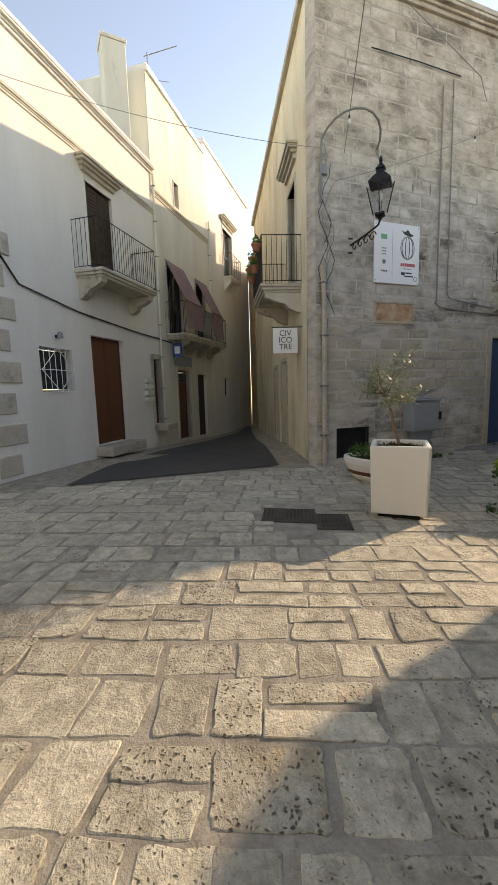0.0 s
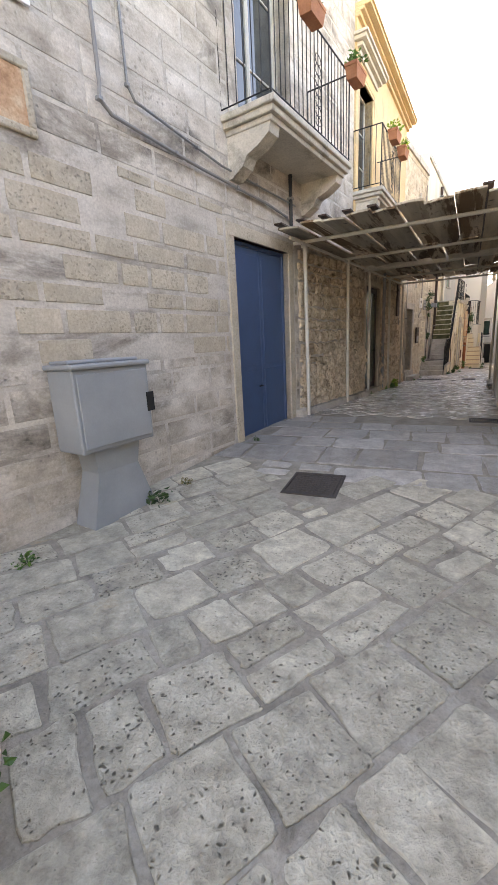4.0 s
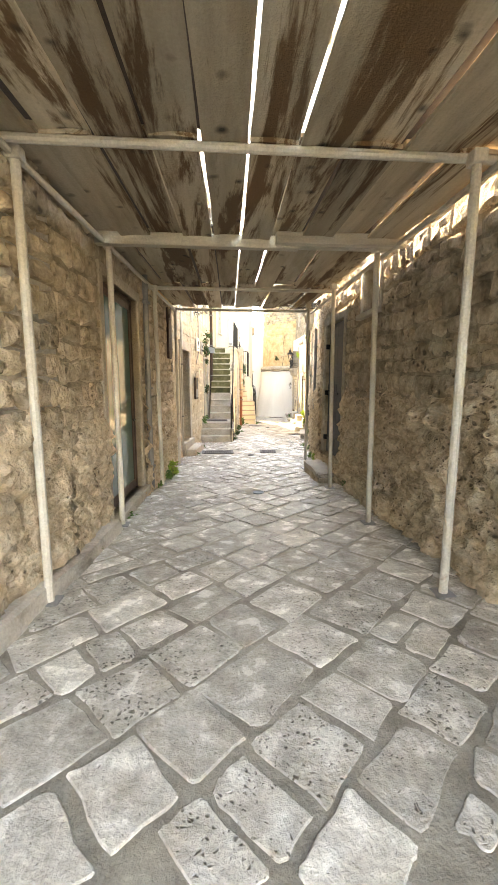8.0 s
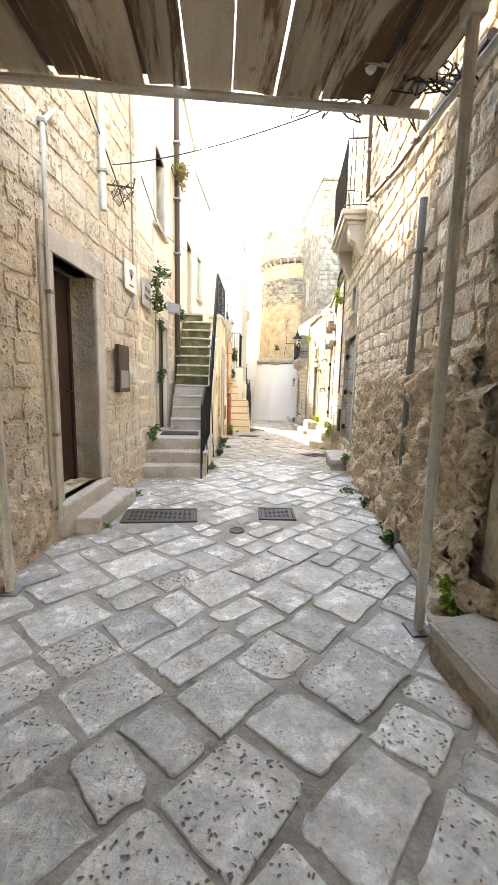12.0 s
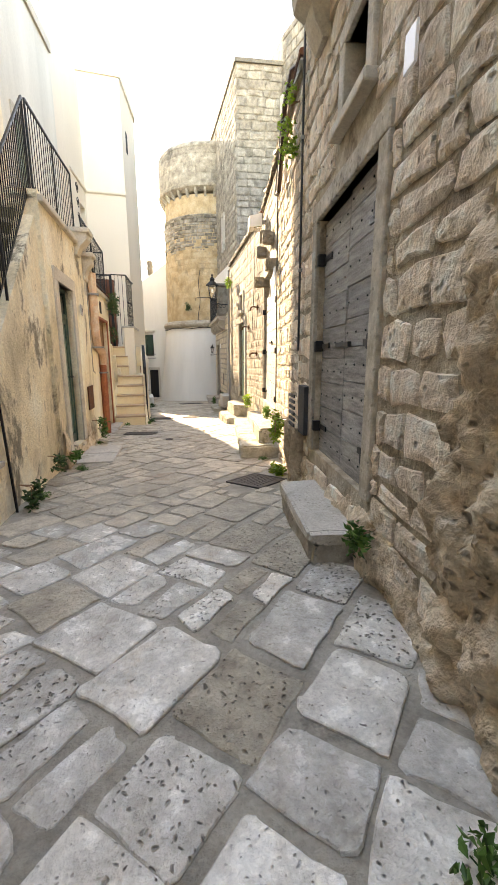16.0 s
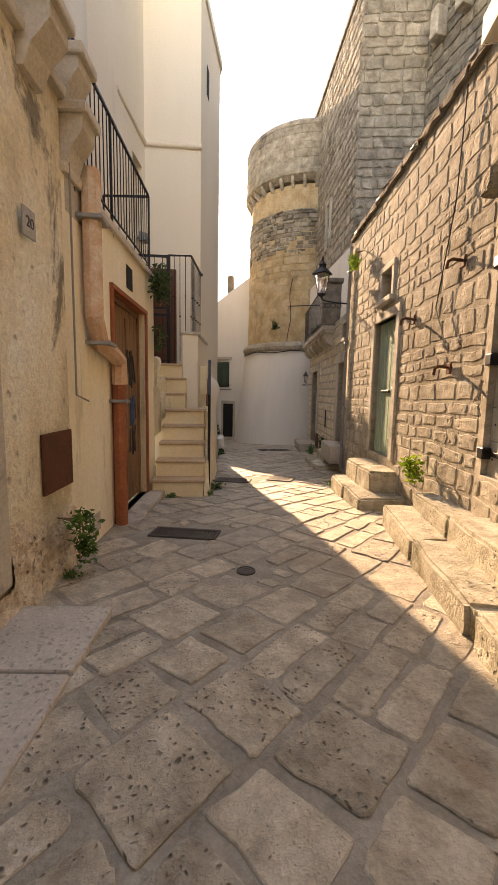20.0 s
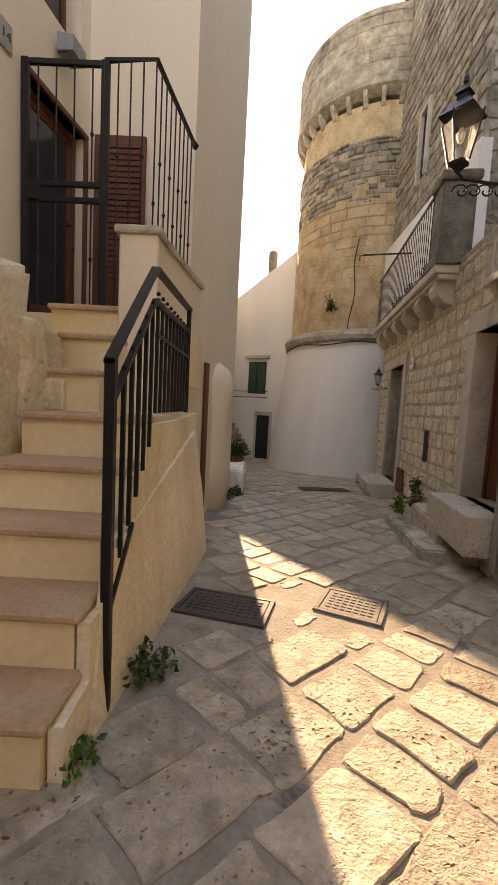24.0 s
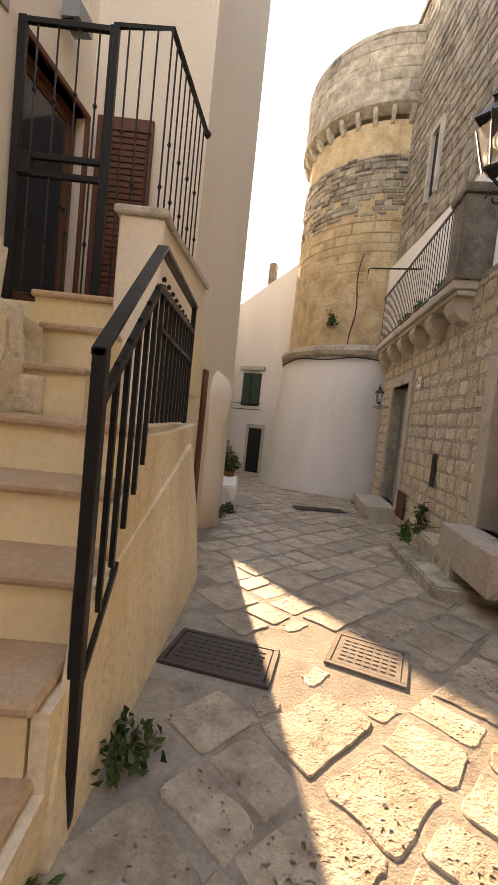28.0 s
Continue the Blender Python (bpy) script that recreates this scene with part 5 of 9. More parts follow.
def plank_door(name, w, hole, mat, label, boards=9, upright=True, recess=0.06, leaves_n=2, hinges=3, frame_mat="trim", surround=None, sw=0.14, arch=False, nails=False):
    """A ledged door of single boards, with iron hinges."""
    u0, u1, z0, z1 = hole
    d = thing(name, label, "door", w.spot((u0 + u1) / 2, z0))
    a, b, h = -(u1 - u0) / 2, (u1 - u0) / 2, z1 - z0
    if surround and not arch:
        framed_hole(d, a, b, 0, h, sw, 0.03, surround, 0.2, sill=False)
    wd = (b - a) / leaves_n
    rad = (b - a) / 2

    def top_at(x):
        return h - rad + math.sqrt(max(0.0, rad * rad - x * x)) * 1.0 if arch else h
    for i in range(leaves_n):
        x0, x1 = a + wd * i + 0.006, a + wd * (i + 1) - 0.006
        lf = part("leaf", extrude_v([(x0 + 0.01, 0.01), (x1 - 0.01, 0.01)] + [(x1 - 0.01 + (x0 - x1 + 0.02) * k / 6, top_at(x1 - 0.01 + (x0 - x1 + 0.02) * k / 6) - 0.02) for k in range(7)], -recess - 0.06, -recess - 0.02), mat, d)
        if upright:
            n = boards
            for k in range(n):
                xa, xb = x0 + (x1 - x0) * k / n + 0.003, x0 + (x1 - x0) * (k + 1) / n - 0.003
                part("board", box(xa, xb, -recess - 0.025, -recess + rnd.uniform(-0.004, 0.004), rnd.uniform(0.0, 0.02), min(top_at(xa), top_at(xb)) - 0.012, 0.004), mat, lf)
        else:
            z, n = 0.0, boards
            while z < h - 0.03:
                zz = min(z + h / n * rnd.uniform(0.85, 1.2), h)
                xa, xb = x0, x1
                if arch:
                    lim = zz - (h - rad)
                    k = math.sqrt(max(0.0, rad * rad - max(0.0, lim) ** 2))
                    xa, xb = max(x0, -k), min(x1, k)
                if xb - xa > 0.05:
                    bo = part("board", box(xa, xb, -recess - 0.025, -recess + rnd.uniform(-0.004, 0.004), z + 0.003, zz - 0.003, 0.004), mat, lf)
                    if nails:
                        for q in range(4):
                            x = xa + (xb - xa) * (0.08 + 0.28 * q)
                            part("nail", turned([(0.009, 0), (0.006, 0.006), (0.001, 0.008)], 6), "black_iron", bo).matrix_basis = Matrix.Translation((x, -recess + 0.003, (z + zz) / 2)) @ Matrix.Rotation(radians(-90), 4, "X")
                z = zz
        for k in range(hinges):
            zz = h * (0.12 + 0.36 * k) if not arch else h * (0.08 + 0.33 * k)
            s = a + 0.0 if i == 0 else b
            e = s + (0.24 if i == 0 else -0.24)
            hg = part("hinge", box(min(s, e), max(s, e), -recess, -recess + 0.014, zz - 0.02, zz + 0.02, 0.003), "black_iron", lf, "iron strap hinge")
            part("pintle", box(s - 0.05, s + 0.05, -recess, 0.02, zz - 0.045, zz + 0.045, 0.008), "black_iron", hg)
    part("bolt", box(-0.14, 0.14, -recess + 0.004, -recess + 0.03, h * 0.47, h * 0.47 + 0.035, 0.004), "black_iron", d, "iron bolt")
    return d


def window_unit(name, w, hole, label, frame="whitewood", glass="paneglass", surround=None, sw=0.1, shutters=None, recess=0.16, bars=False, leaves_n=2, sill=True, hood=None, glaze=2):
    u0, u1, z0, z1 = hole
    d = thing(name, label, "window", w.spot((u0 + u1) / 2, z0))
    a, b, h = -(u1 - u0) / 2, (u1 - u0) / 2, z1 - z0
    if surround:
        framed_hole(d, a, b, 0, h, sw, 0.03, surround, 0.2, sill=sill)
    wd = (b - a) / leaves_n
    for i in range(leaves_n):
        x0, x1 = a + wd * i, a + wd * (i + 1)
        f = 0.045
        bm = nb()
        box(x0, x0 + f, -recess - 0.05, -recess, 0, h, 0.004, bm)
        box(x1 - f, x1, -recess - 0.05, -recess, 0, h, 0.004, bm)
        box(x0 + f, x1 - f, -recess - 0.05, -recess, 0, f, 0.004, bm)
        box(x0 + f, x1 - f, -recess - 0.05, -recess, h - f, h, 0.004, bm)
        fr = part("window_frame", bm, frame, d)
        for k in range(glaze):
            za, zb = f + (h - 2 * f) * k / glaze, f + (h - 2 * f) * (k + 1) / glaze
            part("pane", box(x0 + f, x1 - f, -recess - 0.035, -recess - 0.025, za + 0.012, zb - 0.012), glass, fr)
            if k:
                part("glazing_bar", box(x0 + f, x1 - f, -recess - 0.045, -recess - 0.008, za - 0.012, za + 0.012, 0.003), frame, fr)
    if shutters:
        for s in (-1, 1):
            x0, x1 = (a, 0) if s < 0 else (0, b)
            sh = part("shutter", box(x0 + 0.01, x1 - 0.01, -0.08, -0.055, 0.01, h - 0.01, 0.004), shutters, d)
            n = int(h / 0.09)
            for k in range(n):
                z = 0.06 + (h - 0.12) * k / n
                o = part("slat", box(x0 + 0.06, x1 - 0.06, -0.06, -0.035, z, z + 0.035, 0.003), shutters, sh)
    if bars:
        for k in range(6):
            x = a + (b - a) * (k + 0.5) / 6
            part("bar", rod((x, 0.03, -0.03), (x, 0.03, h + 0.03), 0.008, 6), bars, d)
        for z in (0.0, h * 0.5, h):
            part("bar", rod((a - 0.03, 0.03, z), (b + 0.03, 0.03, z), 0.008, 6), bars, d)
        for s in (1, -1):
            part("bar", rod((a, 0.04, h * 0.5), (0, 0.04, h * 0.5 + s * h * 0.5), 0.008, 6), bars, d)
            part("bar", rod((b, 0.04, h * 0.5), (0, 0.04, h * 0.5 + s * h * 0.5), 0.008, 6), bars, d)
    if hood:
        bm = nb()
        for k, (o, za, zb) in enumerate(((0.05, 0.0, 0.10), (0.12, 0.10, 0.17), (0.20, 0.17, 0.24), (0.24, 0.24, 0.29))):
            box(a - sw - o, b + sw + o, -0.05, 0.03 + o, h + sw + hood + za, h + sw + hood + zb, 0.008, bm)
        part("hood", bm, "trim", d, "moulded stone hood")
    return d


def balcony(name, w, uc, z, width, deep, height, label, corbels=2, panel=False, mat="trim", pedestal=False):
    d = thing(name, label, "balcony", w.spot(uc, z))
    a, b = -width / 2, width / 2
    bm = nb()
    box(a, b, -0.1, deep, -0.07, 0.0, 0.012, bm)
    box(a + 0.04, b - 0.04, -0.1, deep - 0.04, -0.14, -0.07, 0.012, bm)
    box(a + 0.09, b - 0.09, -0.1, deep - 0.09, -0.20, -0.14, 0.012, bm)
    part("slab", bm, mat, d)
    for i in range(corbels):
        x = a + width * (i + 0.5) / corbels if corbels > 2 else (a + 0.22 if i == 0 else b - 0.22)
        bm = nb()
        prof = [(-0.05, -0.2), (deep - 0.12, -0.2), (deep - 0.14, -0.30), (deep * 0.6, -0.40), (deep * 0.38, -0.46), (deep * 0.3, -0.56), (0.06, -0.66), (-0.05, -0.66)]
        quadmesh(bm, [[(xx, v, zz) for v, zz in prof] for xx in (x + 0.11, x - 0.11)])
        part("corbel", bm, mat, d)
    railing(d, [(a + 0.03, 0.0, 0.0), (a + 0.03, deep - 0.05, 0.0), (b - 0.03, deep - 0.05, 0.0), (b - 0.03, 0.0, 0.0)], height)
    if panel:
        for k in range(7):
            pts = [(0.11 * math.cos(t) * (0.5 + 0.5 * math.sin(t * 0.5)), deep - 0.03, 0.16 + k * 0.115 + 0.055 * math.sin(t)) for t in [i * 0.5 for i in range(13)]]
            part("scroll", tube(pts, 0.006, 5), "black_iron", d, "wrought iron scroll")
    return d


def flower_pot(m, label="terracotta trough of trailing plants hung on a balcony rail", kind="trough", plant="leaf", s=1.0):
    t = thing("flower_pot", label, "flower pot", m)
    if kind == "trough":
        q = [[(-0.2 * s * k, -0.09 * s * k, z * s), (0.2 * s * k, -0.09 * s * k, z * s), (0.2 * s * k, 0.09 * s * k, z * s), (-0.2 * s * k, 0.09 * s * k, z * s)] for k, z in ((0.82, 0.0), (1.0, 0.15), (1.06, 0.15), (1.06, 0.19), (0.95, 0.19), (0.9, 0.16))]
        part("pot", quadmesh(nb(), q), "terracotta", t)
    else:
        part("pot", turned([(0.08 * s, 0), (0.12 * s, 0.16 * s), (0.14 * s, 0.16 * s), (0.14 * s, 0.20 * s), (0.12 * s, 0.20 * s), (0.11 * s, 0.17 * s)], 16), "terracotta", t)
    bm = nb()
    leaves(bm, (0, 0, 0.26 * s), (0.2 * s, 0.12 * s, 0.14 * s), 110, 0.07 * s)
    part("foliage", bm, plant, t)
    return t


E_BLUE = panel_door("door_blue", W_PAL, H_PAL[0], "blue", "blue-grey painted metal double door in a worn stone frame", 0.1, 2, (0.42, 0.58), surround="ashlar_tan", sw=0.16, proud=0.02)
window_unit("window_palazzo", W_PAL, H_PAL[1], "tall white french window under a moulded stone hood", surround="ashlar", sw=0.2, recess=0.25, sill=False, hood=0.12, glaze=3)
balcony("balcony_palazzo", W_PAL, W_PAL.u(2.3), 3.93, 2.45, 0.75, 1.2, "stone balcony with black iron bars and a scrolled panel", 2, True)
for yy, uu in ((1.9, 0.35), (3.4, -0.9)):
    flower_pot(W_PAL.spot(W_PAL.u(yy), 4.93, 0.83), "terracotta trough of small plants hung on the balcony rail")
solid("globe_lamp", turned([(0.03, 0), (0.05, 0.02), (0.1, 0.08), (0.11, 0.14), (0.08, 0.21), (0.02, 0.25)], 16), "bulb", "milky glass globe on the balcony corner post", "lamp", at=W_PAL.spot(W_PAL.u(1.12), 5.13, 0.70), smooth=True)
window_unit("window_ochre_house", W_B2, H_B2[1], "narrow french window of the ochre house", surround="ochre", sw=0.14, sill=False, hood=0.1, glaze=3)
balcony("balcony_ochre_house", W_B2, W_B2.u(6.5), 4.2, 1.9, 0.62, 1.1, "small stone balcony with black iron bars", 2, True)
for yy in (6.1, 7.0):
    flower_pot(W_B2.spot(W_B2.u(yy), 5.1, 0.70), "terracotta trough with yellow-green plants on the balcony rail", plant="leaf_lime")
panel_door("door_passage", W_B2, H_B2[0], "darkwood", "teal glass shop door in a dark frame", 0.08, 1, frame_mat="darkwood", glass="teal", surround="ashlar_tan", sw=0.12, step=(0.1, 0.12))
d = panel_door("door_lane", W_L3, H_L3[0], "darkwood", "dark narrow door deep in a white stone surround", 0.28, 1, surround="trim", sw=0.2, step=(0.10, 0.3))
part("doorstep", box(-0.72, 0.40, -0.1, 0.32, -0.5, -0.17, 0.02), "step", d, "broad worn slab below the sill")
panel_door("door_public_baths", W_L3B, H_L3B[0], "darkwood", "dark door above the lower steps", 0.09, 1, surround="trim", sw=0.16)
panel_door("door_stair_top", W_L3B, H_L3B[2], "brownwood", "brown wooden door at the top of the stairs", 0.28, 1, surround="cream", sw=0.12)
window_unit("window_lane_upper", W_L3B, H_L3B[1], "small old window in the yellowed wall", surround="trim", sw=0.12)
window_unit("window_grey_house", W_L5, H_L5[0], "shuttered window of the greying upper house", shutters="greenwood", surround="trim", sw=0.08)
panel_door("door_green_frame", W_L4, H_L4[0], "darkgreen", "tall green glazed door in a pale stone frame", 0.10, 1, surround="trim", sw=0.16, glass="teal", transom=0.3, frame_mat="darkgreen")
panel_door("door_graffiti", W_L4, H_L4[1], "oldwood", "peeling brown wooden door covered in painted scrawls", 0.09, 2, (0.5, 0.5), surround="redpipe", sw=0.05, step=(0.22, 0.12))
plank_door("door_black", W_R1, H_R1[0], "slate", "charcoal wooden double door with iron hinges", 8, False, 0.05, 2, 3, surround="gold", sw=0.14)
plank_door("door_grey", W_R2, H_R2[0], "greywood", "silvered nailed wooden door with iron straps", 9, False, 0.05, 2, 3, surround="gold", sw=0.13, nails=True)
plank_door("door_arched", W_R3, H_R3[0], "whitewood", "white painted arched wooden door with iron hinges", 9, False, 0.05, 2, 3, arch=True, nails=True)
plank_door("door_green", W_R3B, H_R3B[0], "greenwood", "flaking green plank door in a pale stone frame", 8, True, 0.06, 1, 3, surround="trim", sw=0.12)
window_unit("window_small", W_R3B, H_R3B[1], "small dark window over the green door", surround="trim", sw=0.08, leaves_n=1, glaze=1)
window_unit("window_stone_house", W_R2, H_R2[1], "small dark window in a pale frame", surround="trim", sw=0.1, leaves_n=1, glaze=1)
panel_door("door_balcony_house", W_R4, H_R4[0], "brownwood", "dark red-brown wooden door in a broad stone frame", 0.2, 1, surround="trim", sw=0.2, step=(0.3, 0.35))
panel_door("door_tower_side", W_R4, H_R4[1], "greymetal", "grey ribbed double door in a pale stone frame", 0.18, 2, (1.0,), surround="trim", sw=0.17, step=(0.5, 0.16))
window_unit("window_slot", W_R4, H_R4[2], "small dark window under the balcony", leaves_n=1, glaze=1, surround="trim", sw=0.05)
window_unit("window_passage", W_R1, H_R1[1], "small barred opening high in the rubble wall", leaves_n=1, glaze=1, surround="trim", sw=0.06, frame="darkwood")
# white houses across the street
panel_door("door_white_house", W_HOUSES, H_H1[0], "brownwood", "tall brown panelled double door", 0.16, 2, (0.3, 0.4, 0.3), step=(0.5, 0.25))
window_unit("window_white_house", W_HOUSES, H_H1[1], "french window with dark louvred shutters", shutters="darkwood", surround="white", sw=0.08, sill=False, hood=0.12)
window_unit("window_grille", W_HOUSES, H_H1[2], "small window behind a white iron grille", bars="signwhite", leaves_n=1, glaze=1)
panel_door("door_arched_entry", W_HOUSES, H_H1[3], "brownwood", "narrow brown door in a grey arched frame", 0.2, 1, surround="trim", sw=0.16, step=(0.5, 0.2))
balcony("balcony_white_house", W_HOUSES, (H_H1[1][0] + H_H1[1][1]) / 2 - 0.15, 4.5, 2.7, 0.8, 1.15, "stone balcony on carved corbels with thin grey bars", 2)
panel_door("door_tall_house", W_HOUSES, H_H2[0], "brownwood", "red-brown wooden door with a barred fanlight", 0.15, 1, transom=0.35, surround="trim", sw=0.1)
panel_door("door_tall_house", W_HOUSES, H_H2[1], "darkwood", "dark wooden street door", 0.15, 2)
for h in (H_H2[2], H_H2[3]):
    window_unit("window_tall_house", W_HOUSES, h, "dark french window behind a cloth awning", frame="darkwood", sill=False)
balcony("balcony_tall_house", W_HOUSES, (H_H2[2][0] + H_H2[3][1]) / 2 + 0.0, 3.55, 4.6, 0.75, 1.1, "long stone balcony with black iron bars", 4)
window_unit("window_attic", W_HOUSES, H_H2[4], "narrow attic window with a rosy blind", glass="awning", leaves_n=1, surround="white", sw=0.05)
window_unit("window_far_house", W_HOUSES, H_H3[0], "balcony window of the sunlit white house", surround="white", sw=0.1, sill=False, hood=0.1)
window_unit("window_far_low", W_HOUSES, H_H3[1], "small dark window near the street", frame="darkwood", leaves_n=1, glaze=1)
balcony("balcony_far_house", W_HOUSES, (H_H3[0][0] + H_H3[0][1]) / 2, 7.15, 1.7, 0.5, 1.1, "small white balcony with thin bars", 2, mat="white")
# palazzo, street side
panel_door("door_street", W_STREET, H_STREET[0], "greenwood", "green wooden street door", 0.15, 2, surround="trim", sw=0.12)
window_unit("window_street", W_STREET, H_STREET[1], "french window over the street balcony", surround="trim", sw=0.12, sill=False, hood=0.3)
panel_door("door_street_far", W_STREET, H_STREET[2], "darkwood", "dark street door", 0.15, 1, surround="trim", sw=0.1)
balcony("balcony_street", W_STREET, 2.5, 4.0, 2.3, 1.0, 1.1, "heavy moulded stone balcony hung with flower pots", 2)
for k in range(5):
    flower_pot(W_STREET.spot(1.5 + 0.5 * k, 4.75 - (k % 2) * 0.35, 1.06), "terracotta pot of small plants hung on the street balcony", "round", s=0.9)

# ---- things on and round the square ----
def lantern(m, label, arm=0.9, s=1.0, name="street_lantern"):
    """An old street lantern: scrolled arm from the wall (local -y), glazed cage, hat and finial. Origin at the lantern's foot."""
    t = thing(name, label, "street lamp", m)
    part("arm", tube([(0, -arm, -0.12 * s), (0, -arm * 0.5, -0.10 * s), (0, -0.05, -0.06 * s), (0, 0, 0.0)], 0.016 * s, 6), "black_iron", t)
    for k in range(4):
        c = -arm + 0.16 + k * arm * 0.2
        part("scroll", tube([(0, c + 0.09 * s * math.cos(a) * (1 - a / 9), -0.18 * s + 0.08 * s * math.sin(a) * (1 - a / 9)) for a in [i * 0.6 for i in range(12)]], 0.009 * s, 5), "black_iron", t)
    part("wall_plate", box(-0.05 * s, 0.05 * s, -arm - 0.03, -arm, -0.35 * s, 0.02, 0.008), "black_iron", t)
    cage = part("cage", turned([(0.03 * s, 0.0), (0.05 * s, 0.03 * s), (0.1 * s, 0.06 * s), (0.1 * s, 0.09 * s)], 4), "black_iron", t)
    for i in range(4):
        a = math.pi / 2 * i + math.pi / 4
        p, q = (0.10 * s * math.cos(a), 0.10 * s * math.sin(a), 0.08 * s), (0.2 * s * math.cos(a), 0.2 * s * math.sin(a), 0.50 * s)
        part("bar", rod(p, q, 0.009 * s, 5), "black_iron", cage)
        b = a + math.pi / 2
        bm = nb()
        quadmesh(bm, [[(r * s * math.cos(x), r * s * math.sin(x), z * s) for x in (a, b)] + [(r * s * 0.97 * math.cos(x), r * s * 0.97 * math.sin(x), z * s) for x in (b, a)] for r, z in ((0.10, 0.1), (0.195, 0.49))])
        pn = part("glass", bm, "glass", cage)
        pn.visible_shadow = False
    part("hat", turned([(0.22 * s, 0.49 * s), (0.23 * s, 0.51 * s), (0.15 * s, 0.59 * s), (0.08 * s, 0.65 * s), (0.07 * s, 0.70 * s), (0.1 * s, 0.71 * s), (0.06 * s, 0.75 * s), (0.02 * s, 0.80 * s)], 4), "black_iron", t, "dark four-sided hat")
    part("finial", turned([(0.01 * s, 0.79 * s), (0.03 * s, 0.82 * s), (0.025 * s, 0.86 * s), (0.005 * s, 0.90 * s)], 10), "black_iron", t)
    part("bulb", turned([(0.02 * s, 0.40 * s), (0.045 * s, 0.34 * s), (0.03 * s, 0.28 * s), (0.01 * s, 0.26 * s)], 10), "bulb", t)
    return t


lantern(W_PAL.spot(W_PAL.u(-3.05), 4.62, 0.95), "black four-sided street lantern on a scrolled wall arm", 0.95, 1.25)


def sign_board():
    t = thing("sign_board", "white notice board with a fruit drawing and red and black lines", "sign", W_PAL.spot(W_PAL.u(-1.86), 3.75))
    part("plate", box(-0.62, 0.62, 0.02, 0.045, 0.0, 1.27, 0.004), "signwhite", t)

    def bar(x0, x1, z0, z1, mat):
        part("print", box(x0, x1, 0.045, 0.0475, z0, z1), mat, t)
    bar(0.28, 0.44, 0.92, 1.02, "green_label")
    for z in (0.72, 0.66, 0.60):
        bar(0.30, 0.42, z, z + 0.02, "greycable")
    part("print", turned([(0.05, 0), (0.05, 0.002)], 14), "greycable", t).matrix_basis = Matrix.Translation((0.36, 0.047, 0.45)) @ Matrix.Rotation(radians(-90), 4, "X")
    for k in range(4):
        bar(0.27 + 0.045 * k, 0.30 + 0.045 * k, 0.24, 0.275, "ink")
    bar(0.13, 0.134, 0.12, 1.15, "greycable")
    for k in range(5):
        rx = 0.19 * math.cos(k * math.pi / 5 - math.pi / 2 + 0.3)
        part("drawing", tube([(-0.28 + rx * math.sin(a), 0.047, 0.78 - 0.24 * math.cos(a)) for a in [i * math.pi / 10 for i in range(11)]], 0.006, 4), "ink", t)
        part("drawing", tube([(-0.28 - rx * math.sin(a), 0.047, 0.78 - 0.24 * math.cos(a)) for a in [i * math.pi / 10 for i in range(11)]], 0.006, 4), "ink", t)
    part("drawing", extrude_v([(-0.46, 1.06), (-0.36, 1.02), (-0.2, 1.06), (-0.1, 1.15), (-0.2, 1.11), (-0.28, 1.17), (-0.36, 1.09)], 0.045, 0.048), "ink", t)
    for k in range(7):
        bar(-0.10 - 0.058 * (k + 1) + 0.012, -0.10 - 0.058 * k, 0.385, 0.455, "red")
    for z in (0.33,):
        bar(-0.4, -0.18, z, z + 0.015, "greycable")
    bar(-0.22, -0.12, 0.20, 0.26, "ink")
    bar(-0.42, -0.24, 0.235, 0.262, "ink")
    bar(-0.45, -0.20, 0.165, 0.192, "ink")
    part("drawing", tube([(-0.52 + 0.045 * math.cos(a), 0.047, 0.13 + 0.045 * math.sin(a)) for a in [i * math.pi / 8 for i in range(17)]], 0.004, 4), "ink", t)
    for x in (-0.58, 0.58):
        for z in (0.05, 1.22):
            part("screw", box(x - 0.012, x + 0.012, 0.045, 0.052, z - 0.012, z + 0.012, 0.003), "zinc", t)


sign_board()


def plaster_patch():
    bm = nb()
    pts = [(-0.52 + 0.03 * math.sin(i * 2.1), 0) for i in range(1)]
    out = []
    for i in range(36):
        a = 2 * math.pi * i / 36
        c, s2 = math.cos(a), math.sin(a)
        k = 1 / max(abs(c) / 0.52, abs(s2) / 0.21)
        out.append((c * k + rnd.uniform(-0.015, 0.015), s2 * k + rnd.uniform(-0.012, 0.012)))
    extrude_v(out, -0.02, 0.016, bm)
    t = thing("plaster_patch", "framed patch of bare red-brown masonry in the wall", "wall patch", W_PAL.spot(W_PAL.u(-1.88), 3.13))
    part("panel", bm, "brick", t)
    for b in ((-0.56, 0.56, 0.19, 0.25), (-0.56, 0.56, -0.25, -0.19), (-0.56, -0.50, -0.19, 0.19), (0.50, 0.56, -0.19, 0.19)):
        part("edge", box(b[0], b[1], -0.01, 0.03, b[2], b[3], 0.012), "ashlar_tan", t)


plaster_patch()


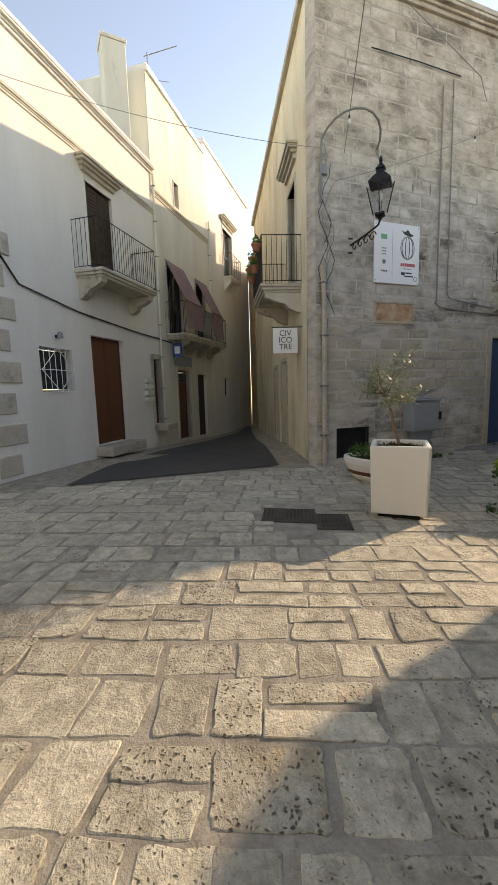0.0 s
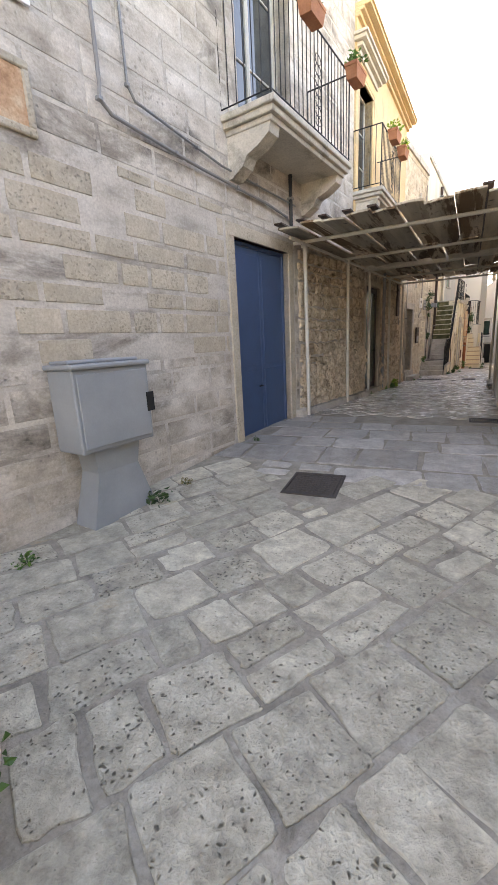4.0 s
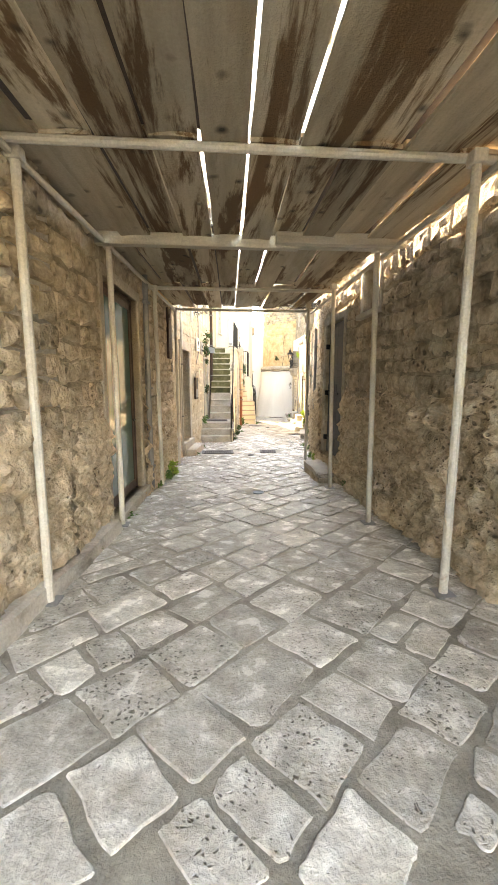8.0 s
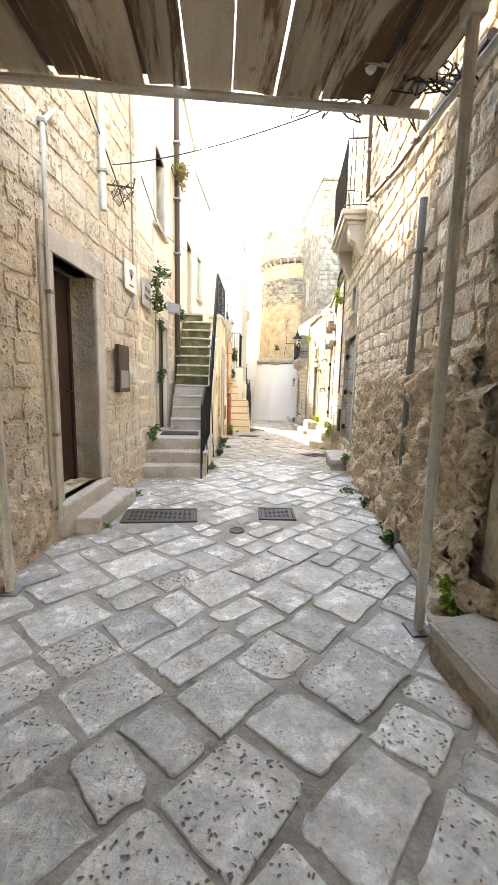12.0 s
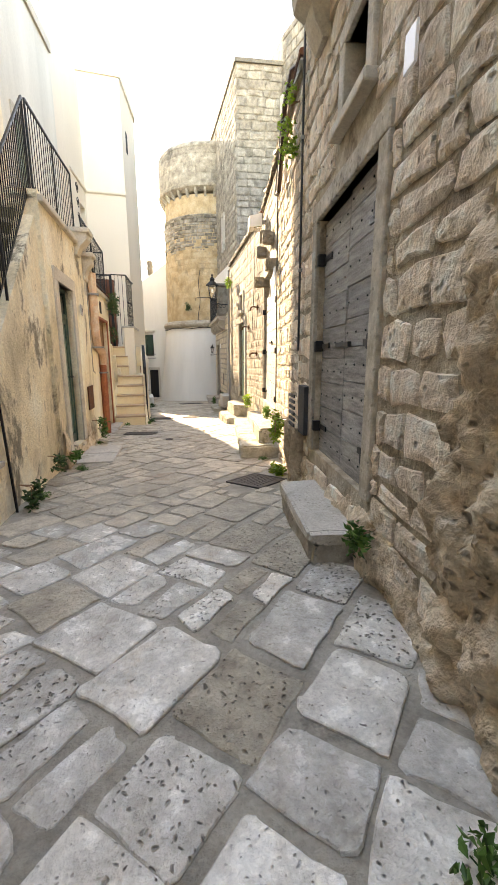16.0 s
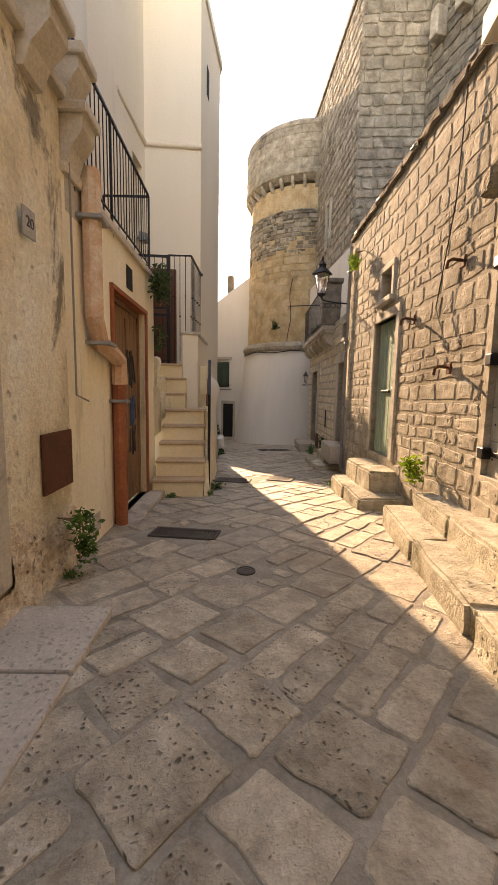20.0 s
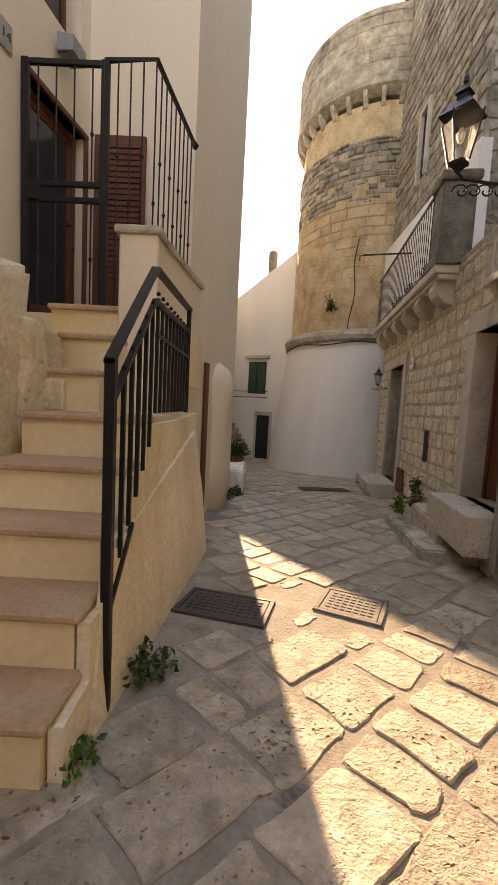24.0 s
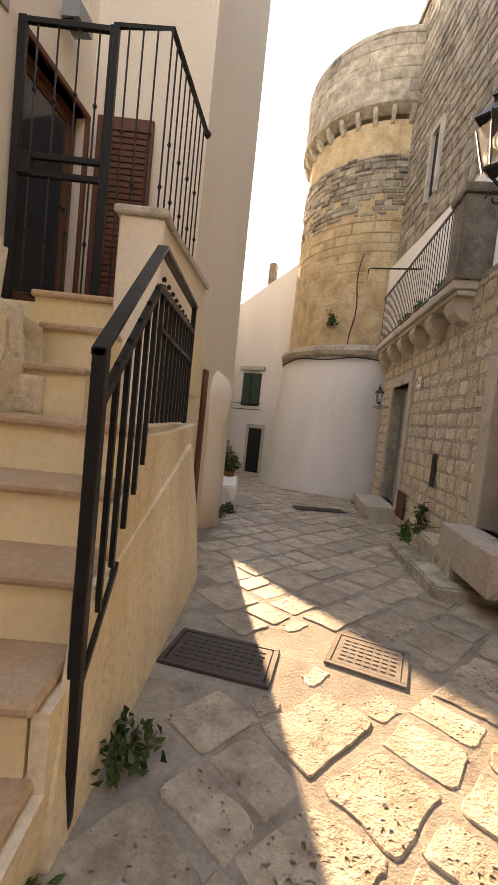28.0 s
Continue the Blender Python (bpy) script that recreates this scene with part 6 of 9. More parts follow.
def meter_cabinet():
    t = thing("meter_cabinet", "grey sheet-metal utility cabinet on a tapered foot", "utility box", W_PAL.spot(W_PAL.u(-1.2), 0))
    part("body", box(-0.39, 0.39, 0.02, 0.38, 0.42, 1.12, 0.012), "greymetal", t)
    l = part("lid", box(-0.41, 0.41, 0.0, 0.41, 1.12, 1.16, 0.012), "greymetal", t)
    part("lid_ridge", box(-0.36, 0.36, 0.03, 0.30, 1.16, 1.19, 0.01), "greymetal", l)
    d = part("door", box(-0.36, 0.36, 0.38, 0.395, 0.46, 1.08, 0.006), "greymetal", t)
    # The recess is a near-black plate, its shade painted on the door.
    part("lock_recess", box(-0.42, -0.33, 0.39, 0.402, 0.68, 0.86, 0.004), "void", d, "lock recess, its shade a near-black plate")
    z = zg(-1.9, -1.2) - 0.02
    part("foot", quadmesh(nb(), [[(-0.36, 0.05, z), (0.36, 0.05, z), (0.36, 0.34, z), (-0.36, 0.34, z)], [(-0.22, 0.05, 0.2), (0.22, 0.05, 0.2), (0.22, 0.30, 0.2), (-0.22, 0.30, 0.2)], [(-0.25, 0.05, 0.43), (0.25, 0.05, 0.43), (0.25, 0.32, 0.43), (-0.25, 0.32, 0.43)]]), "greymetal", t)


meter_cabinet()
t = thing("wall_hatch", "black metal hatch in a dark opening at the wall's foot", "hatch", W_PAL.spot(W_PAL.u(-2.96), -0.1))
part("plate", box(-0.40, 0.40, -0.12, -0.05, 0.0, 0.66, 0.006), "black_iron", t)
part("frame", box(-0.43, 0.43, -0.03, 0.012, 0.63, 0.68, 0.006), "black_iron", t)
part("frame", box(0.39, 0.43, -0.03, 0.012, 0.0, 0.63, 0.006), "black_iron", t)
part("frame", box(-0.43, -0.39, -0.03, 0.012, 0.0, 0.63, 0.006), "black_iron", t)


def wall_pipe(w, pts, r, mat, label, name="wall_pipe", v=0.03, cat="pipe", clips=True):
    """A pipe or cable fixed along a wall by (y, z) points."""
    t = thing(name, label, cat)
    path = [w.at(w.u(y), v + r, z) for y, z in pts]
    fine = []
    for a, b in zip(path, path[1:]):
        n = max(1, int((b - a).length / 0.35))
        fine += [a.lerp(b, i / n) for i in range(n)]
    fine.append(path[-1])
    part("pipe", tube(fine, r, 8 if r > 0.015 else 5), mat, t)
    if clips:
        for p in fine[1:-1:3]:
            part("clip", box(p.x - r * 1.4, p.x + r * 1.4, p.y - r * 1.4, p.y + r * 1.4, p.z - 0.015, p.z + 0.015, 0.003), "zinc", t)
    return t


wall_pipe(W_PAL, [(-0.7, 8.0), (-0.7, 3.5), (-0.72, 3.38), (-0.6, 3.3), (0.6, 3.22), (2.0, 3.18), (2.62, 3.12)], 0.018, "greycable", "grey cable duct bending along the palazzo wall")
wall_pipe(W_PAL, [(-0.4, 8.2), (-0.38, 3.62), (-0.3, 3.52), (1.0, 3.36), (2.9, 3.34)], 0.014, "zinc", "thin metal conduit down the palazzo wall")
wall_pipe(W_PAL, [(2.72, 3.9), (2.72, 2.9)], 0.03, "cable", "short black downpipe above the canopy")
wall_pipe(W_PAL, [(-3.78, 4.0), (-3.74, 3.3), (-3.74, -0.24)], 0.05, "ashlar_tan", "stone-coloured corner downpipe with iron collars")
wall_pipe(W_PAL, [(-1.9, 9.3), (0.3, 8.35), (0.5, 7.9)], 0.008, "greycable", "thin cable slung over the wall", v=0.12, clips=False)
wall_pipe(W_PAL, [(-2.6, 8.3), (-1.4, 8.32), (-0.2, 8.3)], 0.012, "cable", "dark cable fixed high on the wall")


def sagging(p, q, sag, r, mat, label, bulbs=0, name="overhead_cable"):
    t = thing(name, label, "cable")
    p, q = Vector(p), Vector(q)
    pts = [p.lerp(q, i / 24) - Vector((0, 0, sag * 4 * (i / 24) * (1 - i / 24))) for i in range(25)]
    part("wire", tube(pts, r, 5), mat, t)
    for k in range(bulbs):
        c = pts[int(24 * (k + 0.5) / bulbs)]
        sk = part("socket", rod(c, c - Vector((0, 0, 0.06)), 0.016, 8), "cable", t)
        part("bulb", turned([(0.012, 0.0), (0.03, -0.03), (0.032, -0.06), (0.015, -0.09)], 10, c - Vector((0, 0, 0.05))), "bulb", sk)
    return t


sagging((-2.1, -3.55, 5.6), (-1.0, 0.6, 7.2), 0.1, 0.006, "greycable", "festoon cable with clear bulbs along the wall", 2)
sagging((-1.35, 0.6, 7.2), (8.8, -5.5, 9.4), 0.25, 0.009, "cable", "black overhead cable crossing the square", 0)
sagging((-1.3, 2.3, 7.4), (9.6, -6.5, 8.9), 0.35, 0.007, "cable", "overhead festoon cable with hanging bulbs", 4)
sagging((-2.0, -3.4, 6.1), (9.6, -12.0, 6.6), 0.3, 0.006, "greycable", "thin festoon cable with clear bulbs over the square", 5)
sagging((-3.9, -9.9, 7.0), (-2.2, -3.8, 6.2), 0.2, 0.005, "greycable", "thin cable from the houses to the palazzo corner", 0)
# cable tangle and ring bracket on the palazzo corner
t = thing("cable_bracket", "bent pipe bracket with a tangle of cables at the corner", "cable bracket")
pts = [W_PAL.at(W_PAL.u(-3.8), 0.05, 5.2), W_PAL.at(W_PAL.u(-3.8), 0.08, 6.2)] + [W_PAL.at(W_PAL.u(-3.8 + 0.65 * (1 - math.cos(a))), 0.1 + 0.5 * math.sin(a), 6.35 + 0.38 * math.sin(a)) for a in [i * math.pi / 10 for i in range(11)]] + [W_PAL.at(W_PAL.u(-2.7), 0.6, 5.75)]
part("bracket", tube(pts, 0.022, 7), "greycable", t)
for k in range(7):
    z0 = 6.3 - 0.35 * k
    part("cable", tube([W_PAL.at(W_PAL.u(-3.75 + 0.08 * (k % 3) + 0.10 * math.sin(i * 1.3 + k)), 0.06 + 0.03 * math.cos(i + k), z0 - i * 0.22) for i in range(8)], 0.007, 4), "cable" if k % 2 else "greycable", t)
part("junction_box", box(-0.07, 0.07, 0, 0.07, 0, 0.16, 0.01), "greymetal", t).matrix_basis = W_PAL.spot(W_PAL.u(-3.72), 5.75)


def square_planter():
    """The tall planter with a young olive tree."""
    m = Matrix.Translation((0.95, -4.95, -0.17)) @ Matrix.Rotation(radians(43), 4, "Z")
    t = thing("planter", "tall square cream planter on a dark foot", "planter", m)
    a, b, h = 0.34, 0.365, 0.91

    def ring(r, z, c=0.03):
        return [(r - c, -r, z), (r, -r + c, z), (r, r - c, z), (r - c, r, z), (-r + c, r, z), (-r, r - c, z), (-r, -r + c, z), (-r + c, -r, z)]
    part("body", quadmesh(nb(), [ring(a, 0.02), ring(a + 0.004, 0.03), ring(b, h - 0.02), ring(b - 0.006, h - 0.005), ring(b - 0.018, h), ring(b - 0.05, h), ring(b - 0.062, h - 0.005), ring(b - 0.07, h - 0.02), ring(b - 0.072, h - 0.16)], cap=True), "planter", t)
    part("foot", box(-0.26, 0.26, -0.26, 0.26, -0.06, 0.02, 0.01), "void", t, "dark recessed foot")
    bm = nb()
    quadmesh(bm, [ring(b - 0.06, h - 0.10), ring(b - 0.062, h - 0.07)])
    part("soil", bm, "soil", t, "dark crumbly soil")
    bm = nb()
    leaves(bm, (0, 0, h - 0.062), (0.26, 0.26, 0.03), 700, 0.045)
    tagged(part("mulch", bm, "soil", t, "loose brown mulch"), kind="stuff")
    tr = thing("olive_tree", "young olive tree with thin silvery foliage", "tree", m @ Matrix.Translation((0.0, 0.0, h - 0.08)))
    def limb(p, q, r0, r1, k):
        pts = [Vector(p).lerp(Vector(q), i / 5) + Vector((0.012 * math.sin(i * 2 + k), 0.012 * math.cos(i * 1.7 + k), 0)) for i in range(6)]
        return tube(pts, [r0 + (r1 - r0) * i / 5 for i in range(6)], 7), pts
    bm, pts = limb((0, 0, 0), (-0.19, 0.05, 0.74), 0.021, 0.015, 1)
    part("trunk", bm, "bark", tr)
    r3 = random.Random(5)
    tips = []
    for k in range(11):
        a2 = k * 2.4
        p = pts[-1] - Vector((0, 0, 0.05 * (k % 3)))
        q = p + Vector((0.40 * math.cos(a2) * r3.uniform(0.6, 1.1), 0.40 * math.sin(a2) * r3.uniform(0.6, 1.1), r3.uniform(-0.02, 0.70)))
        bm, pp = limb(p, q, 0.009, 0.003, k)
        part("limb", bm, "bark", tr)
        tips += pp[2:]
        for j in range(3):
            s2 = pp[2 + j]
            q2 = s2 + Vector((r3.gauss(0, 0.12), r3.gauss(0, 0.12), r3.uniform(0.0, 0.16)))
            part("twig", rod(s2, q2, 0.003, 4, None, 0.0015), "bark", tr)
            tips += [q2, s2.lerp(q2, 0.6)]
    bm = nb()
    for p in tips:
        for _ in range(11):
            d = Vector((r3.gauss(0, 1), r3.gauss(0, 1), r3.gauss(0, 0.8))).normalized()
            c = p + d * r3.uniform(0.0, 0.05)
            s = d.orthogonal().normalized() * 0.0095
            l = r3.uniform(0.05, 0.085)
            bm.faces.new([bm.verts.new(c), bm.verts.new(c + d * l * 0.5 + s), bm.verts.new(c + d * l), bm.verts.new(c + d * l * 0.5 - s)])
    part("crown", bm, "olive", tr)


square_planter()


def long_planter():
    m = Matrix.Translation((2.15, -3.27, -0.25)) @ Matrix.Rotation(radians(31), 4, "Z")
    t = thing("trough_planter", "long low cream trough with stained base", "planter", m)
    l, w, h = 0.72, 0.24, 0.50

    def ring(x, y, z):
        return [(-x, -y, z), (x, -y, z), (x, y, z), (-x, y, z)]
    part("body", quadmesh(nb(), [ring(l - 0.012, w - 0.02, -0.01), ring(l, w, h - 0.01), ring(l - 0.01, w - 0.01, h), ring(l - 0.04, w - 0.04, h), ring(l - 0.05, w - 0.05, h - 0.08)]), "planter", t)
    part("soil", box(-l + 0.05, l - 0.05, -w + 0.05, w - 0.05, h - 0.1, h - 0.05), "soil", t)
    pl = thing("hedge_plants", "dense dark green plants spilling over the trough", "plant", m @ Matrix.Translation((0, 0, h - 0.06)))
    bm = nb()
    for k in range(12):
        leaves(bm, (-0.66 + 0.12 * k, rnd.uniform(-0.05, 0.05), 0.09 + 0.03 * math.sin(k * 1.7)), (0.16, 0.22, 0.12), 230, 0.055)
    leaves(bm, (-0.66, -0.22, -0.02), (0.12, 0.08, 0.2), 140, 0.05)
    part("foliage", bm, "moss", pl)
    bm = nb()
    leaves(bm, (-0.66, -0.02, 0.2), (0.17, 0.18, 0.15), 300, 0.055)
    leaves(bm, (0.62, 0.0, 0.16), (0.1, 0.12, 0.1), 80, 0.05)
    part("bright_foliage", bm, "leaf_lime", pl, "sunlit lime-green sprigs")


long_planter()


def bowl_planter():
    m = Matrix.Translation((-0.64, -3.70, -0.26)) @ Matrix.Rotation(radians(18), 4, "Z")
    t = thing("bowl_planter", "oval white planter with a brown band", "planter", m)

    def ring(r, z):
        return [(r * 0.72 * math.cos(a), r * 0.42 * math.sin(a), z) for a in [2 * math.pi * i / 28 for i in range(28)]]
    part("body", quadmesh(nb(), [ring(0.62, 0), ring(0.8, 0.1), ring(0.98, 0.34), ring(1.0, 0.44), ring(0.97, 0.46), ring(0.9, 0.46), ring(0.86, 0.36)]), "planter", t, smooth=False)
    part("band", quadmesh(nb(), [ring(0.845, 0.14), ring(0.862, 0.15), ring(0.90, 0.20), ring(0.885, 0.21)], cap=False), "brownwood", t, "thin brown band")
    part("soil", quadmesh(nb(), [ring(0.86, 0.36), ring(0.86, 0.40)]), "soil", t)
    pl = thing("fern_plant", "feathery green plant filling the oval planter", "plant", m @ Matrix.Translation((0, 0, 0.4)))
    bm = nb()
    leaves(bm, (-0.1, 0, 0.12), (0.55, 0.32, 0.2), 1500, 0.045)
    leaves(bm, (0.5, 0.0, 0.0), (0.25, 0.25, 0.18), 400, 0.045)
    part("foliage", bm, "leaf", pl)


bowl_planter()


def drain_cover(x, y, hx, hy, ang, label, kind="cover", slots=5, name="drain_cover", mat="cover"):
    z = zg(x, y) + 0.003
    # the lid lies along the fall of the ground
    up = Vector((zg(x - hx, y) - zg(x + hx, y), zg(x, y - hx) - zg(x, y + hx), 2 * hx)).normalized()
    lean = Vector((0, 0, 1)).rotation_difference(up).to_matrix().to_4x4()
    t = thing(name, label, "drain cover", Matrix.Translation((x, y, z)) @ lean @ Matrix.Rotation(radians(ang), 4, "Z"))
    bm = nb()
    for b in ((-hx, hx, -hy, -hy + 0.03), (-hx, hx, hy - 0.03, hy), (-hx, -hx + 0.03, -hy + 0.03, hy - 0.03), (hx - 0.03, hx, -hy + 0.03, hy - 0.03)):
        box(*b, -0.04, 0.006, 0.003, bm)
    part("frame", bm, mat, t)
    if kind == "grate":
        part("pit", box(-hx + 0.03, hx - 0.03, -hy + 0.03, hy - 0.03, -0.05, -0.03), "void", t)
        n = int(hx / 0.015)
        for i in range(n):
            xx = -hx + 0.03 + (2 * hx - 0.06) * (i + 0.5) / n
            part("bar", box(xx - 0.007, xx + 0.007, -hy + 0.03, hy - 0.03, -0.03, 0.004, 0.003), mat, t)
    else:
        pl = part("plate", box(-hx + 0.034, hx - 0.034, -hy + 0.034, hy - 0.034, -0.03, 0.003, 0.004), mat, t)
        bm = nb()
        nx, ny = int(hx / 0.03), int(hy / 0.03)
        for i in range(nx):
            for j in range(ny):
                xx, yy = -hx + 0.06 + (2 * hx - 0.12) * (i + 0.5) / nx, -hy + 0.06 + (2 * hy - 0.12) * (j + 0.5) / ny
                box(xx - 0.016, xx + 0.016, yy - 0.007, yy + 0.007, 0.002, 0.008, 0.002, bm)
        tagged(part("tread_pattern", bm, mat, pl), kind="stuff")
    return t


drain_cover(0.30, -6.30, 0.36, 0.30, 56, "dark patterned iron cover set among the pavers")
drain_cover(0.80, -5.95, 0.22, 0.30, 56, "dark plain iron cover beside another")
drain_cover(-0.22, -0.02, 0.28, 0.28, 4, "square dark iron cover near the blue door")
drain_cover(1.5, 3.15, 0.28, 0.17, 0, "flat iron grate beside the rubble wall", "grate")
drain_cover(1.32, 12.41, 0.205, 0.205, -5, "square iron drain cover in the lane")
drain_cover(0.03, 12.38, 0.40, 0.22, 2, "dark metal doormat-like plate in the paving")
drain_cover(1.78, 21.12, 0.32, 0.13, -14, "long narrow iron grate", "grate")
drain_cover(2.98, 16.95, 0.26, 0.24, 35, "square iron cover by the rubble wall")
drain_cover(2.42, 24.2, 0.30, 0.19, -14, "dark patterned iron cover by the plastered stairs")
drain_cover(3.28, 24.32, 0.22, 0.20, -25, "square pale worn metal cover in the sunlit paving", mat="palecover")
drain_cover(3.9, 29.0, 0.45, 0.16, 10, "long dark grate near the tower", "grate")
for x, y, r, mat in ((0.66, 8.18, 0.085, "steel"), (0.84, 11.9, 0.075, "cover"), (2.28, 20.23, 0.07, "cover")):
    t = thing("round_cover", "small round metal cover in the paving", "drain cover", Matrix.Translation((x, y, zg(x, y))))
    part("rim", turned([(r, -0.03), (r, 0.005), (r * 0.86, 0.006), (r * 0.84, 0.0)], 24), mat, t)
    part("lid", turned([(r * 0.8, -0.02), (r * 0.8, 0.003), (r * 0.45, 0.004), (r * 0.4, 0.001), (r * 0.15, 0.001), (0.001, 0.005)], 24), mat, t)

# cornices and bands of the fronts
def cornice(name, w, u0, u1, z, mat, label, deep=0.22, h=0.25):
    bm = nb()
    for k, (o, a, b) in enumerate(((0.35, 0, 0.35), (0.6, 0.35, 0.6), (1.0, 0.6, 0.85), (1.1, 0.85, 1.0))):
        box(u0, u1, -0.05, deep * o, z + h * a, z + h * b, 0.01, bm)
    return solid(name, bm, mat, label, "trim", "structure", at=w.m)


cornice("trim_palazzo", W_PAL, 0, W_PAL.n, 9.35, "ashlar", "weathered stone cornice", 0.2)
cornice("trim_house_band", W_HOUSES, U53, W_HOUSES.n, 7.35, "white_old", "plain raised band under the parapet", 0.08, 0.14)
cornice("trim_house_cornice", W_HOUSES, U53, W_HOUSES.n, 8.6, "white", "projecting parapet edge", 0.15, 0.18)
cornice("trim_tall_house_band", W_HOUSES, U20, U53, 8.0, "white_old", "mossy string course", 0.1, 0.16)
cornice("trim_ochre", W_B2, 0, W_B2.n, 7.2, "ochre", "moulded eaves of the ochre house", 0.3, 0.22)
for a, b, z0, z1 in ((W_B2.u(10.98), W_B2.u(7.06), 2.92, 7.2), (W_B2.u(7.06), W_B2.u(5.84), 6.46, 7.2), (W_B2.u(7.06), W_B2.u(5.84), 2.92, 4.28), (W_B2.u(5.84), W_B2.u(5.62), 2.92, 7.2)):
    solid("wall_ochre_render", box(a, b, 0.0, 0.04, z0, z1), "ochre", "ochre render of the upper house front", "wall", "structure", at=W_B2.m)

# things of the white houses
t = thing("chimney", "tall square plastered chimney with a flat cap", "chimney", (-8.95, -6.4, 8.6))
part("shaft", box(-0.34, 0.34, -0.34, 0.34, 0, 3.15, 0.02), "white_old", t)
part("cap", box(-0.38, 0.38, -0.38, 0.38, 3.15, 3.25, 0.02), "white_old", t)
t = thing("television_aerial", "thin metal television aerial on the roof", "aerial", (-11.6, -4.6, 11.8))
part("mast", rod((0, 0, 0), (0, 0, 2.2), 0.02, 6), "greycable", t)
part("boom", rod((-0.1, -0.1, 2.1), (0.8, 0.9, 2.15), 0.015, 6), "greycable", t)
part("boom", rod((0, 0, 1.3), (0.6, 0.6, 1.0), 0.012, 6), "greycable", t)
for h, dy in ((H_H2[2], 0.9), (H_H2[3], 0.9)):
    a, b = h[0] - 0.1, h[1] + 0.1
    t = thing("awning", "faded mauve cloth awning hung over the balcony", "awning", W_HOUSES.spot((a + b) / 2, 0))
    wd = (b - a) / 2
    part("cloth", quadmesh(nb(), [[(-wd, 0.02, 6.15), (wd, 0.02, 6.15), (wd, 0.0, 6.15), (-wd, 0.0, 6.15)], [(-wd, 0.74, 4.7), (wd, 0.74, 4.7), (wd, 0.72, 4.7), (-wd, 0.72, 4.7)], [(-wd, 0.78, 3.75), (wd, 0.78, 3.75), (wd, 0.76, 3.75), (-wd, 0.76, 3.75)]]), "awning", t)
    part("rail", rod((-wd, 0.76, 4.7), (wd, 0.76, 4.7), 0.012, 6), "black_iron", t)
t = thing("wall_lamp", "small dark wall lamp above the grille", "lamp", W_HOUSES.spot(W_HOUSES.u(-8.75), 2.8))
part("bracket", box(-0.03, 0.03, 0, 0.1, 0, 0.05, 0.005), "black_iron", t)
part("shade", turned([(0.07, 0.0), (0.06, 0.1), (0.03, 0.14)], 12, (0, 0.12, -0.02)), "greymetal", t)
wall_pipe(W_HOUSES, [(-9.9, 4.6), (-9.4, 3.75), (-8.2, 3.5), (-6.5, 3.35), (-5.4, 3.3), (-4.0, 3.2)], 0.02, "cable", "black cable sagging along the white house", v=0.02)
wall_pipe(W_HOUSES, [(-5.35, 8.6), (-5.4, 3.4), (-5.38, 0.2)], 0.04, "white_old", "painted downpipe between two houses")
wall_pipe(W_HOUSES, [(-1.9, 9.0), (-1.95, 5.0), (-1.95, 2.8)], 0.04, "white_old", "painted downpipe on the far house")
for k in range(9):
    solid("quoin", box(0, 0.55 + 0.2 * (k % 2), -0.2, 0.03, 0, 0.42, 0.02), "trim", "grey corner stone of the white house", "stone", "structure", at=W_HOUSES.spot(W_HOUSES.u(-9.62) - 0.2 * (k % 2), -0.1 + 0.62 * k))
t = thing("blue_sign", "small blue hanging street sign", "sign", W_HOUSES.spot(W_HOUSES.u(-4.75), 2.75))
part("plate", box(-0.02, 0.02, 0.05, 0.4, 0, 0.5, 0.005), plain("sign_blue", (0.03, 0.09, 0.3), 0.5), t)
part("print", box(-0.024, 0.024, 0.12, 0.33, 0.12, 0.38), "signwhite", t)
t = thing("shop_sign", "pale shop board over a doorway", "sign", W_HOUSES.spot(W_HOUSES.u(-4.15), 2.45))
part("plate", box(-0.75, 0.75, 0.0, 0.06, 0, 0.4, 0.01), "greymetal", t)
t = thing("letter_box", "stack of metal letter boxes by a door", "letter box", W_HOUSES.spot(W_HOUSES.u(-6.05), 1.2))
for k in range(4):
    part("box", box(-0.2, 0.2, 0.0, 0.12, 0.2 * k, 0.2 * k + 0.15, 0.01), "white_old", t)
t = thing("street_sign", "white hanging sign plate on an iron arm", "sign", W_STREET.spot(1.35, 2.35))
part("arm", rod((0, 0, 0.62), (0, 0.75, 0.62), 0.012, 6), "black_iron", t)
part("plate", box(-0.015, 0.015, 0.12, 0.72, 0, 0.6, 0.004), "signwhite", t)
for k, tx in enumerate(("CIV", "ICO", "TRE")):
    letters(tx, 0.19, "ink", t, Matrix.Translation((-0.018, 0.42, 0.47 - 0.16 * k)) @ Matrix.Rotation(radians(-90), 4, "Z") @ STAND)
wall_street_pipe = thing("corner_pipe", "thin dark pipe down the corner of the palazzo", "pipe")
part("pipe", rod(W_STREET.at(0.55, 0.04, 3.4), W_STREET.at(0.55, 0.04, -0.3), 0.025, 8), "zinc", wall_street_pipe)
# asphalt of the side street
bm = nb()
row = [[(-3.3, -8.9), (-2.9, -4.5)], [(-5, -7.9), (-4.2, -3.9)], [(-7, -6.2), (-6.0, -3.1)], [(-10, -3.4), (-9.0, -1.8)], [(-13, -0.8), (-12.0, -0.4)], [(-17.4, 2.2), (-14.2, 0.7)]]
vs = []
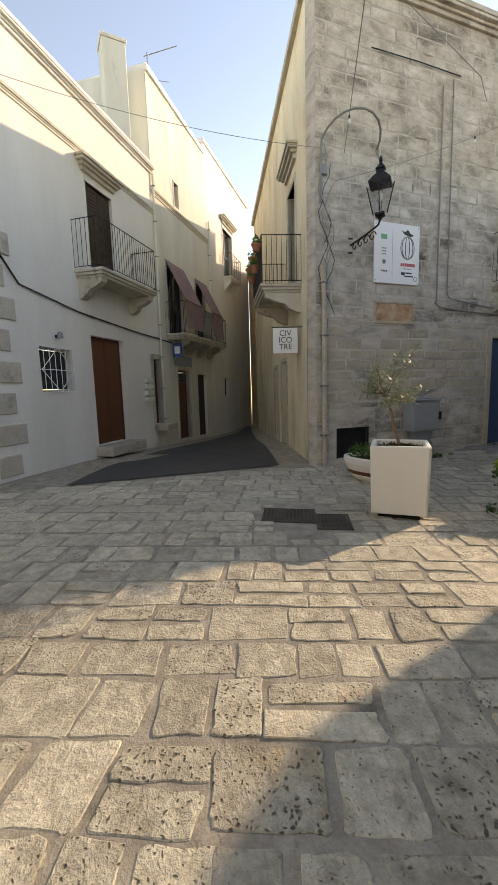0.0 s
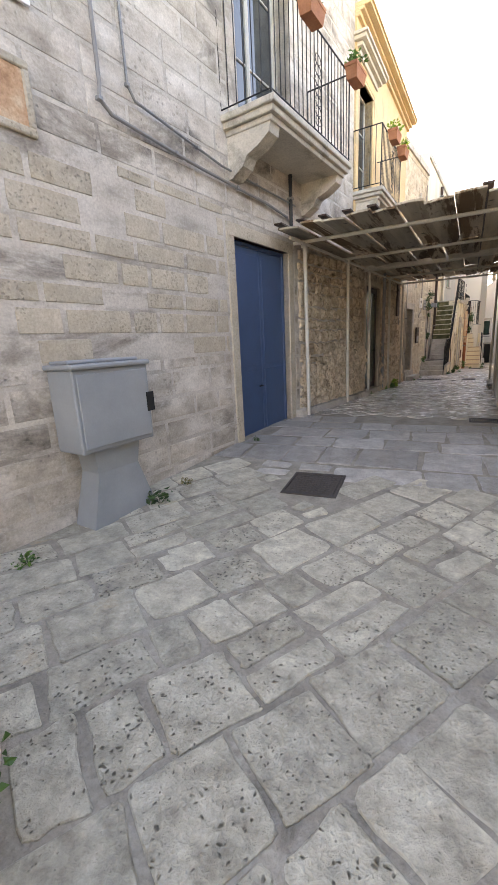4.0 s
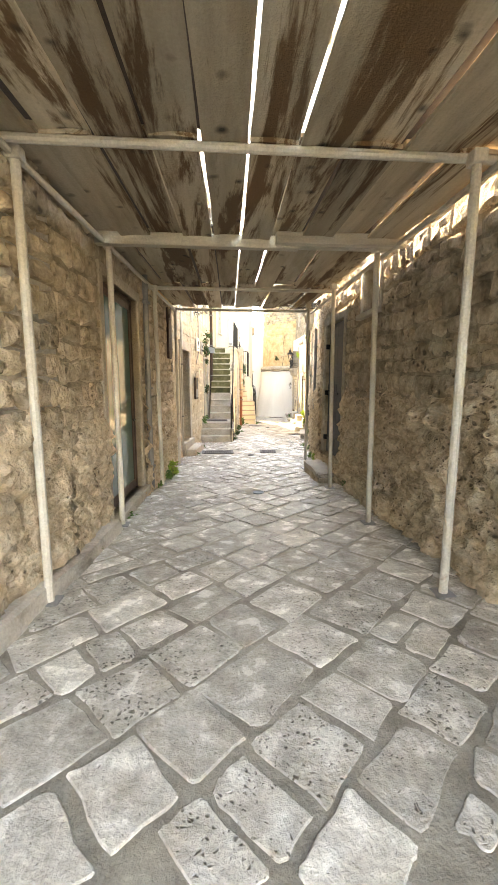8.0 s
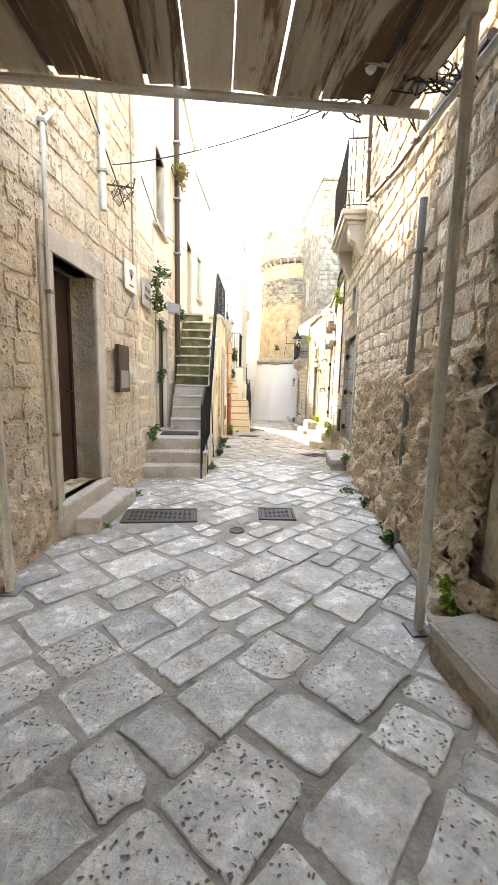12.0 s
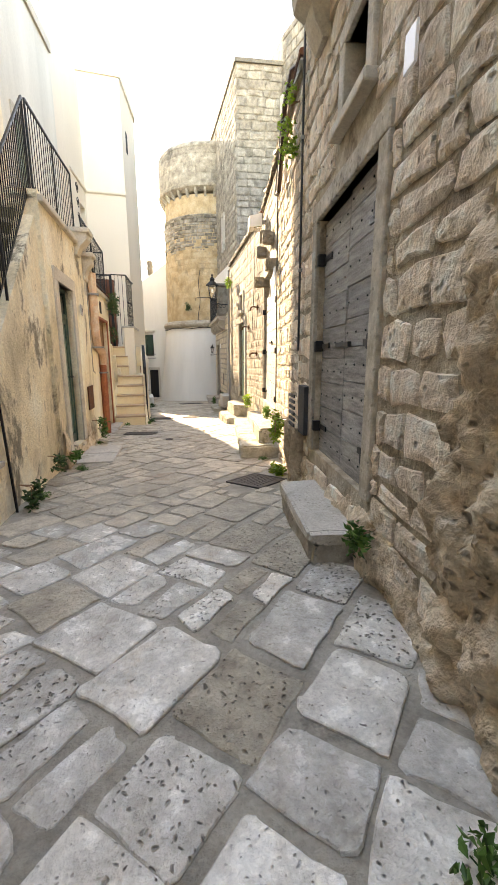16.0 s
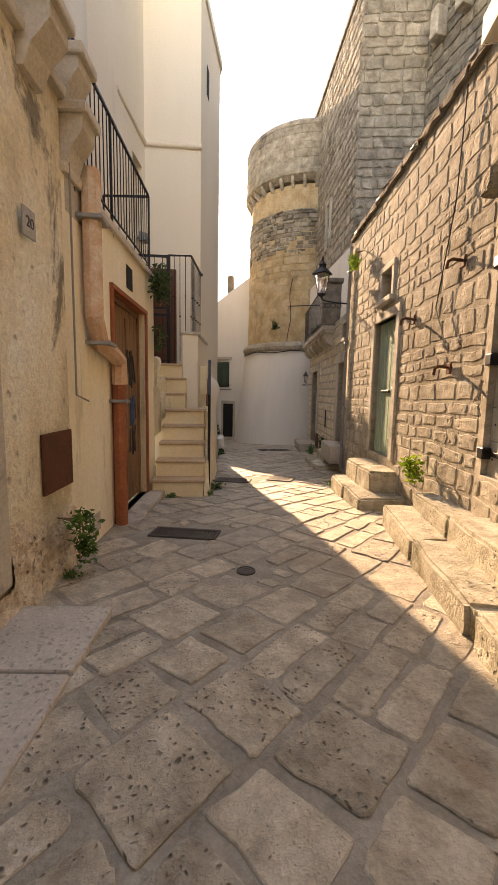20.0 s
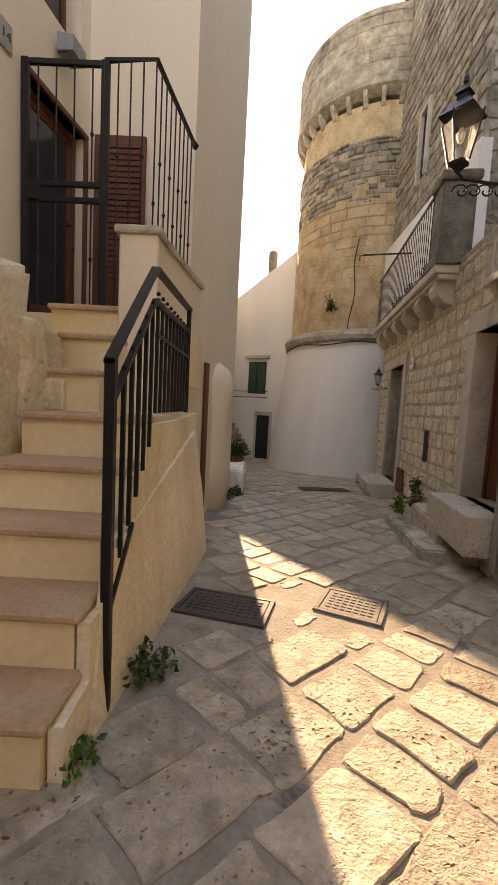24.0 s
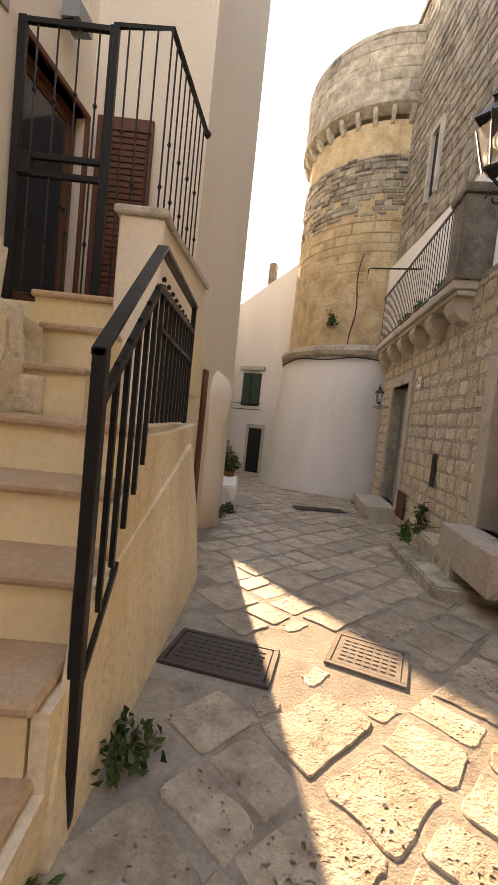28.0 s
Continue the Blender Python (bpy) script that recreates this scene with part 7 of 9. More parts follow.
for a, b in row:
    vs.append([bm.verts.new((a[0] + (b[0] - a[0]) * i / 6, a[1] + (b[1] - a[1]) * i / 6, zg(a[0] + (b[0] - a[0]) * i / 6, a[1] + (b[1] - a[1]) * i / 6) + 0.012)) for i in range(7)])
for a, b in zip(vs, vs[1:]):
    for i in range(6):
        bm.faces.new((a[i], a[i + 1], b[i + 1], b[i]))
solid("road_side_street", bm, "asphalt", "dark worn asphalt of the narrow side street", "road", "structure")
for x, y, s, mtl in ((1.55, -3.85, 0.13, "leaf"), (-1.5, -0.95, 0.16, "moss"), (-1.75, -2.2, 0.10, "leaf"), (-1.55, -0.45, 0.08, "dry"), (-1.5, 1.2, 0.07, "moss"), (2.0, 0.5, 0.16, "leaf"), (2.25, -0.2, 0.2, "moss")):
    weed(x, y, s, mtl)

# ---- things of the passage and the lane ----
def rough_block(bm, x0, x1, y0, y1, z0, z1, j=0.012, nx=6, ny=4, seed=0.0):
    """A hewn block with a worn, uneven skin."""
    g = bmesh.ops.create_cube(bm, size=1.0)
    vs = g["verts"]
    es = list({e for v in vs for e in v.link_edges})
    bmesh.ops.bevel(bm, geom=es, offset=0.05, segments=2, affect="EDGES")
    bmesh.ops.subdivide_edges(bm, edges=bm.edges[:], cuts=2, use_grid_fill=True)
    for v in bm.verts:
        n = noise.noise_vector((v.co.x * 3 + seed, v.co.y * 3, v.co.z * 2 + seed)) * j
        v.co = Vector((x0 + (v.co.x + 0.5) * (x1 - x0), y0 + (v.co.y + 0.5) * (y1 - y0), z0 + (v.co.z + 0.5) * (z1 - z0))) + n
    return bm


def bench(name, w, y0, y1, deep, top, label, mat="step", foot=None):
    """A stone bench against a wall, with an overhanging slab where the foot is given."""
    a, b = sorted((w.u(y0), w.u(y1)))
    z0 = zg(*w.at((a + b) / 2, deep)[:2]) - 0.08
    t = thing(name, label, "bench", w.spot(a, z0))
    h = top - z0
    part("body", rough_block(nb(), 0, b - a, -0.05, deep - 0.02, 0, h - 0.07, 0.03, seed=a), foot or mat, t)
    part("seat", rough_block(nb(), -0.01, b - a + 0.01, -0.05, deep, h - 0.08, h, 0.018, seed=b), mat, t, "worn stone slab")
    return t


bench("stone_bench", W_R1, 8.76, 9.98, 0.40, -0.12, "low worn stone bench before the charcoal door", "step", "rubble")
bench("stone_bench", W_R2, 14.82, 15.90, 0.34, -0.235, "hewn stone bench slab beside the silvered door", "step", "gold")


def steps_at(name, w, y0, y1, treads, label, mat="step", split=1):
    """Outdoor steps along a wall, each of a few long worn blocks; treads are (depth, top at y0, top at y1, inset at both ends)."""
    a, b = sorted((w.u(y0), w.u(y1)))
    t = thing(name, label, "steps", w.spot(a))
    n = b - a
    for i, (dp, ta, tb, c0, c1) in enumerate(treads):
        zb = min(zg(*w.at(a, dp)[:2]), zg(*w.at(b, dp)[:2])) - 0.12
        k = split
        x = [c0 + (n - c0 - c1) * q / k for q in range(k + 1)]
        for q in range(k):
            f = ((x[q] + x[q + 1]) / 2) / n
            e = 0.014 * noise.noise((q * 3.7, i * 2.1, y0))
            part("step", rough_block(nb(), x[q] + 0.003, x[q + 1] - 0.003, -0.05, dp + e, zb, ta + (tb - ta) * f + e, 0.022, seed=i * 3.1 + y0 + q * 1.7), mat, t)
    return t


steps_at("doorsteps", W_R3, 18.1, 21.25, [(0.56, -0.42, -0.50, 0.0, 0.0), (0.28, -0.18, -0.34, 0.22, 0.05)], "two long worn limestone steps below the arched door", "ledge", 3)
steps_at("doorsteps", W_R3B, 21.85, 23.35, [(0.56, -0.56, -0.62, 0.0, 0.0), (0.34, -0.30, -0.34, 0.30, 0.0)], "two rough stone steps before the green door", "ledge", 2)
steps_at("doorsteps", W_R4, 25.25, 26.75, [(0.52, -0.78, -0.84, 0.0, 0.0), (0.30, -0.58, -0.62, 0.25, 0.3)], "broken stone steps with weeds in the joints", "ledge", 2)
steps_at("doorsteps", W_R4, 28.4, 29.6, [(0.45, -0.88, -0.90, 0.0, 0.0)], "low stone step at the grey door", "step")
bm = rough_block(nb(), 2.12, 2.42, 28.2, 29.3, -1.05, -0.62, 0.05, seed=4)
solid("stone_block", bm, "white", "whitewashed stone block at the house corner", "stone block")


def bars_rail(name, label, pts, height, gap=0.105, low=0.09, r=0.0065, rail=0.013, ends=True, group=""):
    """An iron railing along world points: flat top rail, lower rail, square bars and end posts."""
    t = thing(name, label, "railing", group=group)
    pts = [Vector(p) for p in pts]
    up = Vector((0, 0, height))
    part("top_rail", tube([p + up for p in pts], rail * 1.25, 4), "black_iron", t)
    part("bottom_rail", tube([p + Vector((0, 0, low)) for p in pts], rail * 0.8, 4), "black_iron", t)
    for a, b in zip(pts, pts[1:]):
        n = max(1, round((b - a).length / gap))
        for i in range(1, n):
            p = a.lerp(b, i / n)
            part("bar", rod(p + Vector((0, 0, low)), p + up, r, 4), "black_iron", t)
    for p in pts:
        part("post", rod(p - Vector((0, 0, 0.12)), p + up, 0.016, 4), "black_iron", t)
    return t


def iron_scroll(t, c, s, w, turns=1.6):
    """A wrought iron spiral in the plane along a wall."""
    n = 22
    part("scroll", tube([c + (w.d * math.cos(a) + Vector((0, 0, 1)) * math.sin(a)) * s * (1 - 0.75 * a / (2 * math.pi * turns)) for a in [2 * math.pi * turns * i / n for i in range(n + 1)]], 0.006, 5), "black_iron", t, "wrought iron scroll")


rl = bars_rail("stair_railing", "black iron railing beside the lower stair landing", [(0.42, 14.11, -0.33), (0.46, 14.55, -0.05), (0.50, 15.6, -0.05), (0.545, 16.68, -0.05)], 1.05, 0.075, low=0.06, r=0.008)
for a, b in (((0.514, 14.557, -0.45), (0.47, 14.6, 1.0)), ((0.615, 16.62, -0.55), (0.55, 16.66, 1.0))):
    part("stay", rod(a, b, 0.014, 4), "black_iron", rl, "leaning iron stay")
bars_rail("stair_railing", "black iron railing climbing the old mossy stairs", [(0.53, 15.95, 0.26), (0.60, 17.2, 1.48), (0.67, 18.44, 2.72)], 0.97, 0.10, r=0.008)
rl = bars_rail("landing_railing", "black iron railing with scrolls on the upper landing", [(0.69, 18.5, 2.72), (0.80, 19.5, 2.72), (0.91, 20.40, 2.72)], 0.98, 0.10)
for k in range(4):
    iron_scroll(rl, W_L4.at(W_L4.u(20.42), 0.04, 2.85 + 0.22 * k), 0.09, W_L4)
rl = bars_rail("landing_railing", "black iron railing bowed along the terrace edge", [(0.985, 20.72, 2.22), (1.06, 21.6, 2.22), (1.19, 23.1, 2.22)], 0.95, 0.10)
for k in range(3):
    iron_scroll(rl, W_L4.at(W_L4.u(20.74), 0.05, 2.35 + 0.2 * k), 0.08, W_L4)
bars_rail("landing_railing", "short black railing closing the terrace end", [(1.19, 23.12, 2.22), (0.6, 23.18, 2.22)], 0.95, 0.10)


def corbel_stone(w, y, z, label="carved stone corbel under the landing edge", deep=0.2, h=0.34, wd=0.22, mat="trim", name="corbel"):
    t = thing(name, label, "corbel", w.spot(w.u(y), z))
    prof = [(-0.08, 0.0), (deep, 0.0), (deep, -h * 0.25), (deep * 0.75, -h * 0.42), (deep * 0.45, -h * 0.6), (deep * 0.2, -h * 0.95), (-0.08, -h)]
    part("bracket", quadmesh(nb(), [[(x, v, zz) for v, zz in prof] for x in (wd / 2, -wd / 2)]), mat, t)
    part("cap", box(-wd / 2 - 0.03, wd / 2 + 0.03, -0.08, deep + 0.04, 0.0, 0.07, 0.012), mat, t)
    return t


corbel_stone(W_L4, 20.10, 2.74)
corbel_stone(W_L4, 20.62, 2.50, deep=0.16)
corbel_stone(W_L4, 20.62, 2.86, deep=0.14, h=0.28)
part("edge_slab", box(0, W_L4.u(18.25) - W_L4.u(20.5), -0.3, 0.06, 2.58, 2.655, 0.012), "trim", block_floor_2).matrix_basis = W_L4.spot(W_L4.u(20.5))
part("edge_slab", box(0, W_L4.u(20.5) - W_L4.u(23.2), -0.3, 0.04, 2.13, 2.20, 0.012), "trim", block_floor).matrix_basis = W_L4.spot(W_L4.u(23.2))

# pipes on the lane walls
wall_pipe(W_L4, [(20.82, 2.30), (20.82, 1.22), (20.95, 1.02), (21.20, 0.98), (21.42, 0.92), (21.44, 0.70)], 0.075, "copper", "thick peeling orange drainpipe with an elbow", "drainpipe", 0.01)
wall_pipe(W_L4, [(21.45, 0.95), (21.45, -0.70)], 0.06, "redpipe", "rust-red iron drainpipe running to the ground", "drainpipe", 0.015)
wall_pipe(W_L4, [(20.55, 2.6), (20.55, 0.6), (20.78, 0.55)], 0.008, "greycable", "thin grey cable on the plaster", clips=False)
wall_pipe(W_L3B, [(17.2, 7.3), (17.2, 0.9)], 0.055, "darkwood", "dark brown downpipe between the houses", "drainpipe", 0.02)
wall_pipe(W_L3, [(13.9, 6.5), (13.9, 2.2), (13.55, 1.9)], 0.012, "greycable", "thin conduit down the cream wall")
wall_pipe(W_L3, [(11.95, 3.3), (11.75, 3.1), (11.72, 2.2), (11.72, -0.2)], 0.02, "pole", "white conduit beside the lane door")
wall_pipe(W_L3, [(12.9, 6.0), (12.9, 2.9)], 0.035, "pole", "white downpipe on the cream wall", "drainpipe")
wall_pipe(W_B2, [(8.42, 2.95), (8.42, 0.9), (8.46, -0.28)], 0.042, "zinc", "grey zinc downpipe beside the glass door", "drainpipe", 0.03)
wall_pipe(W_B2, [(10.75, 2.9), (10.75, 1.6)], 0.012, "greycable", "thin cable on the rubble wall")
wall_pipe(W_R2, [(11.45, 2.6), (11.45, 0.6), (11.4, -0.4)], 0.032, "zinc", "dull grey drainpipe down the stone wall", "drainpipe", 0.05)
wall_pipe(W_R2, [(10.45, 3.0), (12.5, 3.35), (14.2, 3.75), (14.4, 5.5), (14.42, 7.3)], 0.03, "darkwood", "dark pipe climbing to the roof", "drainpipe", 0.05)
wall_pipe(W_R2, [(16.6, 7.4), (16.62, 2.8), (16.6, 0.9)], 0.012, "cable", "black cable at the house corner")
wall_pipe(W_R3, [(16.85, 3.62), (18.5, 3.53), (20.45, 3.50)], 0.035, "rust", "long rust-brown pipe along the wall coping", v=-0.02)
wall_pipe(W_R3B, [(20.55, 3.50), (22.6, 3.47), (24.95, 3.45)], 0.035, "rust", "long rust-brown pipe along the wall coping", v=-0.02)
wall_pipe(W_R3B, [(24.8, 3.3), (24.85, 1.6), (24.85, -0.8)], 0.03, "greycable", "grey downpipe at the end of the sunlit wall", "drainpipe")
wall_pipe(W_R3B, [(21.0, 3.3), (21.05, 2.4), (21.3, 1.5), (21.1, 1.2)], 0.006, "cable", "loose black cable hanging on the wall", clips=False, v=0.05)
wall_pipe(W_R3, [(18.15, 3.4), (18.2, 2.6), (18.15, 0.2)], 0.009, "cable", "black cable down beside the arched door", v=0.04)
for w, a, b, zt in ((W_R3, 16.8, 20.45, 3.45), (W_R3B, 20.55, 24.95, 3.42)):
    q = sorted((w.u(a), w.u(b)))
    n = 9
    ob = wall_arch if w is W_R3 else wall_green_door
    for i in range(n):
        s0, s1 = q[0] + (q[1] - q[0]) * i / n, q[0] + (q[1] - q[0]) * (i + 1) / n
        part("coping_stone", rough_block(nb(), s0 + 0.005, s1 - 0.005, -0.45, 0.05, zt, zt + 0.09, 0.025, seed=i + a), "grey", ob)
t = thing("pipe_loop", "bent dark pipe looping out of the wall", "pipe")
part("pipe", tube([W_R3.at(W_R3.u(y), v, z) for y, v, z in ((17.1, -0.1, 3.75), (17.25, 0.05, 3.7), (17.35, 0.1, 3.45), (17.6, 0.1, 3.0), (17.75, 0.1, 2.78), (17.9, 0.1, 2.8), (17.95, 0.08, 3.0), (17.95, 0.04, 3.5), (17.85, -0.05, 3.6))], 0.028, 7), "darkwood", t)


def floodlight(w, y, z, s=1.0, label="small white floodlight box on an arm", mat="planter"):
    t = thing("floodlight", label, "lamp", w.spot(w.u(y), z))
    part("bracket", box(-0.03 * s, 0.03 * s, 0, 0.10 * s, -0.03 * s, 0.03 * s, 0.006), "zinc", t)
    bm = nb()
    quadmesh(bm, [[(-0.14 * s, 0.08 * s, zz0), (0.14 * s, 0.08 * s, zz0), (0.14 * s, 0.30 * s, zz1), (-0.14 * s, 0.30 * s, zz1)] for zz0, zz1 in ((-0.10 * s, -0.12 * s), (0.11 * s, 0.06 * s))])
    part("housing", bm, mat, t)
    part("lens", box(-0.12 * s, 0.12 * s, 0.09 * s, 0.28 * s, -0.125 * s, -0.112 * s), "glass", t)
    return t


floodlight(W_R3, 20.15, 3.18)
floodlight(W_L3B, 16.2, 2.46, 0.9, "grey lamp box over the public baths door", "greymetal")


def arch_stones(w, yc, ys, z0, rad):
    """The arch of dressed stones over the white door and the bearing stubs round it."""
    u = w.u(yc)
    e = new("arch_surround")
    e.parent = wall_arch
    e.matrix_basis = w.spot(u, z0)
    tagged(e, "dressed stone arch round the door")
    bm = nb()
    n = 20
    poly = [(rad * math.cos(math.pi * i / n), rad * math.sin(math.pi * i / n)) for i in range(n + 1)]
    for (xa, za), (xb, zb) in zip(poly, poly[1:]):
        quadmesh(bm, [[(xa, v, za), (xb, v, zb), (xb, v, rad + 0.03), (xa, v, rad + 0.03)] for v in (-0.32, 0.0)])
    part("spandrel", bm, "gold", e)
    m = 11
    for i in range(m):
        a0, a1 = math.pi * i / m + 0.008, math.pi * (i + 1) / m - 0.008
        d = 0.04 + rnd.uniform(0, 0.015)
        quad = [[(r * math.cos(a), v, r * math.sin(a)) for r, a in ((rad - 0.005, a0), (rad + 0.17, a0), (rad + 0.17, (a0 + a1) / 2), (rad + 0.17, a1), (rad - 0.005, a1), (rad - 0.005, (a0 + a1) / 2))] for v in (d, -0.2)]
        part("voussoir", quadmesh(nb(), quad), "gold", e)
    zz = -z0 + 0.0
    z = zz
    while z < -0.05:
        h = min(rnd.uniform(0.28, 0.42), -z)
        for s in (-1, 1):
            part("jamb_stone", box(min(s * rad, s * (rad + 0.16)), max(s * rad, s * (rad + 0.16)), -0.2, 0.042, z + 0.006, z + h - 0.006, 0.012), "gold", e)
        z += h
    return e


RA = (H_R3[0][1] - H_R3[0][0]) / 2
arch_stones(W_R3, 19.5, None, H_R3[0][3] - RA, RA)
for y, z in ((18.55, 2.12), (18.95, 2.58), (19.4, 2.72), (19.95, 2.62), (20.35, 2.2)):
    t = thing("stone_stub", "square stone stub jutting from the wall round the arch", "stone stub", W_R3.spot(W_R3.u(y), z), group="stone stubs round the arch")
    part("stub", rough_block(nb(), -0.075, 0.075, -0.1, 0.17, -0.07, 0.09, 0.02, seed=y), "grey", t)
for w, y, z in ((W_R3B, 20.9, 1.82), (W_R3B, 21.0, 0.9), (W_R3B, 21.9, 1.5)):
    t = thing("iron_hook", "rusty iron hook let into the wall", "hook", group="iron hooks")
    part("shank", tube([w.at(w.u(y), v, z + h) for v, h in ((-0.05, 0), (0.12, 0.02), (0.16, 0.0), (0.17, -0.06))], 0.014, 6), "rust", t)
    part("plate", box(-0.04, 0.04, 0.02, 0.04, -0.05, 0.05, 0.005), "rust", t).matrix_basis = w.spot(w.u(y), z)


def plate(w, y, z, wd, h, mat, label, text="", size=0.06, ink="ink", v=0.03, name="wall_plate", cat="sign", thick=0.015, lines=None, bars=0):
    t = thing(name, label, cat, w.spot(w.u(y), z))
    part("panel", box(-wd / 2, wd / 2, v, v + thick, -h / 2, h / 2, 0.004), mat, t)
    for k, s in enumerate(lines or ([text] if text else [])):
        n = len(lines) if lines else 1
        letters(s, size, ink, t, Matrix.Translation((0, v + thick + 0.001, (n - 1) * size * 0.62 - k * size * 1.25)) @ FRONT)
    for k in range(bars):
        part("print_line", box(-wd * 0.35, wd * 0.35 - 0.02 * (k % 3), v + thick, v + thick + 0.001, h * 0.3 - k * 0.03, h * 0.3 - k * 0.03 + 0.012), ink, t)
    return t


plate(W_L3B, 14.55, 2.37, 0.46, 0.38, "whitewood", "stone street plate lettered in black capitals", size=0.092, lines=["BAGNI", "PUBBLICI"], thick=0.03, name="street_plate")
pl = plate(W_L3, 13.75, 2.42, 0.44, 0.36, "planter", "pale square shop sign with a shell drawing and printed lines", name="shop_sign", v=0.05, bars=0)
for a in range(5):
    part("drawing_line", tube([(0.09 * math.sin((a - 2) * 0.42) * k / 6 * 1.3, 0.069, -0.04 + 0.14 * k / 6 * math.cos((a - 2) * 0.3)) for k in range(7)], 0.003, 4), "ink", pl)
part("print_line", box(-0.08, 0.08, 0.066, 0.068, -0.12, -0.10), "ink", pl)
nt_box = plate(W_L3, 13.35, 1.22, 0.36, 0.58, "darkwood", "dark framed notice case on the wall", name="notice_case", v=0.04, thick=0.05)
part("notice", box(-0.13, 0.13, 0.09, 0.094, -0.24, -0.02, 0.001), "greymetal", nt_box, "faded printed sheet")
part("notice", box(-0.12, 0.10, 0.09, 0.094, 0.02, 0.23, 0.001), "ink", nt_box, "dark printed sheet")
plate(W_L4, 19.98, 1.58, 0.13, 0.16, "whitewood", "small house number tile", "20", 0.085, "ink", name="number_plate")
plate(W_R3, 18.32, 1.9, 0.16, 0.3, "signwhite", "small white plate beside the arched door", v=0.06)
plate(W_R2, 14.45, 2.08, 0.10, 0.15, "signwhite", "small white number plate on the stone wall", v=0.06, name="number_plate")
plate(W_R4, 27.95, 1.25, 0.13, 0.16, "signwhite", "small house number tile with the figure eight", "8", 0.085, "ink", v=0.03, name="number_plate")
plate(W_L4, 20.27, 0.15, 0.42, 0.40, "rust", "rusty square hatch set in the plaster", name="wall_hatch", cat="hatch", v=0.004, thick=0.02)
plate(W_R4, 28.12, -0.62, 0.38, 0.40, "rust", "rusty meter hatch low in the stone wall", name="wall_hatch", cat="hatch", v=0.03, thick=0.02)
# Both vents are near-black plates in place of unlit holes.
plate(W_R4, 27.0, 0.05, 0.14, 0.42, "void", "narrow vent slot in the stone wall, its dark a near-black plate", name="vent_slot", cat="vent", v=0.025, thick=0.008)
plate(W_L4, 22.1, 1.86, 0.22, 0.24, "void", "small square vent hole above the brown door, its dark a near-black plate", name="vent_hole", cat="vent", v=0.002, thick=0.006)
t = plate(W_R2, 16.30, 0.34, 0.26, 0.46, "slate", "small louvred metal box beside the silvered door", name="meter_box", cat="box", v=0.0, thick=0.07)
for k in range(6):
    part("louvre", box(-0.12, 0.12, 0.15, 0.165, -0.15 + 0.055 * k, -0.12 + 0.055 * k, 0.003), "slate", t)

# graffiti on the brown door, as brushed strokes
gd = thing("graffiti", "blue, black and white scrawls painted on the brown door", "graffiti", W_L4.spot(W_L4.u(22.12), 0, -0.085))
for k, (mat, uo, zo, s) in enumerate((("ink", 0.3, 0.75, 0.16), ("ink", -0.25, 0.9, 0.18), ("blue", -0.3, 0.4, 0.15), ("signwhite", 0.28, 0.2, 0.13), ("blue", 0.26, 0.45, 0.12), ("ink", -0.28, 0.05, 0.15), ("ink", 0.3, -0.2, 0.12))):
    part("stroke", tube([(uo + s * math.cos(i * 1.1 + k) * (0.5 + 0.5 * math.sin(i * 0.7)), 0.012, zo + s * 1.2 * math.sin(i * 1.7 + k * 2)) for i in range(12)], 0.012, 4), mat, gd)
part("painted_panel", box(0.14, 0.46, 0.006, 0.010, -0.42, 0.10, 0.002), "blue", gd, "blue painted panel")
letters("16", 0.17, "signwhite", gd, Matrix.Translation((0.3, 0.014, -0.22)) @ FRONT)
plate(W_L4, 20.95, -0.52, 0.17, 0.16, "trim", "small pale vent grille low in the plaster", name="vent_grille", cat="vent", v=0.003, thick=0.012)


def ivy(w, y, z, size, label, plant="leaf", n=260, leaf=0.05, v=0.08, hang=1.0, name="wall_plant"):
    t = thing(name, label, "plant", w.spot(w.u(y), z, v))
    bm = nb()
    for k in range(7):
        c = (rnd.gauss(0, size * 0.32), rnd.uniform(0, size * 0.35), -rnd.random() * size * hang)
        leaves(bm, c, (size * 0.42, size * 0.26, size * 0.36), n // 7, leaf)
    tagged(part("leaves", bm, plant, t), kind="stuff")
    for k in range(5):
        a = rnd.uniform(-1, 1)
        part("stem", tube([(0, -v, 0), (a * size * 0.2, size * 0.15, -size * 0.1), (a * size * 0.5, size * 0.2, -size * hang * rnd.uniform(0.5, 1.1))], 0.005, 4), "bark", t)
    return t


ivy(W_L3B, 14.95, 2.82, 0.36, "thick caper plant hanging beside the street plate", "moss", 420, 0.06, hang=2.0)
ivy(W_L3B, 15.28, 2.1, 0.14, "small tuft growing from the plaster", "moss", 120, 0.04)
ivy(W_L3B, 15.35, 1.3, 0.2, "small fern on the wall by the open door", "moss", 200, 0.05, hang=1.4)
ivy(W_L3B, 17.35, 2.65, 0.26, "bushy plant growing at the dark downpipe", "moss", 300, 0.05)
ivy(W_L3B, 17.1, 5.4, 0.42, "dry grassy tuft under the eaves", "dry", 360, 0.07, hang=0.9)
ivy(W_L3B, 14.6, 0.35, 0.18, "weeds at the foot of the baths wall", "leaf", 160, 0.05)
ivy(W_L3B, 17.3, 0.75, 0.15, "weed on a stair step by the wall", "leaf", 120, 0.05)
ivy(W_L4, 22.95, 2.25, 0.34, "shaggy plant spilling over the terrace wall", "moss", 420, 0.06, v=0.1, hang=1.6)
ivy(W_L4, 23.1, 1.5, 0.22, "trailing plant beside the plastered stairs", "moss", 200, 0.05, hang=1.2)
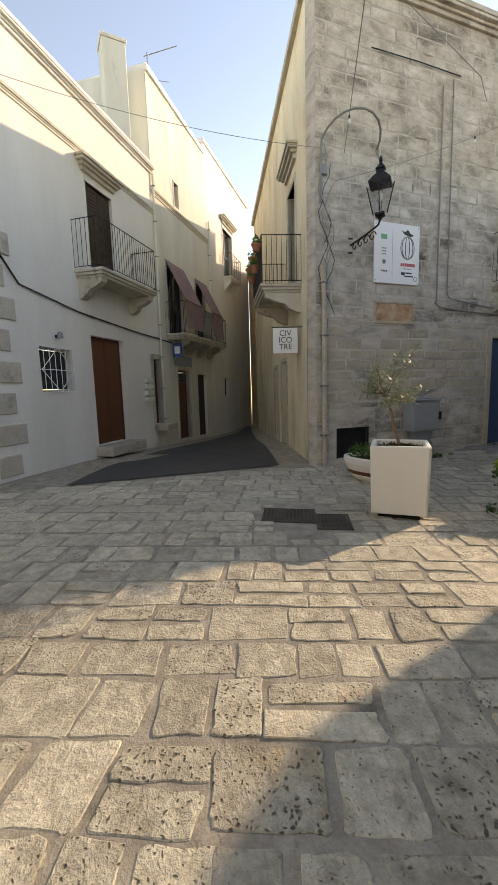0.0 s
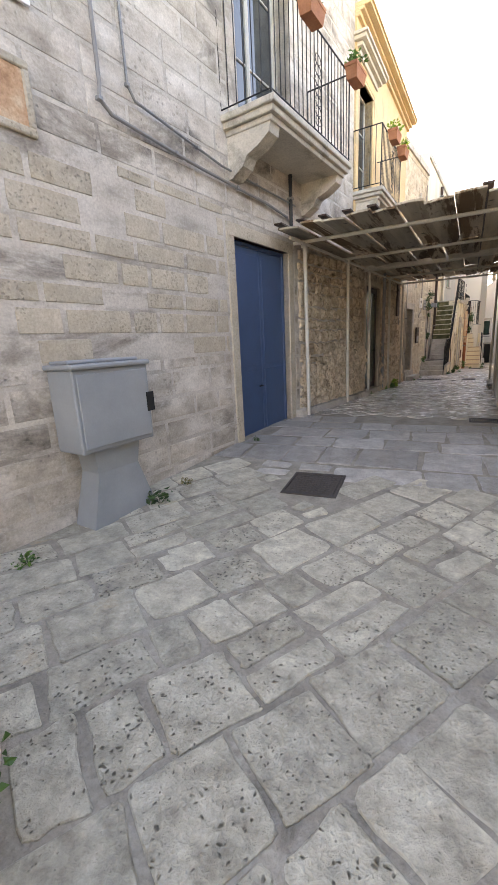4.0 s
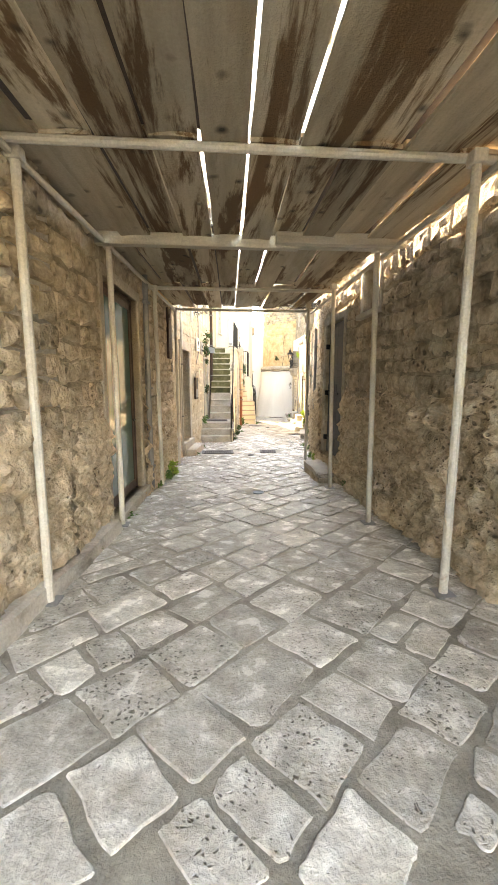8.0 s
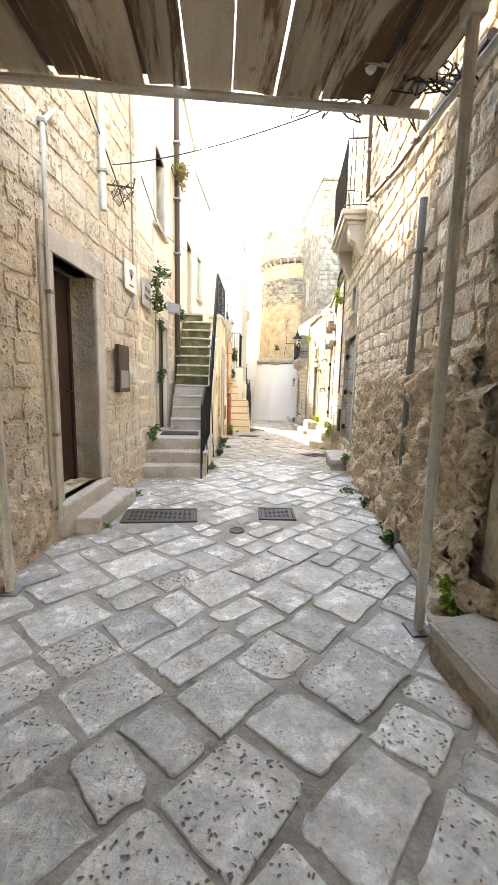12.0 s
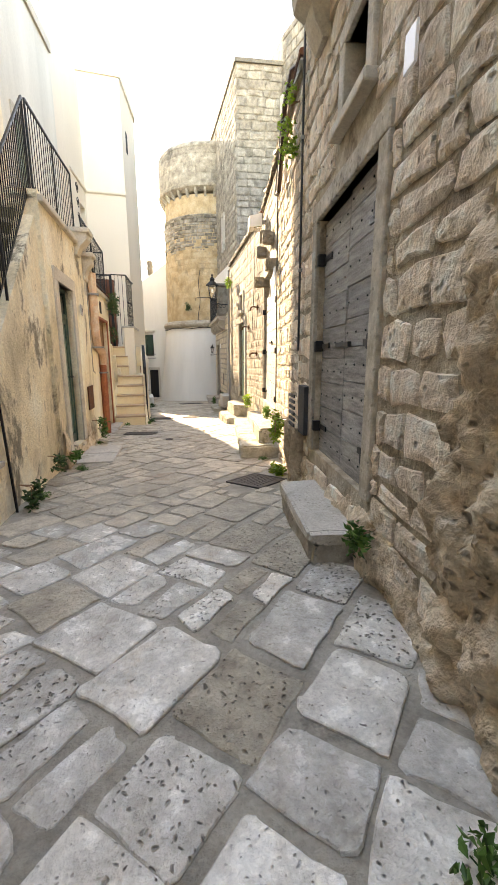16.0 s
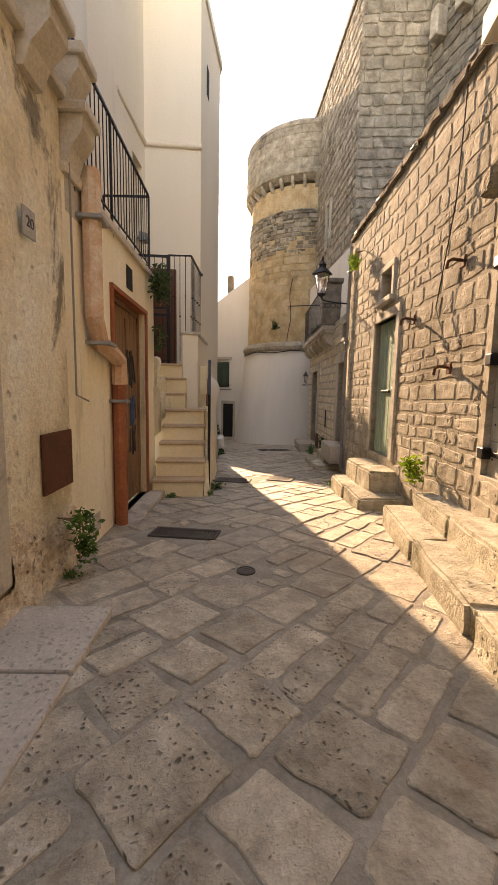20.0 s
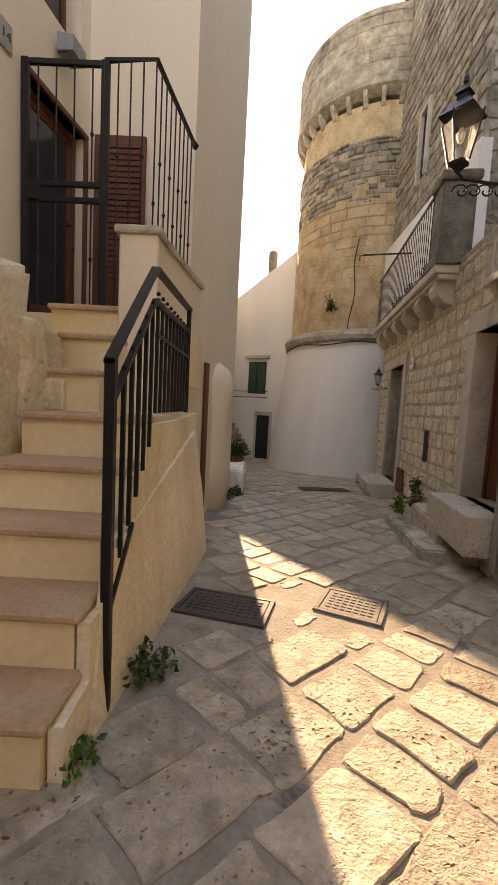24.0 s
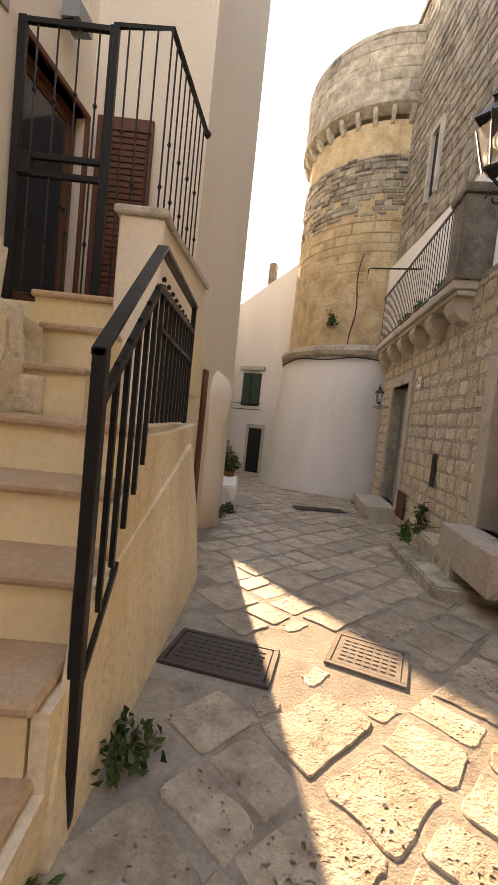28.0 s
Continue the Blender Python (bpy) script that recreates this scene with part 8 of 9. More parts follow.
ivy(W_L4, 20.25, -0.25, 0.22, "pellitory plant at the stone door frame", "leaf", 320, 0.045, v=0.14, hang=1.2)
ivy(W_L4, 17.6, -0.25, 0.16, "weeds at the stair foot", "moss", 150, 0.05)
ivy(W_L4, 18.4, -0.4, 0.15, "weeds at the wall foot", "leaf", 150, 0.05)
ivy(W_L4, 16.7, -0.3, 0.2, "weeds rooted under the railing", "moss", 220, 0.05)
ivy(W_R3, 17.25, 0.12, 0.24, "bright caper bush on the ragged stone end", "leaf_lime", 380, 0.05, v=0.14, hang=1.0)
ivy(W_R3, 17.2, -0.48, 0.2, "green weeds at the foot of the wall", "leaf_lime", 260, 0.05, v=0.12, hang=0.6)
ivy(W_R3, 17.0, 3.3, 0.3, "lime-green plant hanging from the wall top", "leaf_lime", 240, 0.05, v=0.06, hang=1.6)
ivy(W_R3, 18.85, 0.02, 0.16, "weeds in the joint above the doorstep", "leaf", 200, 0.045, v=0.08, hang=0.8)
ivy(W_R3B, 21.35, -0.02, 0.22, "bright weeds at the step end", "leaf_lime", 300, 0.05, v=0.1, hang=0.8)
ivy(W_R3B, 24.1, 3.0, 0.26, "hanging plant in a pot at the wall end", "leaf_lime", 300, 0.05, v=0.12, hang=1.0)
ivy(W_R4, 27.0, -0.35, 0.2, "climbing plant beside the vent slot", "moss", 260, 0.05, v=0.06, hang=2.0)
ivy(W_R4, 26.5, -0.55, 0.18, "weeds on the broken steps", "leaf", 200, 0.05, v=0.4, hang=0.8)
ivy(W_R2, 14.6, -0.12, 0.16, "weeds at the foot of the stone wall", "leaf", 160, 0.045)
ivy(W_R2, 12.6, -0.3, 0.2, "dark weeds at the foot of the stone wall", "moss", 220, 0.055)
ivy(W_R2, 11.9, -0.34, 0.16, "weeds beside the drainpipe", "leaf", 160, 0.05)
ivy(W_R2, 11.5, -0.3, 0.18, "weeds round the drainpipe foot", "leaf", 200, 0.05)
ivy(W_R1, 10.2, -0.08, 0.18, "bright weed behind the bench end", "leaf_lime", 200, 0.05)
ivy(W_R1, 8.3, -0.05, 0.12, "small weed on the rubble wall", "leaf", 100, 0.04)
ivy(W_B2, 9.9, -0.18, 0.26, "leafy weeds at the wall foot", "leaf_lime", 380, 0.055, v=0.12, hang=0.7)
ivy(W_B2, 9.5, -0.25, 0.18, "low weeds in the joint", "leaf", 220, 0.05, v=0.12, hang=0.6)
ivy(W_B2, 8.75, -0.22, 0.18, "weeds round the downpipe foot", "leaf", 200, 0.05, hang=0.6)
ivy(W_B2, 7.0, -0.2, 0.14, "small weeds at the doorstep", "leaf", 140, 0.05, hang=0.5)
ivy(W_B2, 6.0, -0.15, 0.12, "small weeds in the wall foot joint", "leaf", 120, 0.045, hang=0.5)
for x, y, s in ((2.10, 23.45, 0.15), (1.98, 22.95, 0.1), (2.3, 28.0, 0.16), (2.2, 27.6, 0.1), (0.75, 19.0, 0.1), (0.98, 18.2, 0.08), (2.45, 13.3, 0.1), (1.5, 22.75, 0.08), (-0.42, 13.2, 0.1), (-0.5, 12.0, 0.09), (4.0, 23.6, 0.1), (0.55, 14.95, 0.13), (4.9, 30.2, 0.1), (0.75, 17.0, 0.09), (1.05, 20.2, 0.06), (3.4, 18.0, 0.07), (0.45, 16.2, 0.07)):
    weed(x, y, s, "leaf" if s < 0.13 else "moss", count=110)


# dark hanging board on the passage wall
t = thing("shutter_board", "dark wooden board hung high on the rubble wall", "shutter", W_B2.spot(W_B2.u(10.35), 1.85))
for k in range(2):
    part("board", box(-0.12 + 0.125 * k, 0.0 + 0.12 * k, 0.04, 0.09, 0, 0.95, 0.01), "darkwood", t)
part("batten", box(-0.11, 0.11, 0.09, 0.11, 0.75, 0.82, 0.005), "darkwood", t)
# doormat, low kerb, white pipe at the wall foot
t = thing("doormat", "worn dark rubber doormat on the landing", "doormat", Matrix.Translation((-0.02, 15.28, 0.146)))
part("mat", box(-0.30, 0.36, -0.2, 0.2, -0.004, 0.012, 0.005), "cover", t)
for k in range(5):
    part("rib", box(-0.28, 0.34, -0.17 + 0.08 * k, -0.13 + 0.08 * k, 0.012, 0.018, 0.002), "cover", t)
t = thing("drain_channel", "white half-round gutter pipe lying at the wall foot", "gutter")
part("pipe", tube([W_R2.at(W_R2.u(y), 0.10, zg(2.3, y) + 0.05) for y in (10.35, 10.7, 11.0, 11.3)], 0.036, 8), "whitewood", t)
# tangle of wires at the canopy's end
t = thing("wire_tangle", "tangle of old wires on an insulator bracket", "cables")
c = W_R2.at(W_R2.u(10.75), 0.1, 2.95)
part("bracket", tube([c + Vector((0.2, 0.1, 0)), c, c + Vector((-0.75, -0.05, 0.06))], 0.013, 5), "zinc", t)
for k in range(9):
    part("wire", tube([c + Vector((-0.42 + 0.06 * i + 0.05 * math.sin(i * 2.1 + k), 0.06 * math.cos(k + i), 0.02 + 0.07 * math.sin(i * 1.3 + k * 1.7))) for i in range(9)], 0.006, 4), "cable", t)
for k in range(3):
    part("insulator", turned([(0.02, 0), (0.035, 0.02), (0.03, 0.06), (0.012, 0.08)], 8, c + Vector((-0.2 - 0.2 * k, 0, 0.02))), "signwhite", t)
sagging(c + Vector((-0.3, 0, 0.05)), W_L3.at(W_L3.u(13.2), 0.06, 3.5), 0.1, 0.006, "cable", "slack wire across the lane", 0)
t = thing("wire_tangle", "rusty bracket with looped wires on the cream wall", "cables")
c = W_L3.at(W_L3.u(13.1), 0.03, 3.25)
part("bracket", tube([c, c + Vector((0.28, 0.05, 0.0)), c + Vector((0.3, 0.05, 0.1))], 0.011, 5), "rust", t)
for k in range(6):
    part("wire", tube([c + Vector((0.05 + 0.035 * i, 0.04 * math.cos(k * 2 + i), 0.06 * math.sin(i * 1.3 + k * 1.7) - 0.03 * k)) for i in range(8)], 0.005, 4), "cable", t)
wall_pipe(W_L3, [(11.2, 4.6), (12.2, 4.0), (13.3, 3.4), (13.6, 3.2)], 0.008, "cable", "black cable slanting along the cream wall", clips=False, v=0.05)
wall_pipe(W_L3B, [(14.3, 3.9), (15.5, 3.6), (17.0, 3.9), (20.3, 4.6)], 0.008, "cable", "black cable along the yellowed wall", clips=False, v=0.05)

# ragged buttress of the stone house corner
solid("buttress", rough_block(nb(), -0.22, 0.12, -0.2, 0.10, -0.85, 0.15, 0.12, seed=2.2), "rubble", "ragged broken stone buttress at the house corner", "buttress", "structure", at=W_R2.spot(W_R2.u(16.6)))
balcony("balcony_stone_house", W_R2, W_R2.u(15.4), 3.78, 1.75, 0.40, 1.0, "weathered stone balcony on two large carved brackets", 2, False)


# the plastered stairs: handrail, gate and side rail
t = thing("stair_handrail", "square black iron handrail on the plastered stairs", "railing")
part("post", box(1.98, 2.02, 23.17, 23.21, -0.80, 0.61, 0.004), "black_iron", t)
bm = nb()
for p, q in (((23.17, 0.585), (23.80, 1.125)), ((23.80, 1.125), (24.86, 1.165))):
    quadmesh(bm, [[(1.978, y, z), (2.022, y, z), (2.022, y, z + 0.018), (1.978, y, z + 0.018)] for y, z in (p, q)])
part("top_rail", bm, "black_iron", t)
bm = nb()
for p, q in (((23.19, 0.42), (23.80, 0.95)), ((23.80, 0.95), (24.86, 0.99))):
    quadmesh(bm, [[(1.988, y, z), (2.012, y, z), (2.012, y, z + 0.034), (1.988, y, z + 0.034)] for y, z in (p, q)])
part("lower_rail", bm, "black_iron", t)
part("low_rail", quadmesh(nb(), [[(1.99, y, z), (2.01, y, z), (2.01, y, z + 0.03), (1.99, y, z + 0.03)] for y, z in ((23.2, -0.42), (23.50, -0.14))]), "black_iron", t)
for i in range(15):
    y = 23.34 + i * 0.106
    lo = -0.34 + (y - 23.22) * 1.02 if y < 23.86 else 0.39
    hi = 0.44 + (y - 23.19) * 0.87 if y < 23.80 else 0.98
    b = part("bar", box(1.991, 2.009, y - 0.009, y + 0.009, lo, hi + 0.02), "black_iron", t)
    if y > 23.84:
        part("knob", turned([(0.009, 0), (0.012, 0.012), (0.004, 0.022)], 6, (2.0, y, hi + 0.035)), "black_iron", b)
part("mid_rail", box(1.99, 2.01, 23.86, 24.84, 0.80, 0.82), "black_iron", t)
part("post", box(1.984, 2.016, 24.83, 24.86, 0.38, 1.17, 0.004), "black_iron", t)
part("rail_bracket", tube([(2.0, 23.19, -0.5), (1.94, 23.19, -0.5)], 0.012, 6), "black_iron", t)

t = thing("iron_gate", "black iron gate with thin bars and small knobs", "gate", Matrix.Translation((0.62, 25.02, 1.14)))
fr = nb()
for b in ((-0.03, 0.03, 0, 1.92), (0.60, 0.65, 0, 1.92)):
    box(b[0], b[1], -0.02, 0.02, b[2], b[3], 0.004, fr)
for z in (0.05, 0.86, 0.98, 1.875):
    box(0.03, 0.60, -0.016, 0.016, z, z + (0.04 if z > 0.5 else 0.02), 0.003, fr)
part("gate_frame", fr, "black_iron", t)
part("lock_box", box(0.02, 0.12, -0.03, 0.03, 0.87, 1.02, 0.006), "black_iron", t)
for i in range(4):
    x = 0.03 + 0.57 * (i + 0.5) / 4
    for za, zb in ((0.07, 0.86), (1.02, 1.88)):
        b = part("bar", rod((x, 0, za), (x, 0, zb), 0.007, 5), "black_iron", t)
        part("knob", turned([(0.007, -0.02), (0.017, 0), (0.007, 0.02)], 6, (x, 0, za + (0.36 if i % 2 else 0.42))), "black_iron", b)
t = thing("landing_railing", "black iron side railing on the beige parapet", "railing")
part("top_rail", tube([(1.27, 25.0, 3.05), (1.66, 24.97, 3.05), (1.82, 25.85, 2.98)], 0.02, 4), "black_iron", t)
part("post", box(1.25, 1.29, 24.98, 25.02, 1.14, 3.06, 0.004), "black_iron", t)
for i in range(12):
    x, y = (1.36 + 0.10 * i, 24.99 - 0.007 * i) if i < 3 else (1.66 + 0.018 * (i - 3), 24.97 + 0.098 * (i - 3))
    b = part("bar", rod((x, y, 1.20 if i < 2 else 1.63), (x, y, 3.04 - max(0, i - 3) * 0.008), 0.007, 5), "black_iron", t)
    part("knob", turned([(0.007, -0.02), (0.017, 0), (0.007, 0.02)], 6, (x, y, 2.0 if i % 2 else 2.35)), "black_iron", b)
part("finial", turned([(0.02, -0.03), (0.038, 0), (0.02, 0.03)], 8, (1.82, 25.87, 2.99)), "black_iron", t)

# lane lantern, the balcony of the stone house by the tower, wall lantern
lantern(Matrix.Translation((4.14, 25.25, 2.5)) @ Matrix.Rotation(radians(85), 4, "Z"), "old black four-sided street lantern on a scrolled wall arm", 0.50, 0.86)


def long_balcony():
    w = W_R4
    a, b = sorted((w.u(26.45), w.u(30.25)))
    t = thing("stone_balcony", "long stone balcony with rounded brackets and black railing", "balcony", w.spot(a, 2.2))
    n = b - a
    bm = nb()
    box(0, n, -0.3, 0.27, -0.10, 0.0, 0.012, bm)
    box(0.02, n, -0.3, 0.22, -0.16, -0.10, 0.012, bm)
    part("slab", bm, "trim", t)
    for i in range(6):
        x = 0.22 + (n - 0.4) * i / 5
        prof = [(-0.1, -0.16), (0.20, -0.16), (0.22, -0.24), (0.18, -0.33), (0.10, -0.40), (0.0, -0.44), (-0.1, -0.44)]
        part("bracket", quadmesh(nb(), [[(xx, v, z) for v, z in prof] for xx in (x + 0.13, x - 0.13)]), "trim", t)
    p = part("pedestal", box(0, 0.34, -0.12, 0.25, 0, 0.92, 0.02), "grey", t, "dark weathered stone pier")
    part("cap", box(-0.04, 0.38, -0.16, 0.28, 0.92, 1.02, 0.02), "grey", p)
    part("base", box(-0.03, 0.37, -0.14, 0.275, 0.0, 0.12, 0.015), "grey", p)
    part("top_rail", tube([(0.36, 0.22, 0.95), (n, 0.22, 0.95)], 0.018, 4), "black_iron", t)
    part("bottom_rail", tube([(0.36, 0.22, 0.08), (n, 0.22, 0.08)], 0.012, 4), "black_iron", t)
    k = int((n - 0.4) / 0.1)
    for i in range(k):
        x = 0.45 + (n - 0.45) * i / k
        part("bar", rod((x, 0.22, 0.08), (x, 0.22, 0.95), 0.0065, 4), "black_iron", t)
    return w, a, n


BW, BA, BN = long_balcony()
for k in range(3):
    flower_pot(BW.spot(BA + 0.9 + k * 0.8, 2.2, 0.08), "terracotta pot with a small plant on the balcony", "pot", s=0.8)
t = thing("clothes_rod", "thin iron rod jutting over the balcony", "rod")
part("rod", tube([(4.95, 28.4, 3.05), (4.2, 28.5, 3.02)], 0.014, 5), "black_iron", t)
part("hook", tube([(4.2, 28.5, 3.02), (4.14, 28.5, 3.0), (4.14, 28.5, 2.92)], 0.01, 5), "black_iron", t)
lantern(W_R4.spot(W_R4.u(29.75), 1.0, 0.2), "small black wall lantern beside the grey door", 0.2, 0.42, "wall_lantern")
ivy(Wall((4.35, 32.35), (4.1, 31.9)), 32.1, 3.2, 0.32, "fern tuft growing out of the tower wall", "moss", 260, 0.06, v=0.1)


# landing of the plastered stairs: beige wall, brown shuttered door, lamp
lw = Wall((0.71, 26.0), (0.30, 23.3))
H_LW = [hy(lw, 25.12, 25.9, 1.14, 3.02), hy(lw, 25.3, 25.84, 3.74, 4.9)]
build_wall("wall_stair_house", lw, 0.2, 8.3, "beige", "smooth beige plaster wall by the landing", 0.4, H_LW)
panel_door("door_landing", lw, H_LW[0], "brownwood", "brown glazed door standing behind the iron gate", 0.10, 1, surround="brownwood", sw=0.05, glass="paneglass")
window_unit("window_landing", lw, H_LW[1], "dark window above the landing door", frame="brownwood", leaves_n=1, glaze=1)
sh = thing("door_shutter", "open brown louvred door shutter", "shutter", Matrix.Translation((0.80, 25.93, 1.15)))
part("frame", box(0, 0.52, -0.02, 0.02, 0, 1.93, 0.006), "brownwood", sh)
for k in range(32):
    part("slat", box(0.05, 0.47, -0.035, -0.02, 0.10 + 0.055 * k, 0.14 + 0.055 * k, 0.003), "brownwood", sh)
floodlight(lw, 25.5, 3.5, 0.7, "grey wall lamp above the landing door", "greymetal")
plate(lw, 24.88, 3.1, 0.13, 0.2, "whitewood", "rounded house number tile", "14", 0.1, "ink", name="number_plate", v=0.004)
block("wall_landing_stub", [(1.02, 23.2), (1.22, 23.2), (1.22, 24.1), (1.02, 24.1)], 0.0, 0.7, "peel", "ragged mossy plaster stub beside the stairs")
solid("plaster_stub", rough_block(nb(), 0.98, 1.20, 23.22, 24.02, 0.3, 1.13, 0.10, seed=6.6), "peel", "ragged mossy plaster stub beside the stairs", "wall stub", "structure")
solid("plaster_stub", rough_block(nb(), 1.02, 1.27, 23.92, 24.30, 0.2, 0.86, 0.09, seed=9.1), "peel", "lower ragged plaster stub beside the stairs", "wall stub", "structure")
band = thing("wall_moulding", "rounded plaster band round the beige house", "moulding", kind="structure")
part("band", tube([(0.48, 24.6, 5.42), (0.72, 25.98, 5.42), (1.82, 25.98, 5.42)], 0.05, 8), "beige", band)
cw = Wall((2.2, 28.0), (1.8, 26.0))
plate(cw, 26.25, 1.12, 0.11, 0.14, "signwhite", "small blue-edged number tile", "12", 0.07, "ink", name="number_plate", v=0.004)
plate(cw, 26.6, 0.0, 0.14, 1.9, "brownwood", "narrow brown door edge in the beige house", name="side_door", cat="door", v=0.004, thick=0.03)
# No opening is cut; a near-black plate paints the window's dark.
plate(cw, 26.6, 7.0, 0.22, 0.55, "void", "narrow window in the beige house, its dark a near-black plate", name="slit_window", cat="window", v=0.002, thick=0.01)
solid("buttress", turned([(0.30, -1.2), (0.27, -0.4), (0.25, 0.3), (0.31, 0.6), (0.32, 0.75), (0.25, 0.92), (0.08, 1.05)], 18, (1.93, 27.2, 0.0)), "beige", "rounded plaster bulge over a blind niche", "buttress", "structure", smooth=True)

# stone apron before the green door, far plants and the cable round the tower
t = thing("door_apron", "smooth pale slabs laid before the green glazed door", "paving slab", W_L4.spot(W_L4.u(19.75), 0))
for k in range(2):
    part("slab", box(0.02 + 0.56 * k, 0.56 + 0.56 * k, 0.03, 0.55, -0.75, -0.605, 0.008), "step", t)
for x, y, s in ((2.15, 33.3, 0.34), (1.85, 33.6, 0.28), (1.6, 34.0, 0.38)):
    t = thing("potted_plant", "dark leafy plant in a pot by the far doorway", "plant", Matrix.Translation((x, y, zg(x, y))), group="potted plants by the far doorway")
    part("pot", turned([(0.12, 0), (0.17, 0.22), (0.18, 0.25), (0.16, 0.25), (0.15, 0.2)], 14), "terracotta", t)
    bm = nb()
    leaves(bm, (0, 0, 0.25 + s * 0.7), (s * 0.8, s * 0.8, s * 0.8), 260, 0.11)
    tagged(part("leaves", bm, "moss", t), kind="stuff")
    part("stem", rod((0, 0, 0.15), (0.02, 0, 0.3 + s), 0.012, 6), "bark", t)
t = thing("wall_cable", "black cable slung round the whitewashed tower base", "cable")
part("cable", tube([(5.82 + 2.40 * math.cos(a), 34.0 + 2.40 * math.sin(a), 2.16 + 0.03 * math.sin(a * 9)) for a in [2.9 + 0.08 * k for k in range(28)]], 0.018, 5), "cable", t)
part("cable", tube([(5.82 + (2.30 - 0.02 * k) * math.cos(4.25 - 0.02 * math.sin(k)), 34.0 + 2.30 * math.sin(4.25 - 0.02 * math.sin(k)), 2.2 + 0.25 * k) for k in range(11)], 0.014, 5), "cable", t)
far = Wall((-0.63, 38.0), (3.97, 35.1))
for z in (1.0, 0.79):
    part("cable", tube([far.at(far.u(37.66), -0.1, z + 0.1), far.at(far.u(36.8), -0.12, z - 0.02), far.at(far.u(35.7), -0.1, z)], 0.014, 5), "cable", t)

# ---- stones of the walls and pavers of the ground ----
def hole_pad(holes, e=0.14):
    return [(h[0] - e, h[1] + e, h[2] - 0.02, h[3] + e) for h in holes]


clad(wall_palazzo, W_PAL, 2.6, W_PAL.n, -0.4, 1.15, (0.26, 0.31), (0.45, 0.85), 0.005, 0.004, "ashlar", hole_pad(H_PAL, 0.2), 0.009, 60, (6.5, 1.0), 0.0, "ashlar_block")
clad(wall_palazzo, W_PAL, 4.6, W_PAL.n - 0.1, 1.15, 2.95, (0.20, 0.30), (0.32, 0.75), 0.007, 0.006, "ashlar_tan", hole_pad(H_PAL, 0.2), 0.018, 110, (6.5, 2.0), 0.22, "ashlar_block")
clad(wall_palazzo, W_PAL, 2.6, 4.6, 1.15, 2.95, (0.26, 0.31), (0.45, 0.85), 0.005, 0.004, "ashlar", hole_pad(H_PAL, 0.2), 0.009, 30, (3.0, 2.0), 0.0, "ashlar_block")
clad(wall_palazzo, W_PAL, 0.0, W_PAL.n, 2.95, 9.55, (0.26, 0.31), (0.45, 0.85), 0.005, 0.004, "ashlar", hole_pad(H_PAL, 0.2), 0.003, 120, (6.5, 3.5), 0.0, "ashlar_block")
clad(wall_palazzo, W_PAL, 0.0, 2.6, -0.4, 2.95, (0.13, 0.25), (0.16, 0.40), 0.045, 0.04, "rubble", (), 0.008, 130, (1.5, 1.0))
eroded_face(wall_palazzo, W_PAL, 0.0, 2.6, -0.4, 0.9, 0.10, "eroded", (), seed=7.0)
clad(wall_passage_left, W_B2, 0, W_B2.n, -0.4, 2.9, (0.13, 0.25), (0.18, 0.42), 0.032, 0.04, "rubble", hole_pad(H_B2), 0.006, 240, (3.0, 1.0))
eroded_face(wall_passage_left, W_B2, 0, W_B2.n, -0.5, 0.85, 0.10, "eroded", hole_pad(H_B2, 0.13), seed=3.0)
eroded_face(wall_left_mid, W_L3, 0, W_L3.n, -0.6, 0.15, 0.04, "eroded", hole_pad(H_L3, 0.22), seed=9.0)
eroded_face(wall_terrace_high, W_L4, W_L4.u(20.5), W_L4.u(18.3), -0.8, -0.15, 0.04, "eroded", hole_pad(H_L4, 0.17), seed=5.0)
clad(wall_left_mid, W_L3, 0, W_L3.n, -0.6, 6.8, (0.17, 0.28), (0.22, 0.5), 0.014, 0.03, "palestone", hole_pad(H_L3, 0.22), 0.006, 170, (1.5, 1.0), 0.04)
clad(wall_left_stairs, W_L3B, 3.4, W_L3B.n, -0.4, 3.2, (0.2, 0.28), (0.28, 0.55), 0.008, 0.02, "palestone", hole_pad(H_L3B, 0.2), 0.006, 120, (6, 1.0), 0.15)
clad(wall_rough, W_R0, 0, W_R0.n, -0.5, 1.75, (0.2, 0.32), (0.28, 0.6), 0.05, 0.035, "rubble", (), 0.008, 110, (W_R0.n, 1.0))
clad(wall_rough_upper, W_R0B, 0, W_R0B.n, 1.6, 4.3, (0.2, 0.32), (0.28, 0.6), 0.045, 0.035, "rubble", (), 0.008, 110, (W_R0B.n, 2.0))
clad(wall_passage_foot, W_R1, 0, 1.4, -0.4, 1.75, (0.18, 0.3), (0.25, 0.55), 0.05, 0.035, "rubble", (), 0.010, 60, (0.5, 1.0))
clad(wall_passage_corner, W_R1C, 0, W_R1C.n, 1.6, 4.3, (0.18, 0.3), (0.25, 0.55), 0.05, 0.035, "rubble", (), 0.010, 60, (0.5, 2.0))
clad(wall_passage_right, W_R1, 1.4, W_R1.n, -0.4, 4.3, (0.13, 0.24), (0.16, 0.42), 0.032, 0.035, "rubble", hole_pad(H_R1), 0.006, 290, (5.0, 1.0))
eroded_face(wall_passage_right, W_R1, 0, W_R1.n, -0.5, 1.1, 0.12, "eroded", hole_pad(H_R1, 0.15), seed=1.0)
